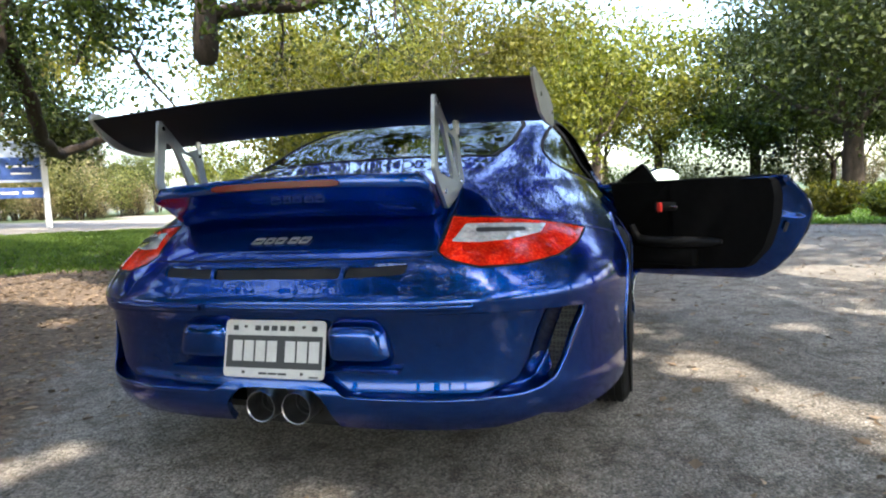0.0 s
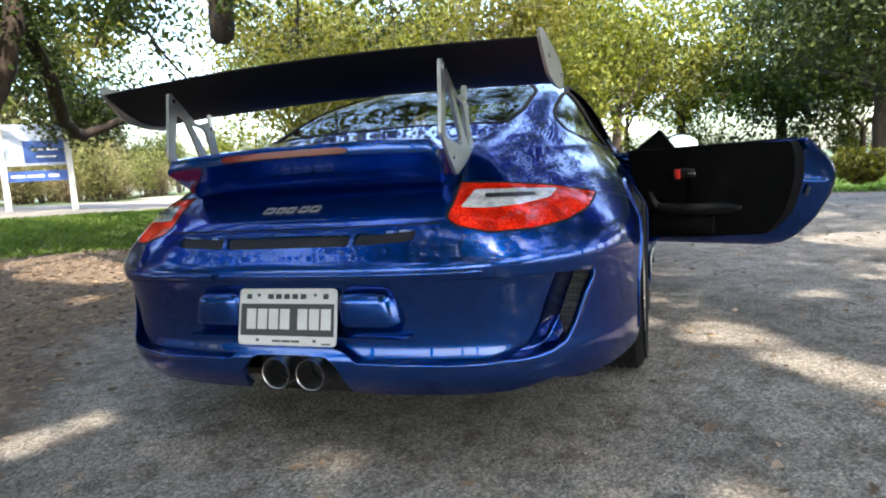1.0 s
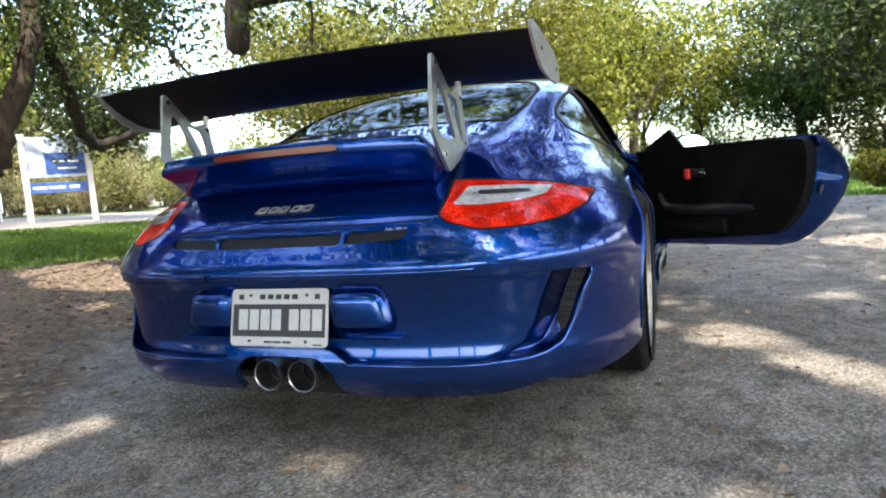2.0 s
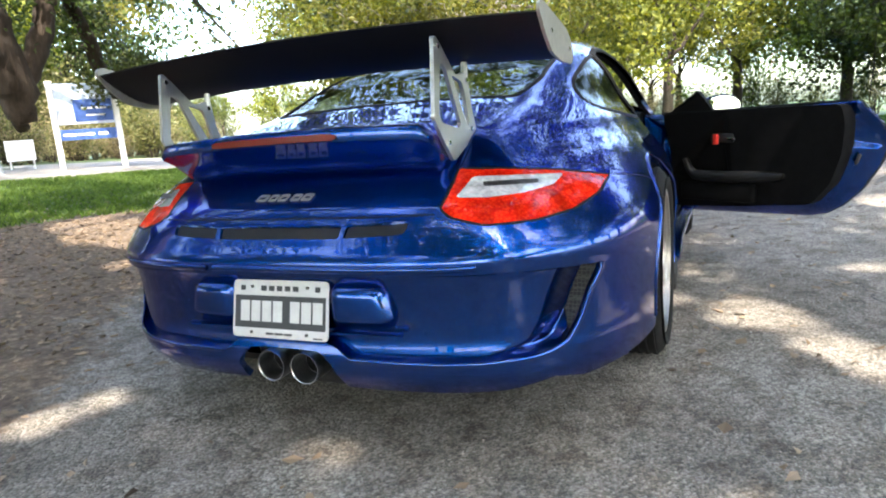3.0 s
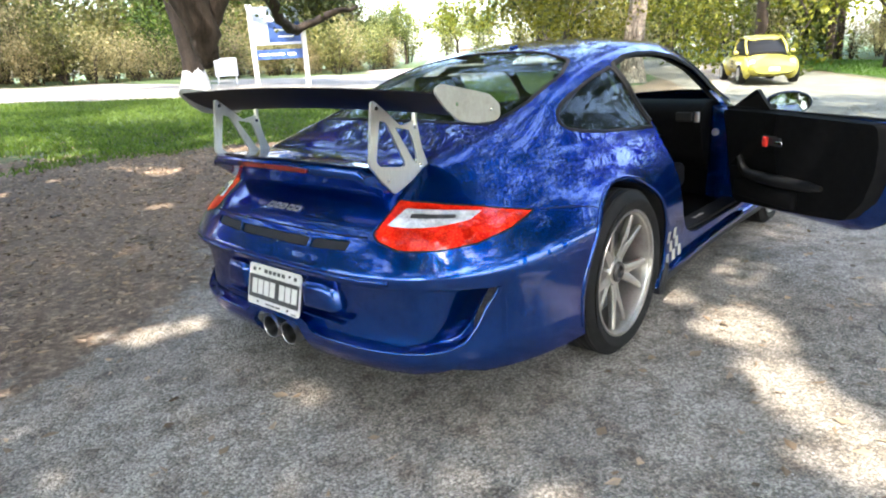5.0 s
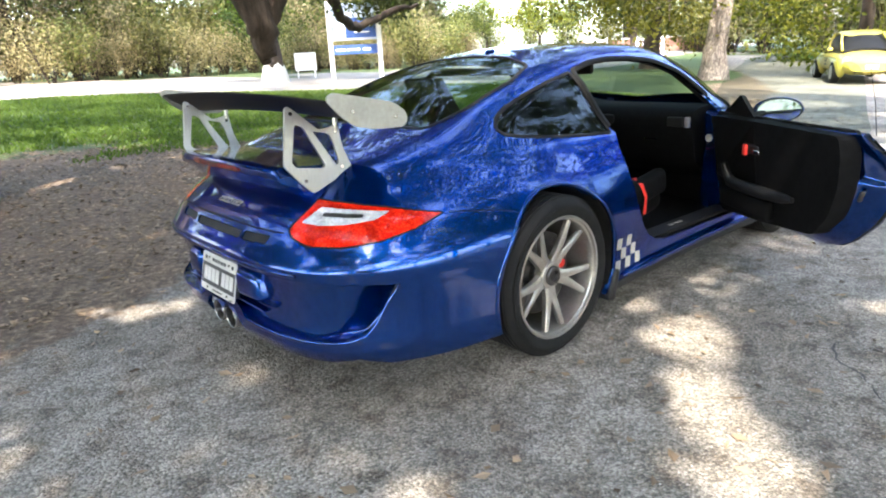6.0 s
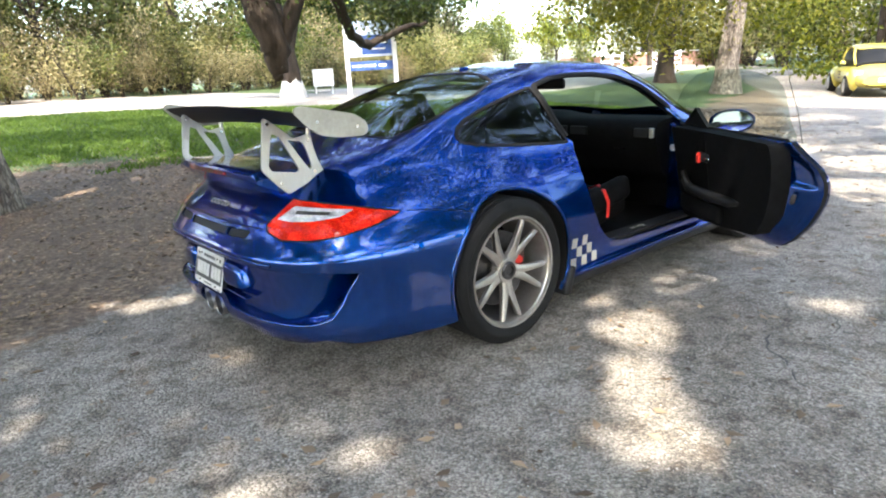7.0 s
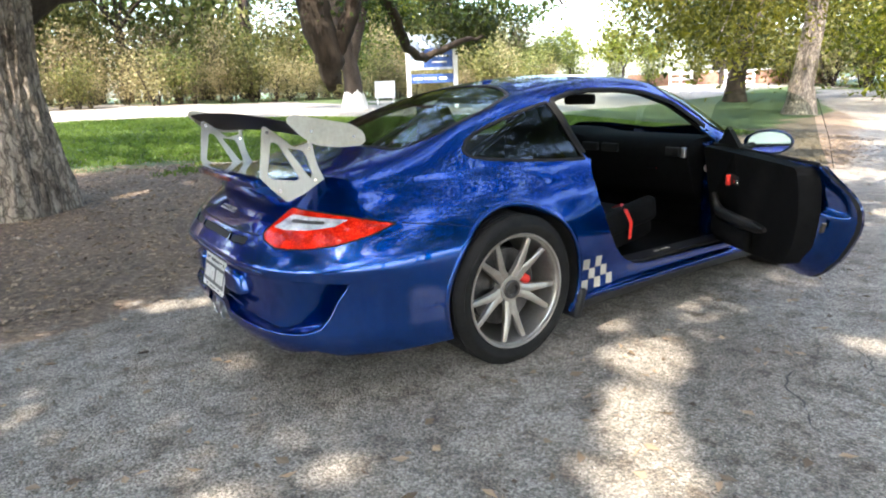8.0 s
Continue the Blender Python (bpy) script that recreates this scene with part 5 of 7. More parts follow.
def lamp_patch(name, line, sign, mat, parent, label, lift, step=0.012):
    """A raised patch of the lamp's lens within an outline of the diagonal view."""
    us, vs = [p[0] for p in line], [p[1] for p in line]
    bm = bmesh.new()
    grid = {}
    nu, nv = int((max(us) - min(us)) / step) + 1, int((max(vs) - min(vs)) / step) + 1
    for i in range(nu + 1):
        for j in range(nv + 1):
            grid[i, j] = bm.verts.new((min(us) + (max(us) - min(us)) * i / nu, min(vs) + (max(vs) - min(vs)) * j / nv, 0))
    for i in range(nu):
        for j in range(nv):
            bm.faces.new((grid[i, j], grid[i + 1, j], grid[i + 1, j + 1], grid[i, j + 1]))
    for a, b in zip(line, line[1:] + line[:1]):
        w = Vector((b[0] - a[0], b[1] - a[1], 0))
        if w.length < 1e-6:
            continue
        mid = (Vector((*a, 0)) + Vector((*b, 0))) / 2
        some = [f for f in bm.faces if (f.calc_center_median() - mid).length < w.length / 2 + 0.03]
        geom = list({x for f in some for x in (f, *f.edges, *f.verts)})
        bmesh.ops.bisect_plane(bm, geom=geom, plane_co=(*a, 0), plane_no=(-w.y, w.x, 0), dist=1e-6)
    bmesh.ops.delete(bm, geom=[f for f in bm.faces if not inside(list(line), *f.calc_center_median()[:2])], context="FACES")
    p = []
    for v in bm.verts:
        u, z = v.co.x, v.co.y
        lo, hi = -0.5, 0.9
        for t in np.linspace(-0.5, 0.9, 141):
            q = np.array([[u * 0.70711 - t * 0.70711, u * 0.70711 + t * 0.70711, z]])
            if solid(q)[0] < 0:
                hi = t
                lo = t - 0.01
                break
        for _ in range(14):
            m = (lo + hi) / 2
            q = np.array([[u * 0.70711 - m * 0.70711, u * 0.70711 + m * 0.70711, z]])
            lo, hi = (lo, m) if solid(q)[0] < 0 else (m, hi)
        p.append(q[0])
    p = np.array(p)
    n = slope(p)
    q = p + n * lift
    q[:, 0] *= sign
    n[:, 0] *= sign
    bm.verts.index_update()
    tris = [[v.index for v in f.verts] for f in bm.faces]
    if sign < 0:
        tris = [t[::-1] for t in tris]
    bm.free()
    return raw(name, q, tris, mat, parent, label, n)


for k, sign in ((0, 1), (1, -1)):
    p, tris, n, border = panel(LAMP + k, 0.010, 0.004)
    lamp = raw("tail_lamp", p, tris, lens_red, car, "red and clear wraparound tail lamp", n)
    clear = lamp_patch("clear_lens", clear_line, sign, lens_clear, lamp, "clear reversing lens", 0.0022)
    lamp_patch("bulb_slit", slit_line, sign, steel_dark, lamp, "dark slot with bulbs behind the lens", 0.0038, 0.02)
    p, tris, n, border = panel(LAMP + k, 0, 0)
    p = p - n * 0.012
    raw("lamp_housing", p, tris, black_plastic, lamp, "black lamp housing", n)
    loop = np.array(dense([*lamp_line, lamp_line[0]], 0.02))
    edge = []
    for u, z in loop:
        ts = np.linspace(-0.5, 0.9, 1401)
        q = np.stack([(u - ts) * 0.70711, (u + ts) * 0.70711, 0 * ts + z], -1)
        i = int(np.argmax(solid(q) < 0))
        edge.append(q[i])
    edge = np.array(edge)
    edge[:, 0] *= sign
    seam("lamp_seal", edge, 0.007, black_rubber, lamp, lift=0.0015)

# ducktail with the third brake light
bm = bmesh.new()
tail_shape = [(0.47, 0.872), (0.36, 0.880), (0.22, 0.887), (0.12, 0.893), (0.085, 0.895), (0.070, 0.890), (0.066, 0.880), (0.070, 0.858), (0.085, 0.846), (0.105, 0.826), (0.135, 0.800), (0.165, 0.778), (0.20, 0.765), (0.30, 0.780), (0.42, 0.83)]
rows = []
for x in np.linspace(-0.434, 0.434, 39):
    w = abs(x) / 0.434
    sweep, drop, thin = 0.035 * w ** 2.5, 0.012 * w ** 2, 1 - 0.5 * max(0, (w - 0.95) / 0.05) ** 2
    rows.append([bm.verts.new((x, y + sweep, 0.84 + (z - 0.84) * thin - drop)) for y, z in tail_shape])
for one, two in zip(rows, rows[1:]):
    for i in range(len(tail_shape)):
        j = (i + 1) % len(tail_shape)
        bm.faces.new((one[i], one[j], two[j], two[i]))
bm.faces.new(rows[0])
bm.faces.new(rows[-1][::-1])
ducktail = part("ducktail_spoiler", bm, paint, car, "blue ducktail lip on the engine lid", smooth=35)
bm = bmesh.new()
rows = []
for x in np.linspace(-0.205, 0.195, 21):
    w = abs(x) / 0.475
    t = 1.0 if abs(x + 0.005) < 0.19 else 0.55
    rows.append([bm.verts.new((x, y + 0.035 * w ** 2.5, 0.869 + (z - 0.869) * t - 0.012 * w ** 2)) for y, z in ((0.074, 0.880), (0.062, 0.879), (0.0625, 0.862), (0.076, 0.857))])
for one, two in zip(rows, rows[1:]):
    for i in range(4):
        j = (i + 1) % 4
        bm.faces.new((one[i], one[j], two[j], two[i]))
bm.faces.new(rows[0])
bm.faces.new(rows[-1][::-1])
part("brake_light", bm, brake_red, ducktail, "slim dull red brake light", smooth=40)

# rear wing on two cut-out plates
SUPPORT_X = 0.442
support_out = rounded([(0.148, 1.085), (0.158, 1.090), (0.178, 1.075), (0.200, 1.058), (0.268, 1.000), (0.330, 1.012), (0.345, 1.008), (0.352, 0.955), (0.362, 0.915), (0.390, 0.850), (0.222, 0.782), (0.168, 0.836), (0.120, 0.892)], 0.012, 4)
support_holes = (rounded([(0.176, 1.030), (0.150, 0.900), (0.166, 0.882), (0.268, 0.866), (0.280, 0.876), (0.206, 1.018)], 0.012, 4),
                 rounded([(0.240, 1.000), (0.312, 0.888), (0.330, 0.866), (0.336, 0.884), (0.318, 0.955), (0.304, 0.985)], 0.010, 4))
for sign in (1, -1):
    bm = bmesh.new()
    m = Matrix(((0, 0, 1, sign * SUPPORT_X - 0.005), (1, 0, 0, 0), (0, 1, 0, 0), (0, 0, 0, 1)))
    plate(bm, support_out, 0.010, support_holes, m)
    strut = part("wing_support", bm, alloy, car, "cut-out aluminium wing support")
    for y, z in ((0.164, 1.066), (0.330, 0.990), (0.195, 0.832), (0.345, 0.862)):
        b2 = bmesh.new()
        lathe(b2, [(-0.009, 0.0), (-0.009, 0.007), (0.009, 0.007), (0.009, 0.0)], 12, "x", (sign * SUPPORT_X, y, z))
        part("bolt", b2, chrome, strut, smooth=40)
    b2 = bmesh.new()
    tube(b2, [(sign * SUPPORT_X, 0.335, 0.995), (sign * SUPPORT_X, 0.340, 1.045)], 0.009, 8)
    part("wing_bracket", b2, alloy, car, "aluminium wing bracket")


def wing_section(x):
    """The wing's profile at x: (y, z) pairs, the tail edge first, over the top and back below."""
    w = abs(x) / 0.70
    lift = 0.020 * (1 - w ** 2)
    tail, nose = (0.150 + 0.012 * w ** 2, 1.112 + lift), (0.452 + 0.005 * w ** 2, 1.043 + lift)
    top, low = [], []
    for t in np.linspace(0, 1, 13):
        y, z = tail[0] + (nose[0] - tail[0]) * t, tail[1] + (nose[1] - tail[1]) * t
        thick = 0.052 * (t ** 0.75) * np.sqrt(max(0.0, 1 - t)) * 1.6 + 0.004 * (1 - t)
        belly = 0.030 * math.sin(math.pi * t)
        top.append((y, z + thick * 0.35 - belly * 0.75))
        low.append((y, z - thick * 0.65 - belly * 0.75))
    return top + low[::-1]


bm = bmesh.new()
rows = [[bm.verts.new((x, y, z)) for y, z in wing_section(x)] for x in np.linspace(-0.70, 0.70, 41)]
n = len(rows[0])
for one, two in zip(rows, rows[1:]):
    for i in range(n):
        j = (i + 1) % n
        bm.faces.new((one[i], one[j], two[j], two[i]))
bm.faces.new(rows[0])
bm.faces.new(rows[-1][::-1])
part("wing_blade", bm, carbon, car, "black carbon wing blade", smooth=30)
end_line = rounded([(0.148, 1.112), (0.152, 1.128), (0.175, 1.137), (0.300, 1.112), (0.395, 1.092), (0.445, 1.058), (0.450, 1.025), (0.430, 1.008), (0.330, 1.010), (0.245, 1.026), (0.190, 1.066)], 0.02, 4)
for sign in (1, -1):
    bm = bmesh.new()
    m = Matrix(((0, 0, 1, sign * 0.70 - (0.0 if sign > 0 else 0.008)), (1, 0, 0, 0), (0, 1, 0, 0), (0, 0, 0, 1)))
    plate(bm, end_line, 0.008, (), m)
    end = part("end_plate", bm, plate_metal, car, "rounded grey metal end plate")
    for y, z in ((0.235, 1.075), (0.40, 1.045)):
        b2 = bmesh.new()
        lathe(b2, [(-0.008, 0.0), (-0.008, 0.006), (0.008, 0.006), (0.008, 0.0)], 10, "x", (sign * 0.704, y, z))
        part("bolt", b2, chrome, end, smooth=40)

# number plate on its bracket; the writing is plain bars
lean = math.atan2(0.035, 0.147)
plate_m = Matrix.Translation((0.0, 0.0125, 0.427)) @ Matrix.Rotation(radians(90) - lean, 4, "X")
bm = bmesh.new()
plate(bm, rounded([(-0.155, -0.078), (0.155, -0.078), (0.155, 0.078), (-0.155, 0.078)], 0.014, 4), 0.004)
number_plate = part("number_plate", bm, plate_white, car, "white number plate with a charcoal middle band", at=plate_m)


def on_plate(name, size, at, mat, label=""):
    bm = one_box((size[0], size[1], 0.0016), (at[0], at[1], 0.0048), 0.0004, seg=1)
    return part(name, bm, mat, number_plate, label)


on_plate("plate_band", (0.296, 0.088), (0, -0.008), plate_grey, "charcoal band")
for x, w in [(-0.112, 0.030), (-0.076, 0.030), (-0.040, 0.030), (-0.004, 0.030), (0.052, 0.030), (0.088, 0.030), (0.124, 0.030)]:
    bm = one_box((w, 0.056, 0.0016), (x, -0.006, 0.0066), 0.0004, seg=1)
    part("plate_bar", bm, plate_white, number_plate)
for x in (-0.052, -0.026, 0.0, 0.026, 0.052):
    on_plate("plate_bar", (0.018, 0.014), (x, 0.056), plate_grey)
for x in (-0.030, 0.0, 0.030):
    on_plate("plate_bar", (0.026, 0.006), (x, -0.066), plate_grey)
on_plate("plate_bar", (0.028, 0.004), (0.125, -0.072), plate_grey)
for x in (-0.122, 0.122):
    on_plate("plate_bar", (0.016, 0.014), (x, 0.056), plate_grey)
for x in (-0.09, 0.09):
    for y in (0.060, -0.064):
        b2 = bmesh.new()
        lathe(b2, [(0.004, 0.0045), (0.008, 0.0045), (0.0085, 0.0)], 10, "z", (x, y, 0))
        part("plate_screw", b2, steel_dark, number_plate, smooth=40)
part("plate_bracket", one_box((0.26, 0.13, 0.030), (0, 0, -0.016), 0.004), black_plastic, car, "black plate bracket", at=plate_m)
# body-coloured guards either side of the plate
for sign in (1, -1):
    bm = bmesh.new()
    box(bm, (0.172, 0.108, 0.130), (sign * 0.238, 0.054, 0.440), 0.040, seg=6)
    for v in bm.verts:
        if v.co.z < 0.40:
            v.co.y += 0.012
        v.co.y += 0.016 * (abs(v.co.x) - 0.14) / 0.20
        v.co.x += sign * 0.014 * (0.44 - v.co.z) / 0.068 * (abs(v.co.x) > 0.26)
    part("bumper_guard", bm, paint, car, "rounded blue bumper guard beside the number plate", smooth=60)
    part("guard_ledge", one_box((0.205, 0.03, 0.008), (sign * 0.246, 0.034, 0.366), 0.002), paint, car)

# model badge as plain slanted bars
for i, (x, w, tilt) in enumerate([(-0.092, 0.034, 0.25), (-0.054, 0.026, 0.25), (-0.020, 0.028, 0.25), (0.022, 0.028, 0.25), (0.058, 0.030, 0.25)]):
    q = onto([x], [0.712], 1, "y")
    nn = slope(q)[0]
    m = Matrix.Translation(Vector(q[0]) + Vector(nn) * 0.002) @ Vector(nn).to_track_quat("Z", "Y").to_matrix().to_4x4()
    bm = bmesh.new()
    plate(bm, rounded([(-w / 2 - 0.004, -0.013), (w / 2 - 0.004, -0.013), (w / 2 + 0.004, 0.013), (-w / 2 + 0.004, 0.013)], 0.004, 2), 0.003,
          [rounded([(-w / 2 + 0.002, -0.005), (w / 2 - 0.007, -0.005), (w / 2 - 0.002, 0.005), (-w / 2 + 0.007, 0.005)], 0.002, 2)])
    part("badge_bar", bm, plate_metal, car, at=m)

# twin exhaust
for x in (-0.055, 0.055):
    bm = bmesh.new()
    lathe(bm, [(0.16, 0.040), (0.0, 0.0445), (-0.026, 0.0455), (-0.031, 0.044), (-0.029, 0.041), (0.0, 0.0395), (0.15, 0.034)], 32, "y", (x, 0.040, 0.264))
    pipe = part("exhaust_tip", bm, exhaust_metal, car, "round polished exhaust tip", smooth=50)
    bm = bmesh.new()
    lathe(bm, [(0.035, 0.0395), (0.030, 0.034), (0.075, 0.031), (0.075, 0.0)], 24, "y", (x, 0.040, 0.264))
    part("exhaust_bore", bm, exhaust_inner, pipe, "darker steel stepped bore", smooth=40)
part("exhaust_surround", one_box((0.33, 0.16, 0.16), (0.0, 0.17, 0.265), 0.02), black_plastic, car, "dark recess round the exhaust")

# underside, wheel wells
bm = bmesh.new()
plate(bm, rounded([(-0.60, 0.22), (0.60, 0.22), (0.66, 0.62), (0.62, 0.70), (0.62, 1.42), (0.70, 1.46), (0.68, 2.98), (0.55, 3.04), (0.55, 3.75), (0.60, 4.2), (-0.60, 4.2), (-0.55, 3.75), (-0.55, 3.04), (-0.68, 2.98), (-0.70, 1.46), (-0.62, 1.42), (-0.62, 0.70), (-0.66, 0.62)], 0.02, 2), 0.02, (), Matrix.Translation((0, 0, 0.185)))
part("underbody", bm, black_plastic, car, "black underbody")
for sign in (1, -1):
    for y, z, r, depth in ((HIP_Y, 0.345, 0.366, 0.40), (NOSE_Y, 0.335, 0.352, 0.36)):
        bm = bmesh.new()
        rows = []
        for a in np.linspace(-22, 202, 33):
            c, s = math.cos(radians(a)) * r, math.sin(radians(a)) * r
            edge = float(onto([y + c * 1.02], [max(z + s * 1.02, 0.21)], 1, "x")[0, 0]) - 0.006
            rows.append([bm.verts.new((sign * xx, y + c, z + s)) for xx in (edge, 0.52)])
        mid = bm.verts.new((sign * 0.52, y, z))
        for one, two in zip(rows, rows[1:]):
            bm.faces.new((one[0], one[1], two[1], two[0]))
            bm.faces.new((one[1], mid, two[1]))
        part("wheel_well", bm, black_rubber, car, "black wheel well liner")
        # painted lip round the arch
        arc = np.array([(y + math.cos(radians(a)) * (r + 0.012), z + math.sin(radians(a)) * (r + 0.012)) for a in np.linspace(-15, 195, 60)])
        arc[:, 1] = np.maximum(arc[:, 1], 0.212)
        seam("arch_lip", onto(arc[:, 0], arc[:, 1], sign, "x"), 0.018, paint, car, lift=0.005)


# wheels
def wheel(name, centre, sign, radius, rim, width, label):
    """A tyre and a centre-lock rim with five split spokes; built with its outer face at +x, turned for the left side."""
    hub = new(name)
    hub.parent = car
    hub["label"] = label
    hub.matrix_basis = Matrix.Translation(centre) @ Matrix.Rotation(0 if sign > 0 else math.pi, 4, "Z") @ Matrix.Rotation(radians(54), 4, "X")
    bm = bmesh.new()
    h = width / 2
    tread = [(-h, rim + 0.004), (-h - 0.004, rim + 0.03), (-h + 0.002, radius - 0.028), (-h + 0.022, radius - 0.006)]
    for k in np.linspace(-h + 0.034, h - 0.034, 9):
        tread += [(k - 0.006, radius), (k + 0.006, radius), (k + 0.0075, radius - 0.006), (k + 0.0105, radius - 0.006)]
    tread += [(h - 0.026, radius - 0.006), (h - 0.012, radius - 0.020), (h - 0.003, radius - 0.040), (h + 0.003, (radius + rim) / 2 + 0.004), (h + 0.0045, (radius + rim) / 2), (h + 0.003, rim + 0.03), (h - 0.006, rim + 0.006), (h - 0.012, rim)]
    lathe(bm, tread, 72)
    part("tyre", bm, black_rubber, hub, "black low-profile tyre", smooth=30)
    bm = bmesh.new()
    face = h - 0.010
    lathe(bm, [(face - 0.004, rim + 0.003), (face + 0.004, rim), (face + 0.003, rim - 0.009), (face - 0.008, rim - 0.012), (face - 0.012, rim - 0.017), (face - 0.020, rim - 0.020), (face - 0.09, rim - 0.022), (-h + 0.03, rim - 0.030), (-h + 0.01, rim)], 72)
    part("rim", bm, wheel_silver, hub, "silver alloy rim", smooth=30)
    for k in range(5):
        a = 2 * math.pi * k / 5
        for side in (1, -1):
            bm = bmesh.new()
            rows = []
            for s in np.linspace(0, 1, 9):
                r = 0.038 + (rim - 0.022 - 0.038) * s
                off = side * (0.011 + 0.043 * max(0.0, (s - 0.26) / 0.74) ** 1.05)
                wide = float(np.interp(s, [0, 0.2, 0.4, 0.65, 1], [0.019, 0.021, 0.019, 0.0155, 0.0125]))
                z_out = face - 0.030 + 0.0 - 0.022 * (1 - s) ** 1.2 + 0.006 * s
                deep = 0.030 - 0.010 * s
                way = Vector((0, math.cos(a), math.sin(a)))
                across = Vector((0, -math.sin(a), math.cos(a)))
                base = way * math.sqrt(max(r * r - off * off, 1e-5)) + across * off
                rows.append([bm.verts.new(base + across * w * wide + Vector((x, 0, 0))) for w, x in ((-1, z_out - deep), (-1, z_out - 0.004), (-0.6, z_out), (0.6, z_out), (1, z_out - 0.004), (1, z_out - deep))])
            for one, two in zip(rows, rows[1:]):
                for i in range(6):
                    j = (i + 1) % 6
                    bm.faces.new((one[i], one[j], two[j], two[i]))
            bm.faces.new(rows[0])
            bm.faces.new(rows[-1][::-1])
            part("spoke", bm, wheel_silver, hub, smooth=35)
    bm = bmesh.new()
    lathe(bm, [(face - 0.085, 0.066), (face - 0.058, 0.064), (face - 0.044, 0.056), (face - 0.043, 0.042), (face - 0.055, 0.040)], 32)
    part("hub", bm, wheel_silver, hub, smooth=35)
    bm = bmesh.new()
    lathe(bm, [(face - 0.06, 0.043), (face - 0.034, 0.042), (face - 0.029, 0.037), (face - 0.030, 0.026), (face - 0.042, 0.023), (face - 0.042, 0.0)], 24)
    part("centre_lock", bm, steel_dark, hub, "dark centre-lock nut", smooth=35)
    bm = bmesh.new()
    lathe(bm, [(face - 0.13, 0.06), (face - 0.13, 0.175), (face - 0.10, 0.175), (face - 0.10, 0.08), (face - 0.085, 0.075), (face - 0.085, 0.0)], 48)
    part("brake_disc", bm, steel_dark, hub, "grey brake disc", smooth=35)
    bm = bmesh.new()
    box(bm, (0.06, 0.05, 0.10), (face - 0.125, 0.085, -0.085), 0.015)
    part("brake_caliper", bm, red_paint, hub, "red brake caliper", smooth=50)
    return hub


for sign in (1, -1):
    wheel("rear_wheel", (sign * 0.735, HIP_Y, 0.338), sign, 0.338, 0.257, 0.29, "silver five-spoke centre-lock rear wheel")
    wheel("front_wheel", (sign * 0.685, NOSE_Y, 0.327), sign, 0.327, 0.252, 0.235, "silver five-spoke centre-lock front wheel")

# ---- the open door, the cabin and small fittings of the car ----
HINGE, SWING = Vector((0.735, 2.72, 0)), 55.0
swing = Matrix.Translation(HINGE) @ Matrix.Rotation(radians(SWING), 4, "Z") @ Matrix.Translation(-HINGE)
door = new("open_door")
door.parent = car
door["label"] = "open blue door with black inner trim"
door.matrix_basis = swing
skin = panel_object("door_skin", DOOR, paint, door, "blue outer door skin", rim=0.012)
p, tris, n, border = panel(DOOR, 0, 0.0015)
DEEP = 0.125
# inner face: painted shut face round the rear edge, black trim elsewhere
inner = p.copy()
rim_pts = np.array([p[a] for a, b in border])[:, 1:]
gone = np.sqrt(((p[:, None, 1:] - rim_pts[None]) ** 2).sum(-1)).min(1)
inner[:, 0] -= 0.030 + (DEEP - 0.030) * np.clip(gone / 0.10, 0, 1) ** 0.8
# the recessed upper corner of the shut face above its ledge
ledge = np.clip((inner[:, 2] - 0.635 - 0.25 * (inner[:, 1] - 1.65)) / 0.016, 0, 1) * np.clip((1.735 - inner[:, 1]) / 0.03, 0, 1)
inner[:, 0] += 0.040 * ledge * np.clip(gone / 0.05, 0, 1)
raw("door_shut_face", inner, [t[::-1] for t in tris], paint, door, "blue painted shut face")
# black all over: the rubber seal, with the shade beside it put into the colour
ring_v, ring_f = [], []
for a, b in border:
    base = len(ring_v)
    ring_v += [p[a] - n[a] * 0.010, p[b] - n[b] * 0.010, inner[b], inner[a]]
    ring_f.append((base + 3, base + 2, base + 1, base))
raw("door_edge", ring_v, ring_f, [black_rubber], door, "black door edge of rubber seal and painted shade", smooth=False)
trim_line = rounded([(1.685, 0.838), (1.672, 0.75), (1.690, 0.62), (1.745, 0.48), (1.84, 0.375), (2.2, 0.345), (2.58, 0.325), (2.60, 0.50), (2.61, 0.70), (2.63, 0.842), (2.2, 0.845)], 0.03, 4)
bm = bmesh.new()
m = Matrix(((0, 0, -1, 0), (1, 0, 0, 0), (0, 1, 0, 0), (0, 0, 0, 1)))
every = plate(bm, trim_line, 0.095, (), m)
for v in bm.verts:
    edge_x = float(np.interp(v.co.y, [1.6, 1.8, 2.2, 2.7, 2.8], [0.845, 0.832, 0.812, 0.80, 0.80]))
    v.co.x += edge_x - DEEP + 0.048 - 0.075 * (v.co.z - 0.33) / 0.515
face = max((f for f in bm.faces if f.normal.x < -0.7), key=lambda f: f.calc_area())
rim_verts = list(face.verts)
bmesh.ops.inset_region(bm, faces=[face], thickness=0.05, use_even_offset=True)
for v in rim_verts:
    v.co.x += 0.035
trim = part("door_trim", bm, trim_black, door, "black cloth door trim")


def trim_x(y, z):
    return float(np.interp(y, [1.6, 1.8, 2.2, 2.7, 2.8], [0.845, 0.832, 0.812, 0.80, 0.80])) - DEEP - 0.047 - 0.075 * (z - 0.33) / 0.515


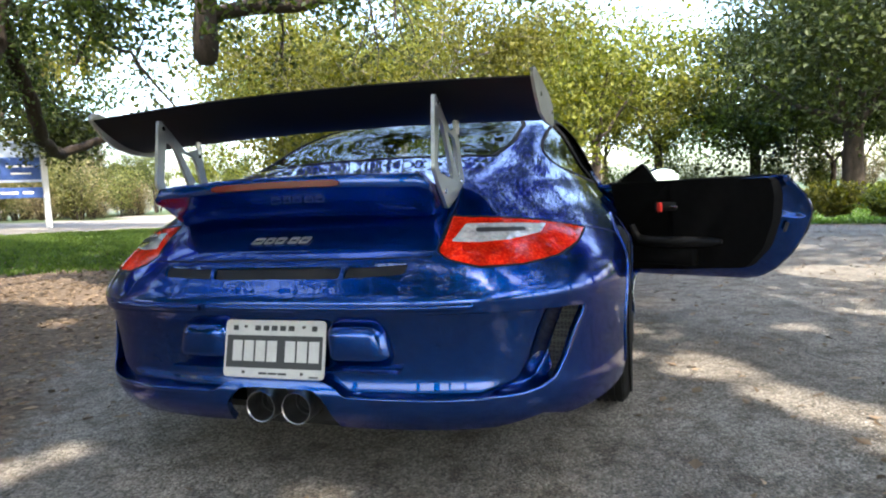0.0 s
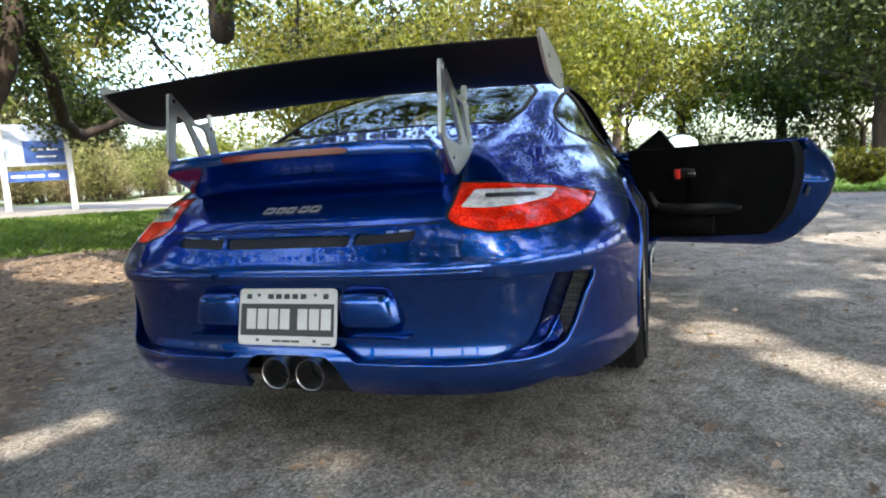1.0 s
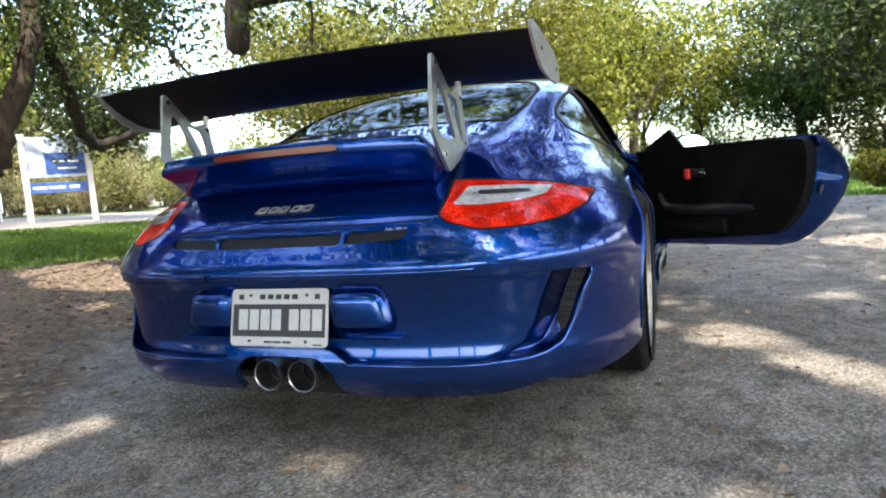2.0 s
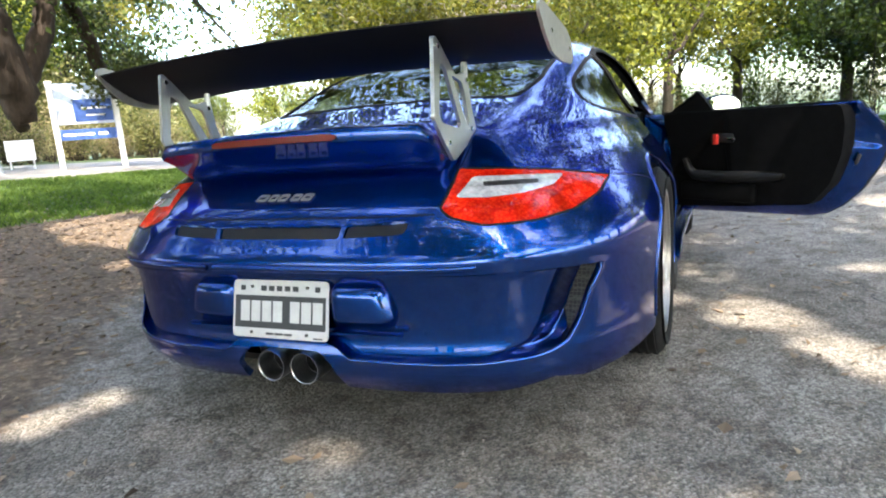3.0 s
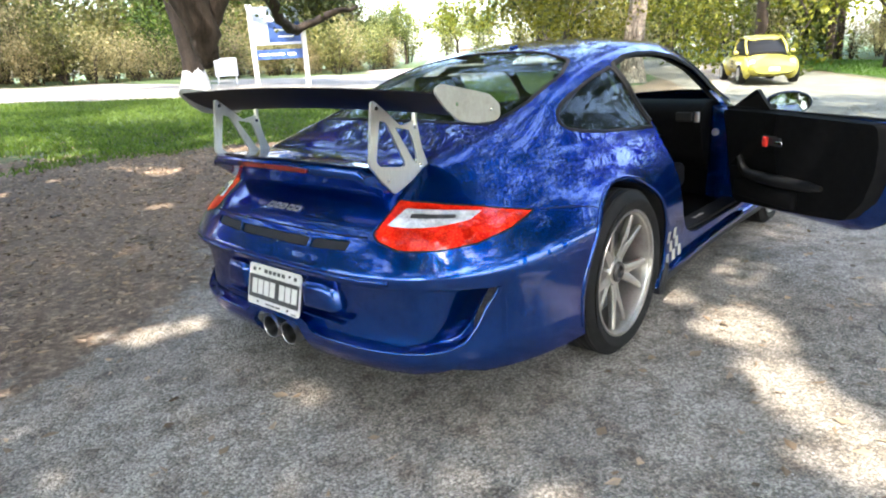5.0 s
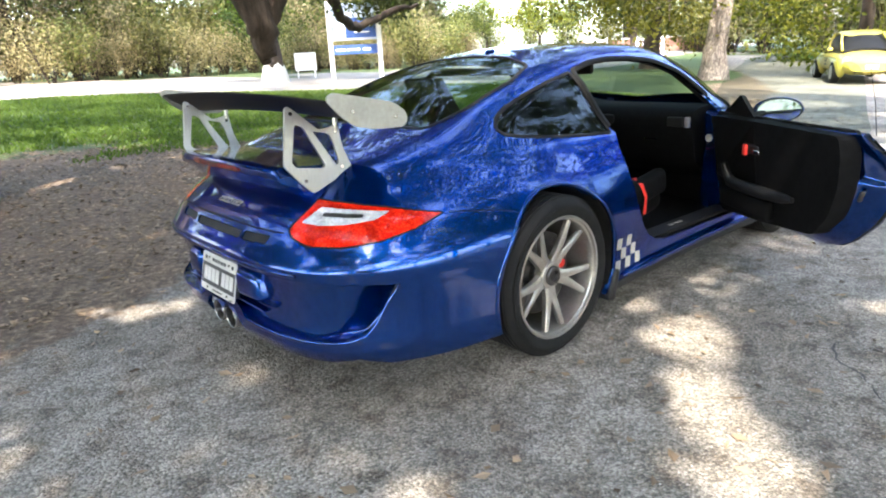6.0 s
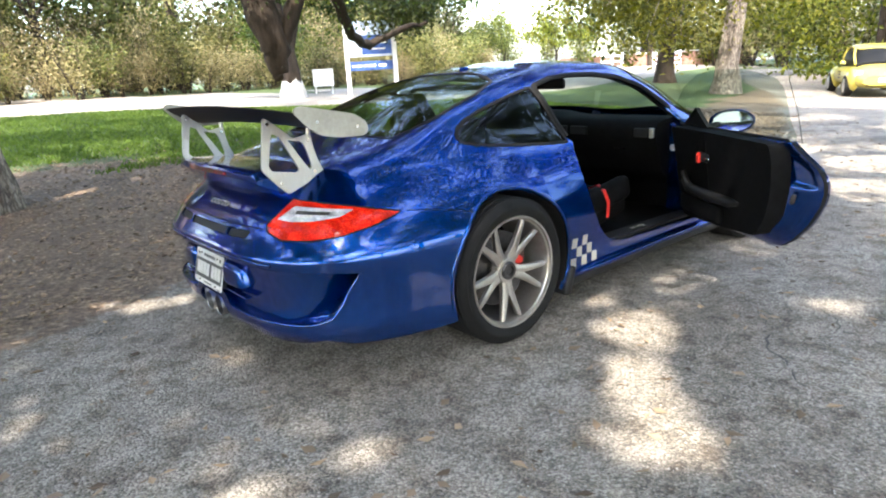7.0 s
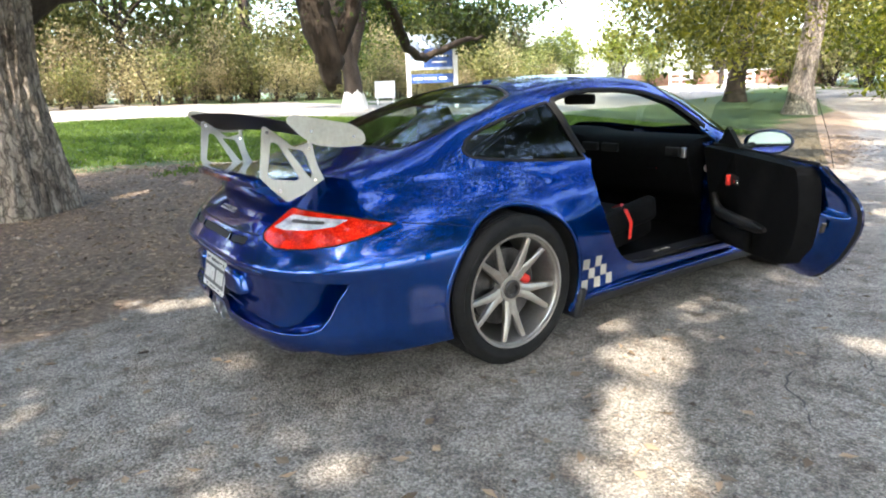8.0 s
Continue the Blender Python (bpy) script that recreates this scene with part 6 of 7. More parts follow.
bm = bmesh.new()
arm = [(2.50, 0.60), (2.48, 0.54), (2.45, 0.512), (2.38, 0.503), (2.2, 0.502), (2.02, 0.508), (1.95, 0.512)]
tube(bm, [(trim_x(y, z) - 0.012, y, z) for y, z in arm], [0.016, 0.022, 0.028, 0.03, 0.032, 0.026, 0.012], 10)
part("armrest", bm, black_plastic, door, "black armrest and door pull", smooth=60)
bm = one_box((0.018, 0.030, 0.055), (trim_x(2.30, 0.70) - 0.012, 2.30, 0.700), 0.006)
part("pull_strap", bm, red_paint, door, "red fabric door release strap", smooth=60)
bm = bmesh.new()
box(bm, (0.012, 0.05, 0.016), (trim_x(2.22, 0.70) - 0.006, 2.215, 0.700), 0.004)
part("lock_button", bm, chrome, door, "small chrome door catch", smooth=60)
bm = bmesh.new()
box(bm, (0.02, 0.14, 0.05), (trim_x(2.28, 0.705) + 0.004, 2.27, 0.705), 0.010)
part("handle_recess", bm, black_plastic, door, smooth=60)
bm = one_box((0.05, 0.45, 0.10), (trim_x(2.3, 0.40) - 0.015, 2.32, 0.42), 0.02)
part("door_pocket", bm, trim_black, door, "black door pocket", smooth=60)
bm = one_box((0.020, 0.012, 0.050), (0.722, 1.668, 0.585), 0.004, Matrix.Rotation(radians(20), 4, "X"))
part("door_latch", bm, steel_dark, door, "dark steel latch on the shut face", smooth=60)
glass_ob = panel_object("door_window", DOOR_GLASS, window_glass, door, "clear raised door window", rim=0.0, lift=-0.004)
bm = bmesh.new()
tube(bm, [(0.690, 1.70, 0.846), (0.672, 2.2, 0.842), (0.645, 2.70, 0.842)], [0.010, 0.012, 0.014], 8)
part("window_sill", bm, black_rubber, door, "black window sill rubber", smooth=60)
bm = bmesh.new()
tube(bm, [(0.715, 1.63, 0.84), (0.66, 1.594, 0.97), (0.575, 1.549, 1.122)], 0.0016, 6)
part("window_edge", bm, black_rubber, door, smooth=60)
# black seals round the door opening
upper = [q for q in door_glass_line if q[1] > 0.87]
jump = max(range(len(upper)), key=lambda i: math.dist(upper[i], upper[i - 1]))
yz = np.array(dense(upper[jump:] + upper[:jump], 0.02))
seam("roof_rail_strip", onto(yz[:, 0], yz[:, 1], 1, "x"), 0.030, black_rubber, car, "black rubber strip under the roof rail", 0.006)
# sail panel and mirror
bm = bmesh.new()
plate(bm, rounded([(2.37, 0.842), (2.435, 0.958), (2.68, 0.842)], 0.008, 3), 0.022, (), Matrix(((0, 0, -1, 0), (1, 0, 0, 0), (0, 1, 0, 0), (0, 0, 0, 1))))
for v in bm.verts:
    v.co.x += 0.672 - 0.42 * (v.co.z - 0.845)
part("sail_panel", bm, black_plastic, door, "black triangular mirror panel")
bm = bmesh.new()
bmesh.ops.create_uvsphere(bm, u_segments=28, v_segments=16, radius=1.0)
for v in bm.verts:
    x, y, z = v.co
    y = y * 0.075 if y > 0 else y * 0.012
    v.co = (x * 0.118 * (1 + 0.08 * (x < 0)), y, z * 0.070)
mirror_at = Matrix.Translation((0.835, 2.455, 0.868)) @ Matrix.Rotation(radians(-29), 4, "Z") @ Matrix.Rotation(radians(-2), 4, "X") @ Matrix.Diagonal((0.97, 0.92, 0.93, 1))
part("wing_mirror", bm, paint, door, "blue oval wing mirror", smooth=50, at=mirror_at)
bm = bmesh.new()
lathe(bm, [(0.0, 1.0), (-0.6, 0.98), (-0.8, 0.93), (-0.4, 0.9), (0.0, 0.88)], 36, "y")
for v in bm.verts:
    v.co = (v.co.x * 0.114, v.co.y * 0.010 - 0.006, v.co.z * 0.066)
part("mirror_bezel", bm, black_plastic, door, smooth=50, at=mirror_at)
bm = bmesh.new()
bmesh.ops.create_circle(bm, cap_ends=True, segments=40, radius=1.0)
for v in bm.verts:
    v.co = (v.co.x * 0.105, -0.0135, v.co.y * 0.059)
part("mirror_face", bm, mirror_glass, door, "mirror glass", at=mirror_at)
bm = bmesh.new()
tube(bm, [(0.66, 2.47, 0.850), (0.72, 2.485, 0.840), (0.78, 2.495, 0.855)], [0.026, 0.020, 0.022], 8)
part("mirror_arm", bm, black_plastic, door, smooth=60)

# black jamb round the opening, sill plate
p, tris, n, border_g = panel(DOOR_GLASS, 0, 0)
lo, tl, ln, border_d = panel(DOOR, 0, 0)
for name, (pp, bb), deep, mat in (("roof_rail_seal", (p, border_g), 0.05, black_rubber), ("door_jamb", (lo, border_d), 0.13, trim_black), ("hinge_pillar", (lo, border_d), 0.15, paint)):
    jv, jf = [], []
    for a, b in bb:
        mid = (pp[a] + pp[b]) / 2
        if name == "roof_rail_seal" and mid[2] < 0.86:
            continue
        if name != "roof_rail_seal" and mid[2] > 0.82 and 1.66 < mid[1] < 2.72:
            continue
        if (name == "hinge_pillar") != (mid[1] > 2.69 and mid[2] > 0.29) and name != "roof_rail_seal":
            continue
        base = len(jv)
        inward = np.array([-deep, 0, -0.012 if mid[2] > 0.9 else 0])
        jv += [pp[a] - (0.004, 0, 0), pp[b] - (0.004, 0, 0), pp[b] + inward, pp[a] + inward]
        jf.append((base, base + 1, base + 2, base + 3))
    raw(name, jv, jf, mat, car, "blue painted hinge pillar" if mat is paint else "black door opening edge", smooth=False)
part("sill_plate", one_box((0.10, 0.95, 0.02), (0.735, 2.22, 0.300), 0.006), black_plastic, car, "black door sill plate with small pale lettering bars")
for i, dy in enumerate((0.0, 0.022, 0.060, 0.082, 0.104)):
    part("sill_lettering", one_box((0.020, 0.014, 0.002), (0.735, 2.12 + dy, 0.3115), 0.0004, seg=1), sticker_grey, car)
# rocker: black strip under the painted sill
for sign in (1, -1):
    bm = bmesh.new()
    prof = [(0.02, 0.215), (0.052, 0.205), (0.058, 0.185), (0.045, 0.165), (0.0, 0.160)]
    rows = []
    for y in np.linspace(1.44, 3.02, 24):
        base = float(np.interp(y, [1.44, 1.8, 2.2, 2.7, 3.02], [0.815, 0.79, 0.77, 0.762, 0.768]))
        rows.append([bm.verts.new((sign * (base + dx), y, z)) for dx, z in prof])
    for one, two in zip(rows, rows[1:]):
        for i in range(len(prof) - 1):
            bm.faces.new((one[i], one[i + 1], two[i + 1], two[i]))
    part("rocker_strip", bm, black_plastic, car, "black rocker strip", smooth=50)
    # body-coloured sill blade
    bm = bmesh.new()
    tube(bm, [(sign * (float(np.interp(y, [1.44, 1.8, 2.2, 2.7, 3.02], [0.858, 0.836, 0.815, 0.804, 0.808])) + 0.012), y, 0.228) for y in np.linspace(1.50, 3.0, 20)], [0.006, 0.014, 0.019] + [0.022] * 17, 10)
    part("sill_blade", bm, paint, car, "blue side skirt blade", smooth=60)

# black flaps behind the front edge of the rear arches
for sign in (1, -1):
    part("arch_flap", one_box((0.20, 0.05, 0.15), (sign * 0.775, 1.430, 0.200), 0.014, Matrix.Rotation(radians(-14), 4, "X")), black_plastic, car, "black flap ahead of the rear wheel", smooth=50)

# chequered vinyl ahead of the rear wheel
for i in range(6):
    for j in range(4):
        if (i + j) % 2:
            continue
        y0, z0 = 1.432 + 0.046 * i + 0.006 * j, 0.256 + 0.050 * j
        if i > 5 - 1.4 * j:
            continue
        pts = [(y0, z0), (y0 + 0.046, z0 - 0.003), (y0 + 0.052, z0 + 0.047), (y0 + 0.006, z0 + 0.050)]
        if (y0 - HIP_Y) ** 2 + (z0 - 0.345) ** 2 < 0.378 ** 2:
            continue
        grid = [(pts[0][0] + (pts[1][0] - pts[0][0]) * a + (pts[3][0] - pts[0][0]) * b, pts[0][1] + (pts[1][1] - pts[0][1]) * a + (pts[3][1] - pts[0][1]) * b) for b in (0, 0.5, 1) for a in (0, 0.5, 1)]
        yz = np.array(grid)
        s = onto(yz[:, 0], yz[:, 1], 1, "x")
        s += slope(s) * 0.0012
        raw("chequer_patch", s, [(r * 3 + c, r * 3 + c + 1, r * 3 + c + 4, r * 3 + c + 3) for r in (0, 1) for c in (0, 1)], sticker_grey, car)
part("round_sticker", lathe(bmesh.new(), [(0.0, 0.022), (0.0015, 0.022), (0.0015, 0.0)], 20, "y", (0, 0, 0)), plate_white, car, "round white sticker on the door pillar", at=Matrix.Translation((0.614, 2.7095, 0.690)) @ Matrix.Rotation(math.pi, 4, "Z"))
part("pillar_face", one_box((0.115, 0.05, 0.56), (0.6375, 2.737, 0.565), 0.010), paint, car, "blue painted hinge pillar face")

# cabin tub
part("cabin_floor", one_box((1.36, 1.75, 0.03), (0, 2.2, 0.235), 0.01), trim_black, car, "black carpeted cabin floor")
part("rear_bulkhead", one_box((1.18, 0.04, 0.62), (0, 1.40, 0.55), 0.01, Matrix.Rotation(radians(12), 4, "X")), trim_black, car)
part("rear_shelf", one_box((1.04, 0.72, 0.03), (0, 1.08, 0.80), 0.01), trim_black, car, "black parcel shelf")
part("far_door_lining", one_box((0.05, 1.2, 0.57), (-0.65, 2.2, 0.582), 0.02), trim_black, car)
part("front_bulkhead", one_box((1.2, 0.04, 0.62), (0, 2.98, 0.52), 0.01), trim_black, car)
bm = bmesh.new()
rows = []
dash = [(2.97, 0.86), (2.80, 0.872), (2.66, 0.865), (2.60, 0.845), (2.575, 0.80), (2.585, 0.74), (2.62, 0.66), (2.66, 0.55), (2.80, 0.45), (2.97, 0.45)]
for x in np.linspace(-0.57, 0.57, 25):
    hood = 0.03 * math.exp(-((x + 0.34) / 0.2) ** 4)
    rows.append([bm.verts.new((x, y - hood * 0.5 * (z > 0.7), z + hood * (z > 0.82))) for y, z in dash])
for one, two in zip(rows, rows[1:]):
    for i in range(len(dash) - 1):
        bm.faces.new((one[i], one[i + 1], two[i + 1], two[i]))
bm.faces.new(rows[0])
bm.faces.new(rows[-1][::-1])
dashboard = part("dashboard", bm, trim_black, car, "black dashboard", smooth=45)
for x in (0.50, 0.06, -0.06):
    part("air_vent", one_box((0.10, 0.02, 0.055), (x - 0.02 * (x > 0.3), 2.572, 0.79), 0.008), black_plastic, dashboard, "dark air vent")
part("glovebox_handle", one_box((0.08, 0.014, 0.014), (0.32, 2.60, 0.68), 0.004), chrome, dashboard, "small chrome glovebox handle")
part("vent_bezel", one_box((0.03, 0.02, 0.06), (0.553, 2.568, 0.79), 0.006), alloy, dashboard, "silver vent surround")
bm = bmesh.new()
ring = [(0.185 * math.cos(a), 0, 0.185 * math.sin(a)) for a in np.linspace(0, 2 * math.pi, 33)]
tube(bm, ring, 0.016, 8, close=False)
for a in (20, 160, 270):
    tube(bm, [(0, 0.02, 0), (0.18 * math.cos(radians(a)), 0, 0.18 * math.sin(radians(a)))], 0.012, 6)
box(bm, (0.10, 0.05, 0.09), (0, 0.02, 0), 0.02)
part("steering_wheel", bm, trim_black, car, "black three-spoke steering wheel", smooth=50, at=Matrix.Translation((-0.34, 2.47, 0.74)) @ Matrix.Rotation(radians(-22), 4, "X"))
bm = bmesh.new()
box(bm, (0.22, 0.03, 0.065), (0, 0, 0), 0.02, seg=3)
part("cabin_mirror", bm, black_plastic, car, "black cabin mirror under the roof", smooth=60, at=Matrix.Translation((0.02, 2.34, 1.105)) @ Matrix.Rotation(radians(12), 4, "Z"))


def bucket_seat(x):
    seat = new("bucket_seat")
    seat.parent = car
    seat["label"] = "black bucket seat with red harness straps"
    seat.matrix_basis = Matrix.Translation((x, 2.02, 0.25))
    bm = bmesh.new()
    box(bm, (0.46, 0.52, 0.16), (0, 0.02, 0.14), 0.05, Matrix.Rotation(radians(8), 4, "X"), 3)
    for s in (1, -1):
        box(bm, (0.08, 0.50, 0.14), (s * 0.22, 0.02, 0.23), 0.035, Matrix.Rotation(radians(8), 4, "X"), 3)
    part("seat_cushion", bm, trim_black, seat, smooth=60)
    bm = bmesh.new()
    rows = []
    for z, half, back, wing in ((0.14, 0.21, 0.0, 0.10), (0.30, 0.235, -0.03, 0.12), (0.45, 0.25, -0.07, 0.11), (0.58, 0.24, -0.11, 0.07), (0.68, 0.17, -0.14, 0.03), (0.78, 0.13, -0.165, 0.02), (0.85, 0.11, -0.18, 0.01)):
        row = []
        for t in np.linspace(-1, 1, 11):
            row.append(bm.verts.new((half * t, back - 0.28 + wing * abs(t) ** 3, z)))
        for t in np.linspace(1, -1, 11):
            row.append(bm.verts.new((half * t * 1.05, back - 0.36 + wing * 0.6 * abs(t) ** 3, z)))
        rows.append(row)
    for one, two in zip(rows, rows[1:]):
        for i in range(22):
            j = (i + 1) % 22
            bm.faces.new((one[i], one[j], two[j], two[i]))
    bm.faces.new(rows[0][::-1])
    bm.faces.new(rows[-1])
    part("seat_back", bm, trim_black, seat, smooth=60)
    for s in (1, -1):
        bm = bmesh.new()
        pts = [(s * 0.07, -0.46, 0.62), (s * 0.07, -0.40, 0.665), (s * 0.075, -0.37, 0.60), (s * 0.08, -0.28, 0.36), (s * 0.09, -0.20, 0.24), (s * 0.10, 0.0, 0.245)]
        vs = [[bm.verts.new(Vector(q) + Vector((dx, 0, dz))) for dx, dz in ((-0.024, 0), (0.024, 0), (0.024, 0.006), (-0.024, 0.006))] for q in pts]
        for one, two in zip(vs, vs[1:]):
            for i in range(4):
                j = (i + 1) % 4
                bm.faces.new((one[i], one[j], two[j], two[i]))
        part("harness_strap", bm, red_paint, seat, "red harness strap")
    bm = bmesh.new()
    pts = [(0.268, 0.02, 0.12), (0.272, 0.02, 0.21), (0.262, -0.01, 0.275), (0.20, 0.02, 0.300), (0.10, 0.08, 0.262)]
    vs = [[bm.verts.new(Vector(q) + Vector((0, dy, dz))) for dy, dz in ((-0.013, 0), (0.013, 0), (0.013, 0.007), (-0.013, 0.007))] for q in pts]
    for one, two in zip(vs, vs[1:]):
        for i in range(4):
            j = (i + 1) % 4
            bm.faces.new((one[i], one[j], two[j], two[i]))
    part("harness_strap", bm, red_paint, seat, "red lap strap over the seat's edge")
    return seat


for x in (0.37, -0.37):
    bucket_seat(x)
# roll cage
bm = bmesh.new()
tube(bm, [(-0.57, 1.58, 0.26), (-0.55, 1.58, 0.80), (-0.47, 1.58, 1.06), (-0.36, 1.58, 1.13), (0.36, 1.58, 1.13), (0.47, 1.58, 1.06), (0.55, 1.58, 0.80), (0.57, 1.58, 0.26)], 0.020, 10)
tube(bm, [(-0.50, 1.58, 1.00), (0.50, 1.58, 0.45)], 0.018, 8)
for s in (1, -1):
    tube(bm, [(s * 0.40, 1.58, 1.10), (s * 0.44, 0.95, 0.80)], 0.018, 8)
part("roll_cage", bm, black_plastic, car, "black tubular roll cage behind the seats", smooth=60)
# roof aerial
bm = bmesh.new()
box(bm, (0.024, 0.06, 0.016), (0, 0, 0.004), 0.007, seg=3)
part("aerial", bm, paint, car, "small blue roof aerial", smooth=60, at=Matrix.Translation((0.0, 1.62, 1.228)) @ Matrix.Rotation(radians(6), 4, "X"))
# headlining
hl_p, hl_t, hl_n = lining(0, 0.022)
keep = [t for t in hl_t if all(hl_p[i][2] > 0.80 and 0.7 < hl_p[i][1] < 3.0 for i in t)]
raw("headlining", hl_p, keep, trim_black, car, "black headlining", hl_n)

# the car broadens from its tail towards the doors; it stands a little askew to the road
def breadth(x, y):
    return x + 1.05 * x / math.sqrt(x * x + 0.04) * ASKEW * min(max(y - 0.15, 0.0), 3.1)


def broaden(ob):
    if ob.type == "MESH" and ob.matrix_basis == Matrix():
        co = np.empty(len(ob.data.vertices) * 3)
        ob.data.vertices.foreach_get("co", co)
        co = co.reshape(-1, 3)
        x, y = co[:, 0], co[:, 1]
        co[:, 0] = x + 1.05 * x / np.sqrt(x * x + 0.04) * ASKEW * np.clip(y - 0.15, 0, 3.1)
        ob.data.vertices.foreach_set("co", co.ravel())
        ob.data.update()
    elif ob is not door:
        ob.location.x = breadth(ob.location.x, ob.location.y)
        return
    for one in ob.children:
        broaden(one)


ASKEW = math.tan(radians(2.0))
for one in car.children:
    broaden(one)
HINGE.x = breadth(HINGE.x, HINGE.y)
door.matrix_basis = Matrix.Translation(HINGE) @ Matrix.Rotation(radians(SWING), 4, "Z") @ Matrix.Translation(-HINGE)
pivot = Vector((0.45, 0.15, 0))
car.matrix_world = Matrix.Translation(pivot) @ Matrix.Rotation(radians(2.0), 4, "Z") @ Matrix.Translation(-pivot)

# ---- things beside the road ----
sign_blue = varied("sign_blue", (0.03, 0.075, 0.26), (0.05, 0.11, 0.34), 3, 0.5)
sign_pale = varied("sign_pale_blue", (0.35, 0.45, 0.62), (0.55, 0.62, 0.74), 2, 0.5)
yellow_paint = material("yellow_car_paint", (0.50, 0.43, 0.07), 0.35, 0.0, Coat_Weight=1.0, Coat_Roughness=0.04)
L0, along = Vector((-16.6, 10.6, 0)), Vector((0.52, 0.855, 0))
faceway = Vector((0.855, -0.52, 0))
zg = float(rise(-16.4, 11.2))
turn = Matrix(((along.x, -faceway.x, 0, 0), (along.y, -faceway.y, 0, 0), (0, 0, 1, 0), (0, 0, 0, 1)))
sign = empty_thing("park_sign", "white-posted park sign with blue panels beside the drive", "sign", at=Matrix.Translation((L0.x, L0.y, zg)) @ turn)
for u in (0.0, 1.62):
    part("post", one_box((0.15, 0.15, 2.55), (u, 0, 1.175), 0.012), white_paint, sign, "white square post")
    part("post_cap", one_box((0.19, 0.19, 0.05), (u, 0, 2.47), 0.012), white_paint, sign)
part("picture_panel", one_box((1.46, 0.05, 1.15), (0.81, -0.01, 1.85), 0.008), sign_pale, sign, "pale blue panel")
part("blue_panel", one_box((1.0, 0.02, 0.62), (1.02, -0.045, 1.66), 0.006), sign_blue, sign, "blue field with pale bars")
part("name_board", one_box((1.46, 0.06, 0.30), (0.81, -0.01, 0.98), 0.008), sign_blue, sign, "blue name board with pale bars")
for u, w in ((0.32, 0.34), (0.74, 0.42), (1.18, 0.26)):
    part("sign_bar", one_box((w, 0.008, 0.075), (u, -0.045, 0.98), 0.002, seg=1), white_paint, sign)
for u, v, w in ((0.86, 1.72, 0.30), (1.22, 1.72, 0.28), (1.06, 1.52, 0.5)):
    part("sign_bar", one_box((w, 0.008, 0.05), (u, -0.06, v), 0.002, seg=1), white_paint, sign)
board = empty_thing("notice_board", "small white leaning notice board on the grass", "sign", at=Matrix.Translation((-18.6, 10.7, float(rise(-18.6, 10.7)))) @ turn)
part("board", one_box((0.75, 0.04, 0.62), (0, 0, 0.55), 0.008, Matrix.Rotation(radians(-8), 4, "X")), white_paint, board)
for u in (-0.3, 0.3):
    part("leg", one_box((0.05, 0.05, 0.4), (u, 0.02, 0.16), 0.006), white_paint, board)


def rail_gate(at, turn_deg, width, label):
    g = empty_thing("rail_fence", label, "fence", "white rail fences", at=Matrix.Translation((*at, float(rise(*at)))) @ Matrix.Rotation(radians(turn_deg), 4, "Z"))
    for u in np.arange(0, width + 0.01, width / 2):
        part("post", one_box((0.11, 0.11, 1.15), (u, 0, 0.52), 0.01), white_paint, g)
    for z in (0.35, 0.65, 0.95):
        part("rail", one_box((width, 0.04, 0.11), (width / 2, -0.07, z), 0.008), white_paint, g)
    return g


rail_gate((-20.9, 30.0), 12, 1.2, "white three-rail fence section by the drive")
rail_gate((-21.1, 35.4), 8, 1.7, "white three-rail fence section by the drive")
wall = empty_thing("low_wall", "low brick wall far behind the lawn", "wall", at=Matrix.Translation((-26.0, 42.0, 0.35)) @ Matrix.Rotation(radians(32), 4, "Z"))
brick_far = varied("far_brick", (0.30, 0.15, 0.11), (0.42, 0.25, 0.19), 3, 0.9, fine=14)
part("wall_face", one_box((13, 0.3, 1.25), (0, 0, 0.55), 0.02), brick_far, wall)
part("coping", one_box((13.1, 0.38, 0.08), (0, 0, 1.21), 0.015), white_paint, wall)

# small yellow car, parked with its nose to the road
beetle = empty_thing("small_car", "yellow rounded small car parked on the road", "car", at=Matrix())
beetle.matrix_world = Matrix.Translation((-4.85, 22.5, float(rise(-4.85, 22.5)) + 0.01)) @ Matrix.Rotation(radians(180 + 30), 4, "Z")


def shell(profile, halves, name, mat, label="", squash=2.6):
    """A rounded body from stations (y, low, high, half width)."""
    bm = bmesh.new()
    rows = []
    for y, lo, hi, half in halves:
        ring = []
        for k in range(28):
            a = 2 * math.pi * k / 28
            c, s = math.cos(a), math.sin(a)
            ring.append(bm.verts.new((half * math.copysign(abs(c) ** (2 / squash), c), y, (lo + hi) / 2 + (hi - lo) / 2 * math.copysign(abs(s) ** (2 / squash), s))))
        rows.append(ring)
    for one, two in zip(rows, rows[1:]):
        for k in range(28):
            j = (k + 1) % 28
            bm.faces.new((one[k], one[j], two[j], two[k]))
    bm.faces.new(rows[0])
    bm.faces.new(rows[-1][::-1])
    return part(name, bm, mat, beetle, label, smooth=50)


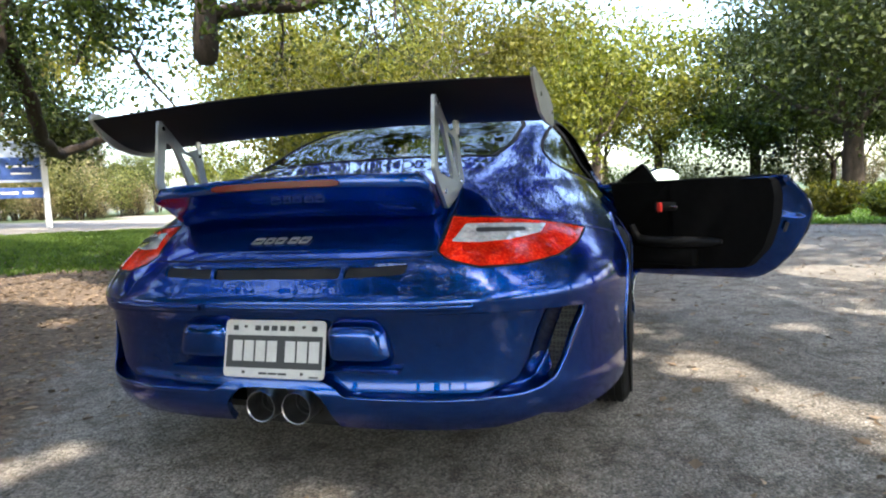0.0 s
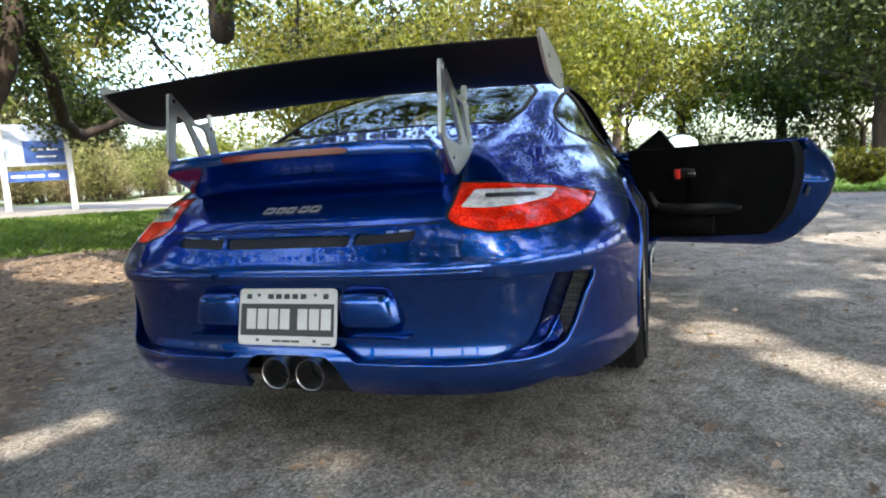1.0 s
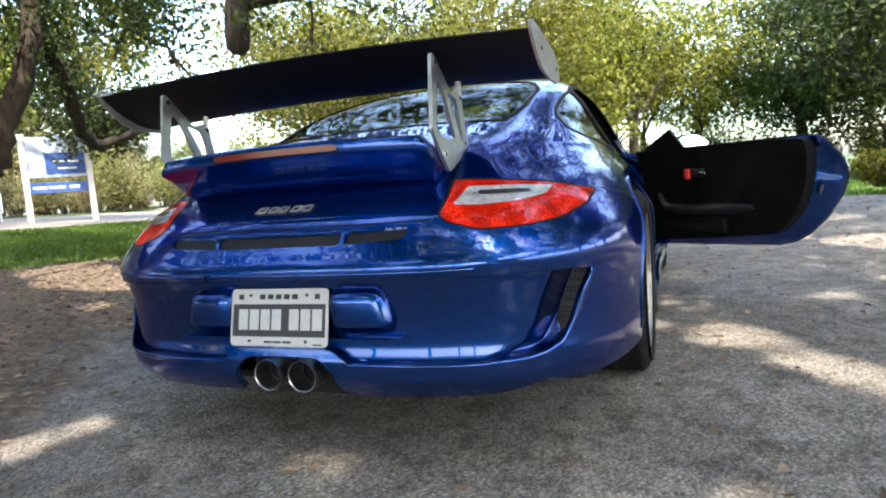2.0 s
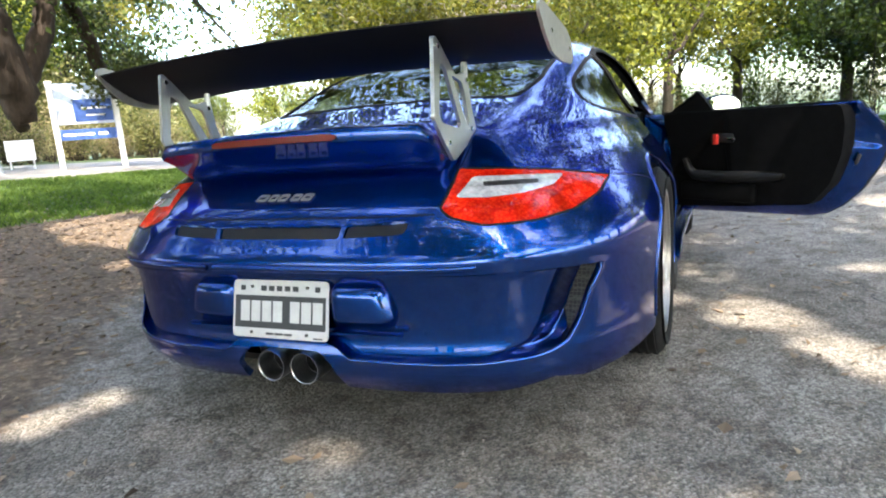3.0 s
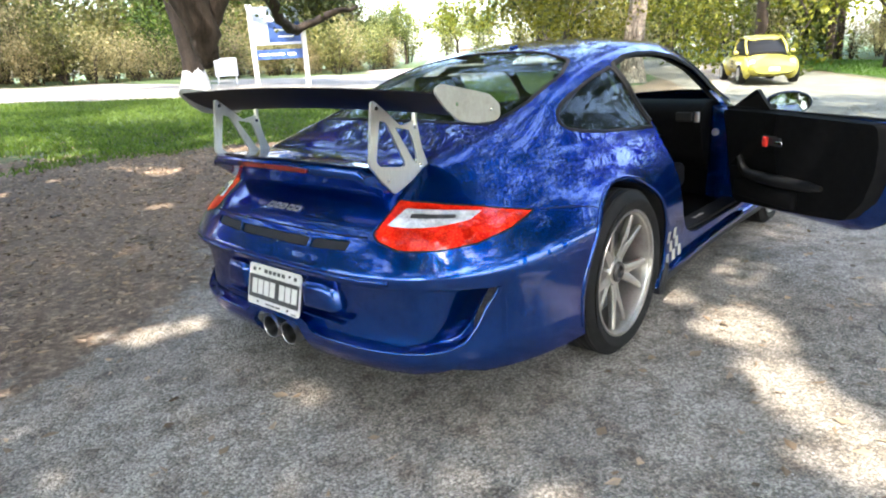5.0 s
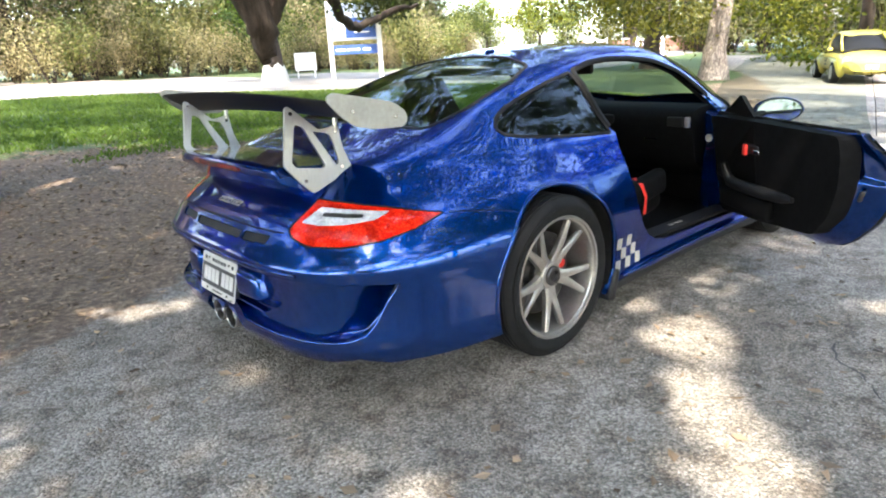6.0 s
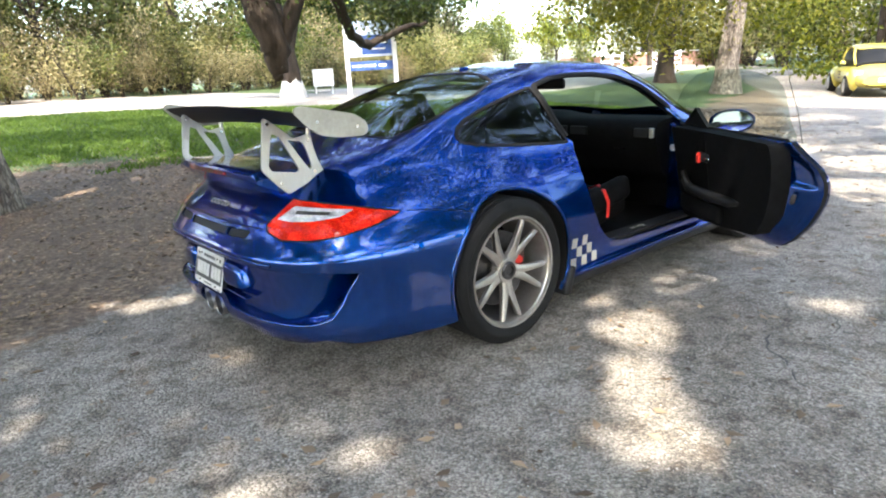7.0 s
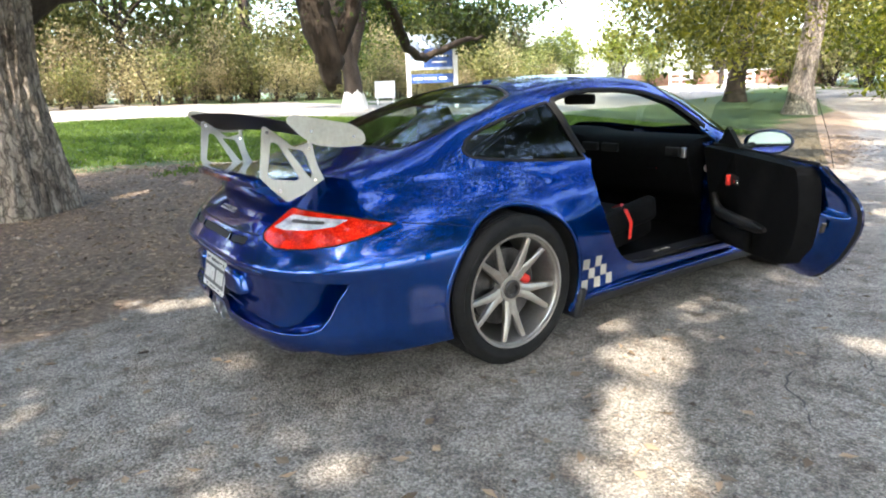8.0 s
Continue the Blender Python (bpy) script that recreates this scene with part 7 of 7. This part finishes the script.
shell(None, [(-2.03, 0.36, 0.60, 0.55), (-1.95, 0.26, 0.72, 0.68), (-1.7, 0.22, 0.84, 0.76), (-1.2, 0.20, 0.93, 0.80), (-0.5, 0.20, 0.95, 0.81), (0.4, 0.20, 0.95, 0.81), (1.0, 0.20, 0.93, 0.80), (1.5, 0.22, 0.84, 0.76), (1.85, 0.26, 0.70, 0.68), (2.02, 0.33, 0.58, 0.55)], "body", yellow_paint, "yellow body")
shell(None, [(-1.35, 0.80, 0.95, 0.50), (-1.1, 0.75, 1.16, 0.60), (-0.7, 0.75, 1.36, 0.64), (-0.2, 0.75, 1.48, 0.66), (0.2, 0.75, 1.49, 0.66), (0.55, 0.75, 1.40, 0.64), (0.85, 0.75, 1.20, 0.62), (1.12, 0.75, 0.98, 0.58)], "window_band", carbon, "dark windows", 2.3)
shell(None, [(-1.0, 1.20, 1.24, 0.35), (-0.7, 1.28, 1.385, 0.52), (-0.2, 1.36, 1.505, 0.58), (0.2, 1.37, 1.512, 0.58), (0.5, 1.34, 1.43, 0.52), (0.6, 1.34, 1.38, 0.42)], "roof", yellow_paint, "yellow domed roof")
for s in (1, -1):
    for y0 in (-1.25, 1.26):
        bm = bmesh.new()
        bmesh.ops.create_uvsphere(bm, u_segments=20, v_segments=12, radius=1.0)
        bmesh.ops.transform(bm, matrix=Matrix.Translation((s * 0.68, y0, 0.48)) @ Matrix.Diagonal((0.19, 0.50, 0.36, 1)), verts=bm.verts)
        part("fender", bm, yellow_paint, beetle, smooth=60)
        bm = bmesh.new()
        lathe(bm, [(-0.09, 0.20), (-0.10, 0.30), (0.0, 0.315), (0.10, 0.30), (0.11, 0.21), (0.07, 0.20), (0.06, 0.0)], 24, "x", (s * 0.775, y0, 0.315))
        part("tyre", bm, black_rubber, beetle, smooth=40)
        bm = bmesh.new()
        lathe(bm, [(s * 0.105, 0.21), (s * 0.112, 0.19), (s * 0.10, 0.05), (s * 0.10, 0.0)], 20, "x", (s * 0.775, y0, 0.315))
        part("hubcap", bm, alloy, beetle, smooth=40)
    bm = bmesh.new()
    bmesh.ops.create_uvsphere(bm, u_segments=16, v_segments=10, radius=0.10)
    bmesh.ops.translate(bm, vec=(s * 0.58, 1.68, 0.66), verts=bm.verts)
    part("headlight", bm, lens_clear, beetle, "round headlight", smooth=60)
    part("pillar", tube(bmesh.new(), [(s * 0.60, 1.08, 0.92), (s * 0.60, 0.82, 1.18), (s * 0.54, 0.52, 1.40)], 0.035, 8), yellow_paint, beetle, smooth=60)
    part("pillar", tube(bmesh.new(), [(s * 0.655, -0.35, 0.92), (s * 0.62, -0.35, 1.25), (s * 0.55, -0.30, 1.42)], 0.05, 8), yellow_paint, beetle, smooth=60)
    part("wing_mirror", one_box((0.14, 0.08, 0.10), (s * 0.86, 0.72, 0.98), 0.03), yellow_paint, beetle, smooth=60)
    for v in (0.52, 0.62, 0.70):
        part("door_bar", one_box((0.01, 0.34, 0.045), (s * 0.815, 0.05, v), 0.003, seg=1), carbon, beetle)
part("air_intake", one_box((0.9, 0.05, 0.10), (0, 1.99, 0.36), 0.02), black_plastic, beetle)
part("number_plate", one_box((0.32, 0.02, 0.12), (0, 2.035, 0.47), 0.004), plate_white, beetle)

# ---- ground cover ----
def blades(name, label, category, mat, points, high, rng, wide=0.006):
    n = len(points)
    a = rng.random(n) * 6.283
    tilt = rng.normal(0, 0.35, (n, 2))
    h = high * (0.5 + 0.8 * rng.random(n))
    side = np.stack([np.cos(a), np.sin(a), 0 * a], -1) * wide * (0.6 + 0.8 * rng.random((n, 1)))
    up = np.stack([tilt[:, 0] * h, tilt[:, 1] * h, h], -1)
    v = np.stack([points - side, points + side, points + up * 0.6 + side * 0.7, points + up * np.array([1.6, 1.6, 1.0])], 1).reshape(-1, 3)
    k = 4 * np.arange(n)[:, None]
    f = np.concatenate([k + [0, 1, 2], k + [0, 2, 3]], 1).reshape(-1, 3)
    me = bpy.data.meshes.new(name)
    me.from_pydata(v.tolist(), [], f.tolist())
    me.materials.append(mat)
    return tagged(new(name, me), label, category, kind="stuff")


grass_green = leaf_material("grass_blade", (0.036, 0.074, 0.010), (0.105, 0.165, 0.028), 0.4)
rng = np.random.default_rng(5)
gx_, gy_ = rng.uniform(-19, -5, 150000), rng.uniform(-3, 13, 150000)
wobble = np.array([noise.noise((a * 0.7, b * 0.7, 2)) for a, b in zip(gx_, gy_)])
ok = (gx_ < lawn_edge(gy_) + wobble * 1.2 + 0.35 * rng.random(len(gx_))) & (gx_ > drive_edge(gy_) + 0.2 + wobble * 0.6)
pts = np.stack([gx_[ok], gy_[ok], rise(gx_[ok], gy_[ok]) - 0.005], -1)
blades("lawn", "short green lawn dappled with sun", "grass", grass_green, pts, 0.060, rng, 0.011)
gx_, gy_ = rng.uniform(-14, 16, 90000), rng.uniform(10, 40, 90000)
ok = gy_ > road_far(gx_) + 1.0
pts = np.stack([gx_[ok], gy_[ok], rise(gx_[ok], gy_[ok]) - 0.005], -1)
blades("verge_grass", "short green verge beyond the road", "grass", grass_green, pts, 0.08, rng, 0.016)

litter_mat = leaf_material("fallen_leaf", (0.05, 0.034, 0.018), (0.29, 0.215, 0.135), 0.1)
n = 95000
lx, ly = rng.uniform(-9, 6, n), rng.uniform(-3, 14, n)
edge = road_edge(ly)
wgt = np.where(lx < edge, 0.9, 0.075 + 0.40 * np.exp(-np.abs(lx - edge) / 0.25))
wgt = np.where(lx < lawn_edge(ly), wgt * 0.25, wgt)
beyond = ly > road_far(lx)
wgt = np.where(beyond, 0.5, wgt)
ok = rng.random(n) < wgt
ok &= ~((np.abs(lx) < 0.9) & (ly > 0) & (ly < 4.4))
c = np.stack([lx[ok], ly[ok], rise(lx[ok], ly[ok]) + 0.009], -1)
v, f = leaves(np.zeros_like(c), 0.032, rng)
v = v.reshape(-1, 4, 3)
v[:, :, 2] *= 0.28
v = (v + c[:, None]).reshape(-1, 3)
me = bpy.data.meshes.new("leaf_litter")
me.from_pydata(v.tolist(), [], f.tolist())
me.materials.append(litter_mat)
tagged(new("leaf_litter", me), "dry brown leaves scattered on earth and asphalt", "leaves", kind="stuff")

# loose grit on the asphalt
grit_mat = material("loose_grit", (0.3, 0.28, 0.26), 0.9)
each = node(grit_mat, "NewGeometry")
link(grit_mat, ramp(grit_mat, each.outputs["Random Per Island"], (0.0, (0.07, 0.065, 0.06)), (0.5, (0.22, 0.205, 0.19)), (1.0, (0.48, 0.45, 0.41))), shader(grit_mat).inputs["Base Color"])
n = 30000
lx, ly = rng.uniform(-2.3, 4.0, n), rng.uniform(-1.6, 4.5, n)
ok = (lx > road_edge(ly) - 0.5) & (rng.random(n) < np.where(lx < road_edge(ly) + 0.5, 1.0, 0.55))
c = np.stack([lx[ok], ly[ok], np.zeros(ok.sum())], -1)
r = 0.0022 + 0.0042 * rng.random((len(c), 1)) ** 2
shape = np.array([(1, 0, 0), (-0.4, 0.9, 0), (-0.5, -0.8, 0.1), (0.1, 0.1, 0.9), (0.05, 0, -0.5)], float)
a = rng.random(len(c)) * 6.283
rot = np.stack([np.stack([np.cos(a), -np.sin(a), 0 * a], -1), np.stack([np.sin(a), np.cos(a), 0 * a], -1), np.stack([0 * a, 0 * a, 1 + 0 * a], -1)], 1)
v = np.einsum("nij,kj->nki", rot, shape) * r[:, None] * (0.7 + 0.6 * rng.random((len(c), 5, 1))) + c[:, None] + np.array([0, 0, 0.003])
k = 5 * np.arange(len(c))[:, None]
f = np.concatenate([k + t for t in ([0, 1, 3], [1, 2, 3], [2, 0, 3], [1, 0, 4], [2, 1, 4], [0, 2, 4])], 1).reshape(-1, 3)
me = bpy.data.meshes.new("loose_grit")
me.from_pydata(v.reshape(-1, 3).tolist(), [], f.tolist())
me.materials.append(grit_mat)
tagged(new("loose_grit", me), "loose grey grit on the asphalt", "gravel", kind="stuff")

# fallen twigs near the oak
for i, (x, y, l, a) in enumerate([(-3.6, -0.9, 0.55, 0.4), (-3.2, -1.4, 0.4, 1.1), (-3.9, 0.4, 0.35, 2.2), (-2.8, -0.6, 0.3, 0.1), (-4.4, 1.3, 0.5, 0.9), (-3.3, 0.9, 0.28, 2.9), (-5.8, 1.9, 0.5, 0.3)]):
    bm = bmesh.new()
    pts = [(x + l * t * math.cos(a) + 0.02 * math.sin(7 * t + i), y + l * t * math.sin(a), float(rise(x, y)) + 0.016 + 0.012 * math.sin(5 * t + i)) for t in np.linspace(0, 1, 7)]
    tube(bm, pts, [0.012, 0.011, 0.010, 0.009, 0.008, 0.006, 0.004], 6)
    tube(bm, [pts[3], (pts[3][0] + 0.08, pts[3][1] + 0.07, pts[3][2] + 0.01)], [0.006, 0.003], 5)
    tagged(part("twig", bm, bark, None, smooth=60), "fallen grey twig on the leafy earth", "twig", "fallen twigs")
